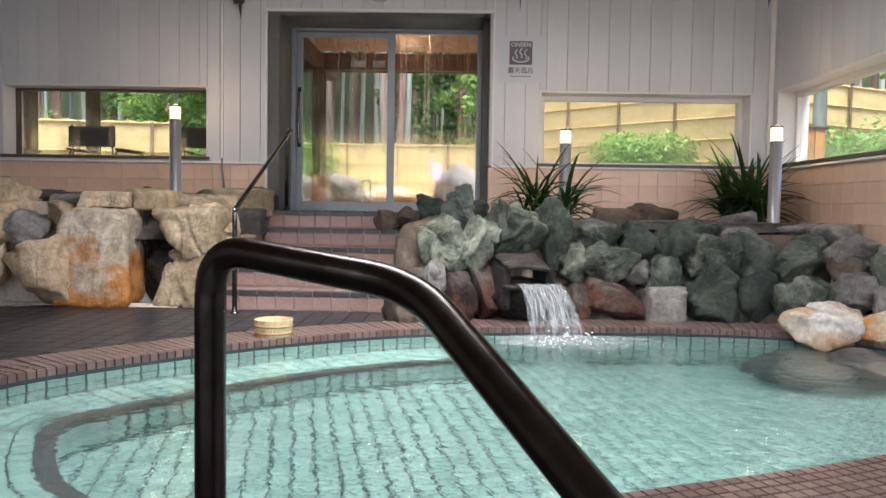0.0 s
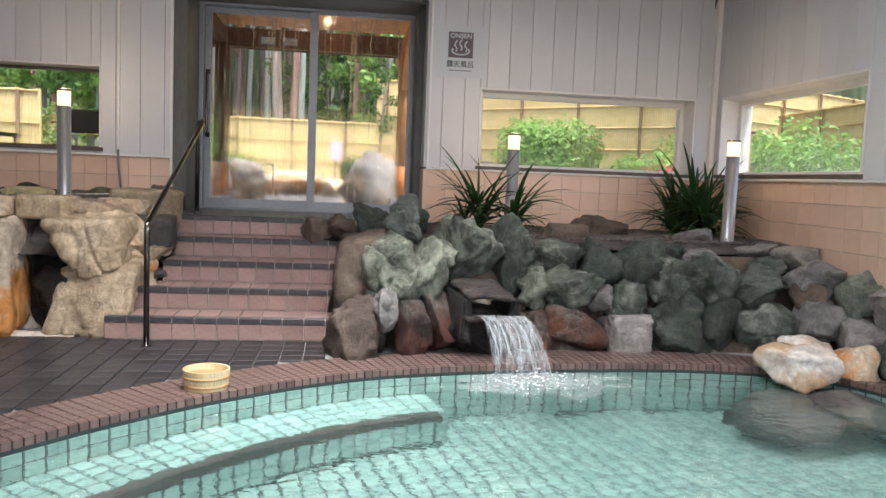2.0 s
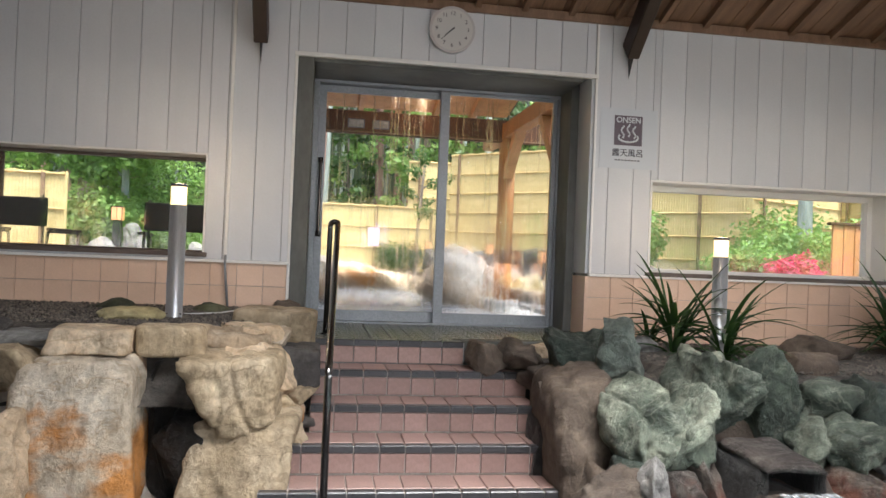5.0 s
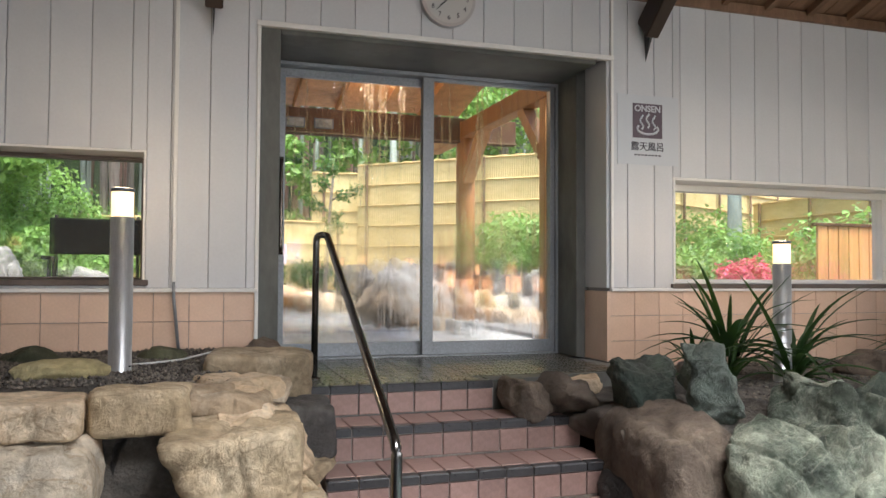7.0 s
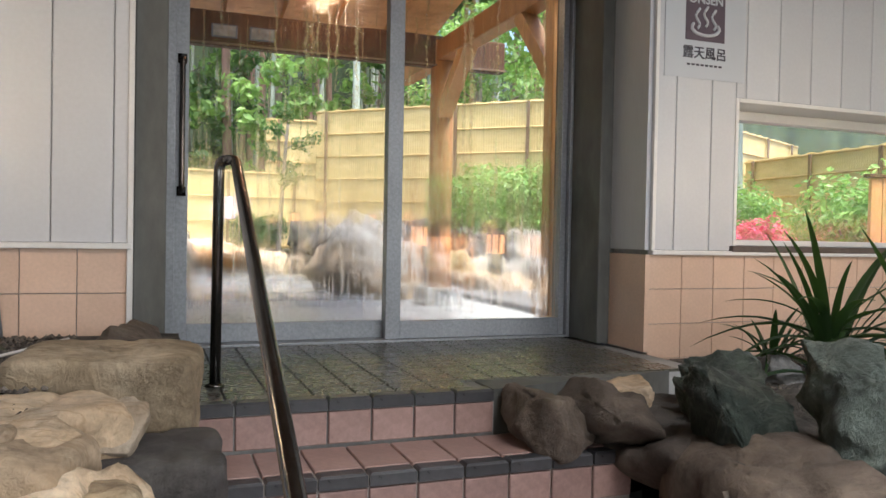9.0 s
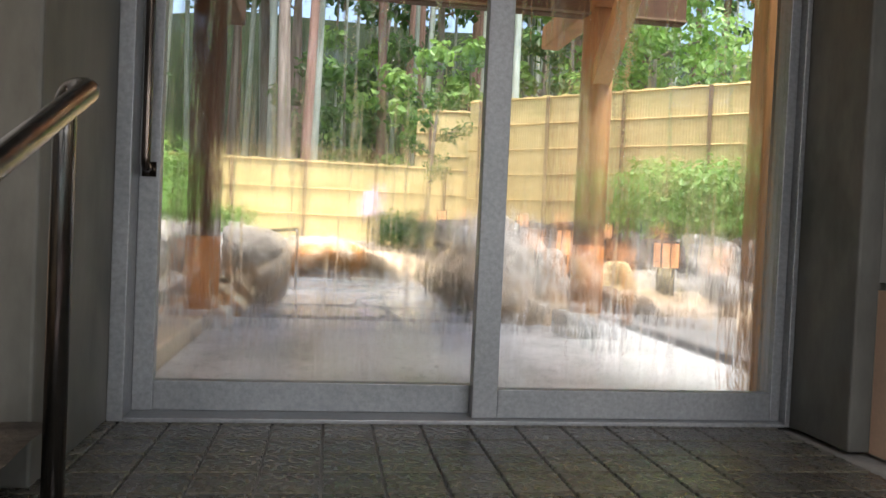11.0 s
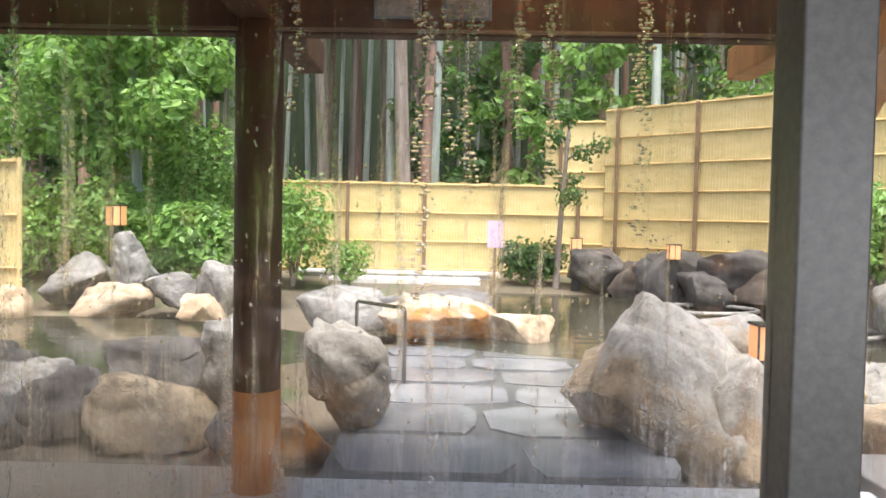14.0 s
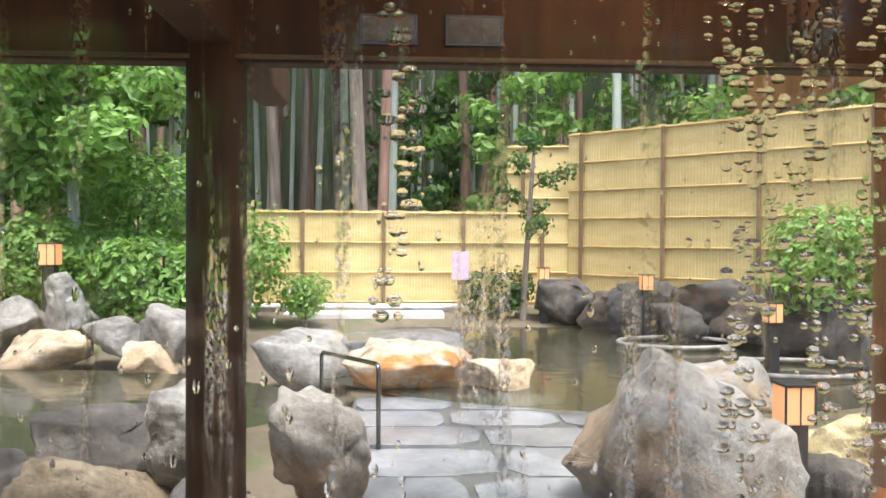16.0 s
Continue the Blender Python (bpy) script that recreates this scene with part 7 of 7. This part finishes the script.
shrub(7.2, 4.0, 0.62, 1.0, 1.0, 0.9, 3000, 18, "green shrub outside the east window")
shrub(6.2, -1.2, 0.58, 0.9, 1.1, 0.75, 2600, 7, "green shrub outside the east window")
shrub(-2.1, 12.2, 0.95, 0.46, 0.42, 0.36, 1500, 8, "small round clipped shrub before the fence", size=0.04)
shrub(-3.6, 10.4, 1.0, 1.1, 0.7, 0.62, 7000, 9, "spreading green shrub behind the boulders")
shrub(-5.3, 10.8, 1.0, 1.4, 0.8, 0.8, 7500, 10, "spreading green shrub behind the boulders")
shrub(-4.6, 12.6, 1.2, 1.9, 0.9, 1.2, 7500, 11, "tall loose green shrub behind the bath")
shrub(-7.2, 10.8, 1.0, 1.3, 0.8, 1.0, 5000, 12, "spreading green shrub behind the boulders")
shrub(0.9, 12.9, 0.95, 0.7, 0.4, 0.40, 1300, 13, "low green shrub below the fence", M_LEAF_DARK)
shrub(-2.9, 11.9, 1.1, 0.7, 0.6, 0.8, 1800, 14, "loose green shrub behind the bath")
shrub(-8.6, 10.6, 0.9, 1.8, 1.2, 1.1, 3000, 15, "broad green shrub beside the terrace")
shrub(-6.6, 9.9, 0.9, 0.9, 0.7, 0.75, 1600, 16, "low green shrub beside the outdoor bath")


def tree(x, y, z, h, r, mat, seed, label, crown_at=0.55, crown_r=1.6, leaves=900, lean=0.0, leaf_mat=None, limbs=6, size=0.13, name="tree"):
    t = thing(name, label, "tree", (x, y, z))
    rng = random.Random(seed)
    pts = [(x + lean * h * s * s + 0.04 * h * 0.1 * math.sin(5 * s + seed), y, z - 0.3 + (h + 0.3) * s) for s in (k / 8 for k in range(9))]
    part("trunk", tube(bmesh.new(), pts, r, 10, r * 0.45), mat, t, "", True)
    bm, tips = bmesh.new(), []
    for k in range(limbs):
        s = crown_at + (1 - crown_at) * (k + 0.5) / limbs
        q = k * 2.4 + seed
        b = Vector((x + lean * h * s * s, y, z + h * s))
        e = b + Vector((math.cos(q), math.sin(q), 0.45)) * crown_r * rng.uniform(0.6, 1.0)
        tube(bm, [b, b.lerp(e, 0.5) + Vector((0, 0, 0.06)), e], r * 0.35, 6, r * 0.1)
        tips += [e, b.lerp(e, 0.55)]
    part("limbs", bm, mat, t, "", True)
    bm = bmesh.new()
    for e in tips:
        leaf_cloud(bm, e, (crown_r * 0.5, crown_r * 0.5, crown_r * 0.38), leaves // len(tips), size, rng, 0.2)
    part("crown", bm, leaf_mat or M_LEAF_DARK, t)
    return t


tree(-4.9, 10.9, 1.1, 3.6, 0.10, M_BARK_PALE, 3, "small leafy garden tree behind the bath", 0.42, 1.25, 8200, -0.05, M_LEAF, 9, 0.085)
tree(-6.6, 12.2, 1.3, 4.2, 0.11, M_BARK_PALE, 4, "small leafy garden tree behind the bath", 0.35, 1.5, 3600, 0.03, M_LEAF, 8, 0.09)
tree(1.3, 12.7, 0.82, 2.8, 0.06, M_BARK, 5, "small crooked garden pine before the fence", 0.45, 0.55, 900, 0.06, M_LEAF_DARK, 6, 0.05)
tree(7.6, 6.9, 0.75, 5.0, 0.16, M_BARK_PALE, 6, "pale trunked garden tree outside the low window", 0.5, 1.8, 2400, 0.0, M_LEAF, 7, 0.1)
tree(6.0, 13.6, 1.0, 5.2, 0.14, M_BARK, 7, "leafy tree rising behind the fence", 0.42, 1.9, 4200, 0.0, M_LEAF, 9, 0.1)
FOREST = [tree(0, 0, 0, 15, 0.17, m, 20 + i, lab, 0.5, 1.9, 900, 0.0, M_LEAF_DARK, 7, 0.2, "forest_tree") for i, (m, lab) in enumerate(((M_BARK_RED, "tall reddish cedar trunk in the wood"), (M_BARK_PALE, "tall pale green trunk in the wood"), (M_BARK, "tall grey brown trunk in the wood")))]
frng = random.Random(77)
first = [True, True, True]
for k in range(150):
    i = frng.choice((0, 0, 1, 1, 1, 2))
    x, y = frng.uniform(-19, 17), 16.2 + 17 * frng.random() ** 1.3
    s = frng.uniform(0.55, 1.15) * (0.62 if i == 1 else 1.0)
    m = Matrix.Translation((x, y, land(x, y))) @ Matrix.Rotation(frng.uniform(-0.035, 0.035), 4, "Y") @ Matrix.Rotation(frng.uniform(0, 6.28), 4, "Z")
    ob = FOREST[i] if first[i] else copy_thing(FOREST[i], m)
    first[i] = False
    ob.matrix_basis = m @ Matrix.Diagonal((s, s, frng.uniform(0.85, 1.1), 1))
    tagged(ob, group="trees of the wood")
for k in range(26):
    x, y = -17 + k * 1.35 + frng.uniform(-0.4, 0.4), frng.uniform(17, 23)
    shrub(x, y, land(x, y), frng.uniform(0.8, 1.6), 0.8, frng.uniform(0.6, 1.5), 700, 40 + k, "dense green undergrowth in the wood", M_LEAF_DARK if k % 3 else M_LEAF, 0.12, 3, "undergrowth")
for k in range(12):
    x, y = frng.uniform(-12, 9), frng.uniform(16.5, 20)
    tree(x, y, land(x, y), frng.uniform(4, 6.5), 0.06, M_BARK, 90 + k, "slender leafy tree under the tall trunks", 0.3, 1.1, 900, frng.uniform(-0.05, 0.05), M_LEAF if k % 2 else M_LEAF_DARK, 7, 0.13, "understory_tree")
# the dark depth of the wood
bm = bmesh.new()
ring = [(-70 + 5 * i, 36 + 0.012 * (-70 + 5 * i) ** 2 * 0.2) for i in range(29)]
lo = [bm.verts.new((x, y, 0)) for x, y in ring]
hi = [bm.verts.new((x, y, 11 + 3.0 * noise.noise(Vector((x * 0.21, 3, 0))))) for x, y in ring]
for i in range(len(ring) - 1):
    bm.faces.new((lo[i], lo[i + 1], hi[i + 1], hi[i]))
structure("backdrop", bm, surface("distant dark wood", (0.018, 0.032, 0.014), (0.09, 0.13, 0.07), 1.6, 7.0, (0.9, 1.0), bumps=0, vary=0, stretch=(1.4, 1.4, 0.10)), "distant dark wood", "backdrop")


# ---------------------------------------------------------------- terrace chairs
def terrace_chair(x, y, z, turn):
    t = thing("terrace_chair", "black mesh reclining chair standing on the terrace", "chair", (0, 0, 0), group="chairs on the terrace")
    part("backrest", boxes((-0.29, 0.29, -0.30, -0.27, 0.66, 0.90), bevel=0.01), M_BLACK_MESH, t)
    part("seat", boxes((-0.27, 0.27, -0.26, 0.28, 0.38, 0.405), bevel=0.01), M_BLACK_MESH, t)
    for sx in (-1, 1):
        part("side_frame", tube(bmesh.new(), rounded_path([(sx * 0.29, -0.38, 0.0), (sx * 0.29, -0.26, 0.62), (sx * 0.31, 0.30, 0.62), (sx * 0.29, 0.36, 0.0)], 0.04), 0.013, 8), M_BLACK, t, "", True)
        part("armrest", boxes((sx * 0.31 - 0.03, sx * 0.31 + 0.03, -0.28, 0.30, 0.625, 0.65), bevel=0.006), M_BLACK, t)
        part("back_rod", tube(bmesh.new(), [(sx * 0.25, -0.26, 0.38), (sx * 0.25, -0.285, 0.92)], 0.012, 8), M_BLACK, t, "", True)
    t.matrix_basis = pose(x, y, z, 0, 0, turn)
    return t


c1 = terrace_chair(-2.16, 1.28, 0.83, 4)
copy_thing(c1, pose(-3.46, 1.30, 0.83, 0, 0, -6))
copy_thing(c1, pose(-4.75, 1.34, 0.83, 0, 0, 5))

# ---------------------------------------------------------------- tiles of stairs, deck and bath
stair_pieces()
deck_tiles()
pool_tiles()
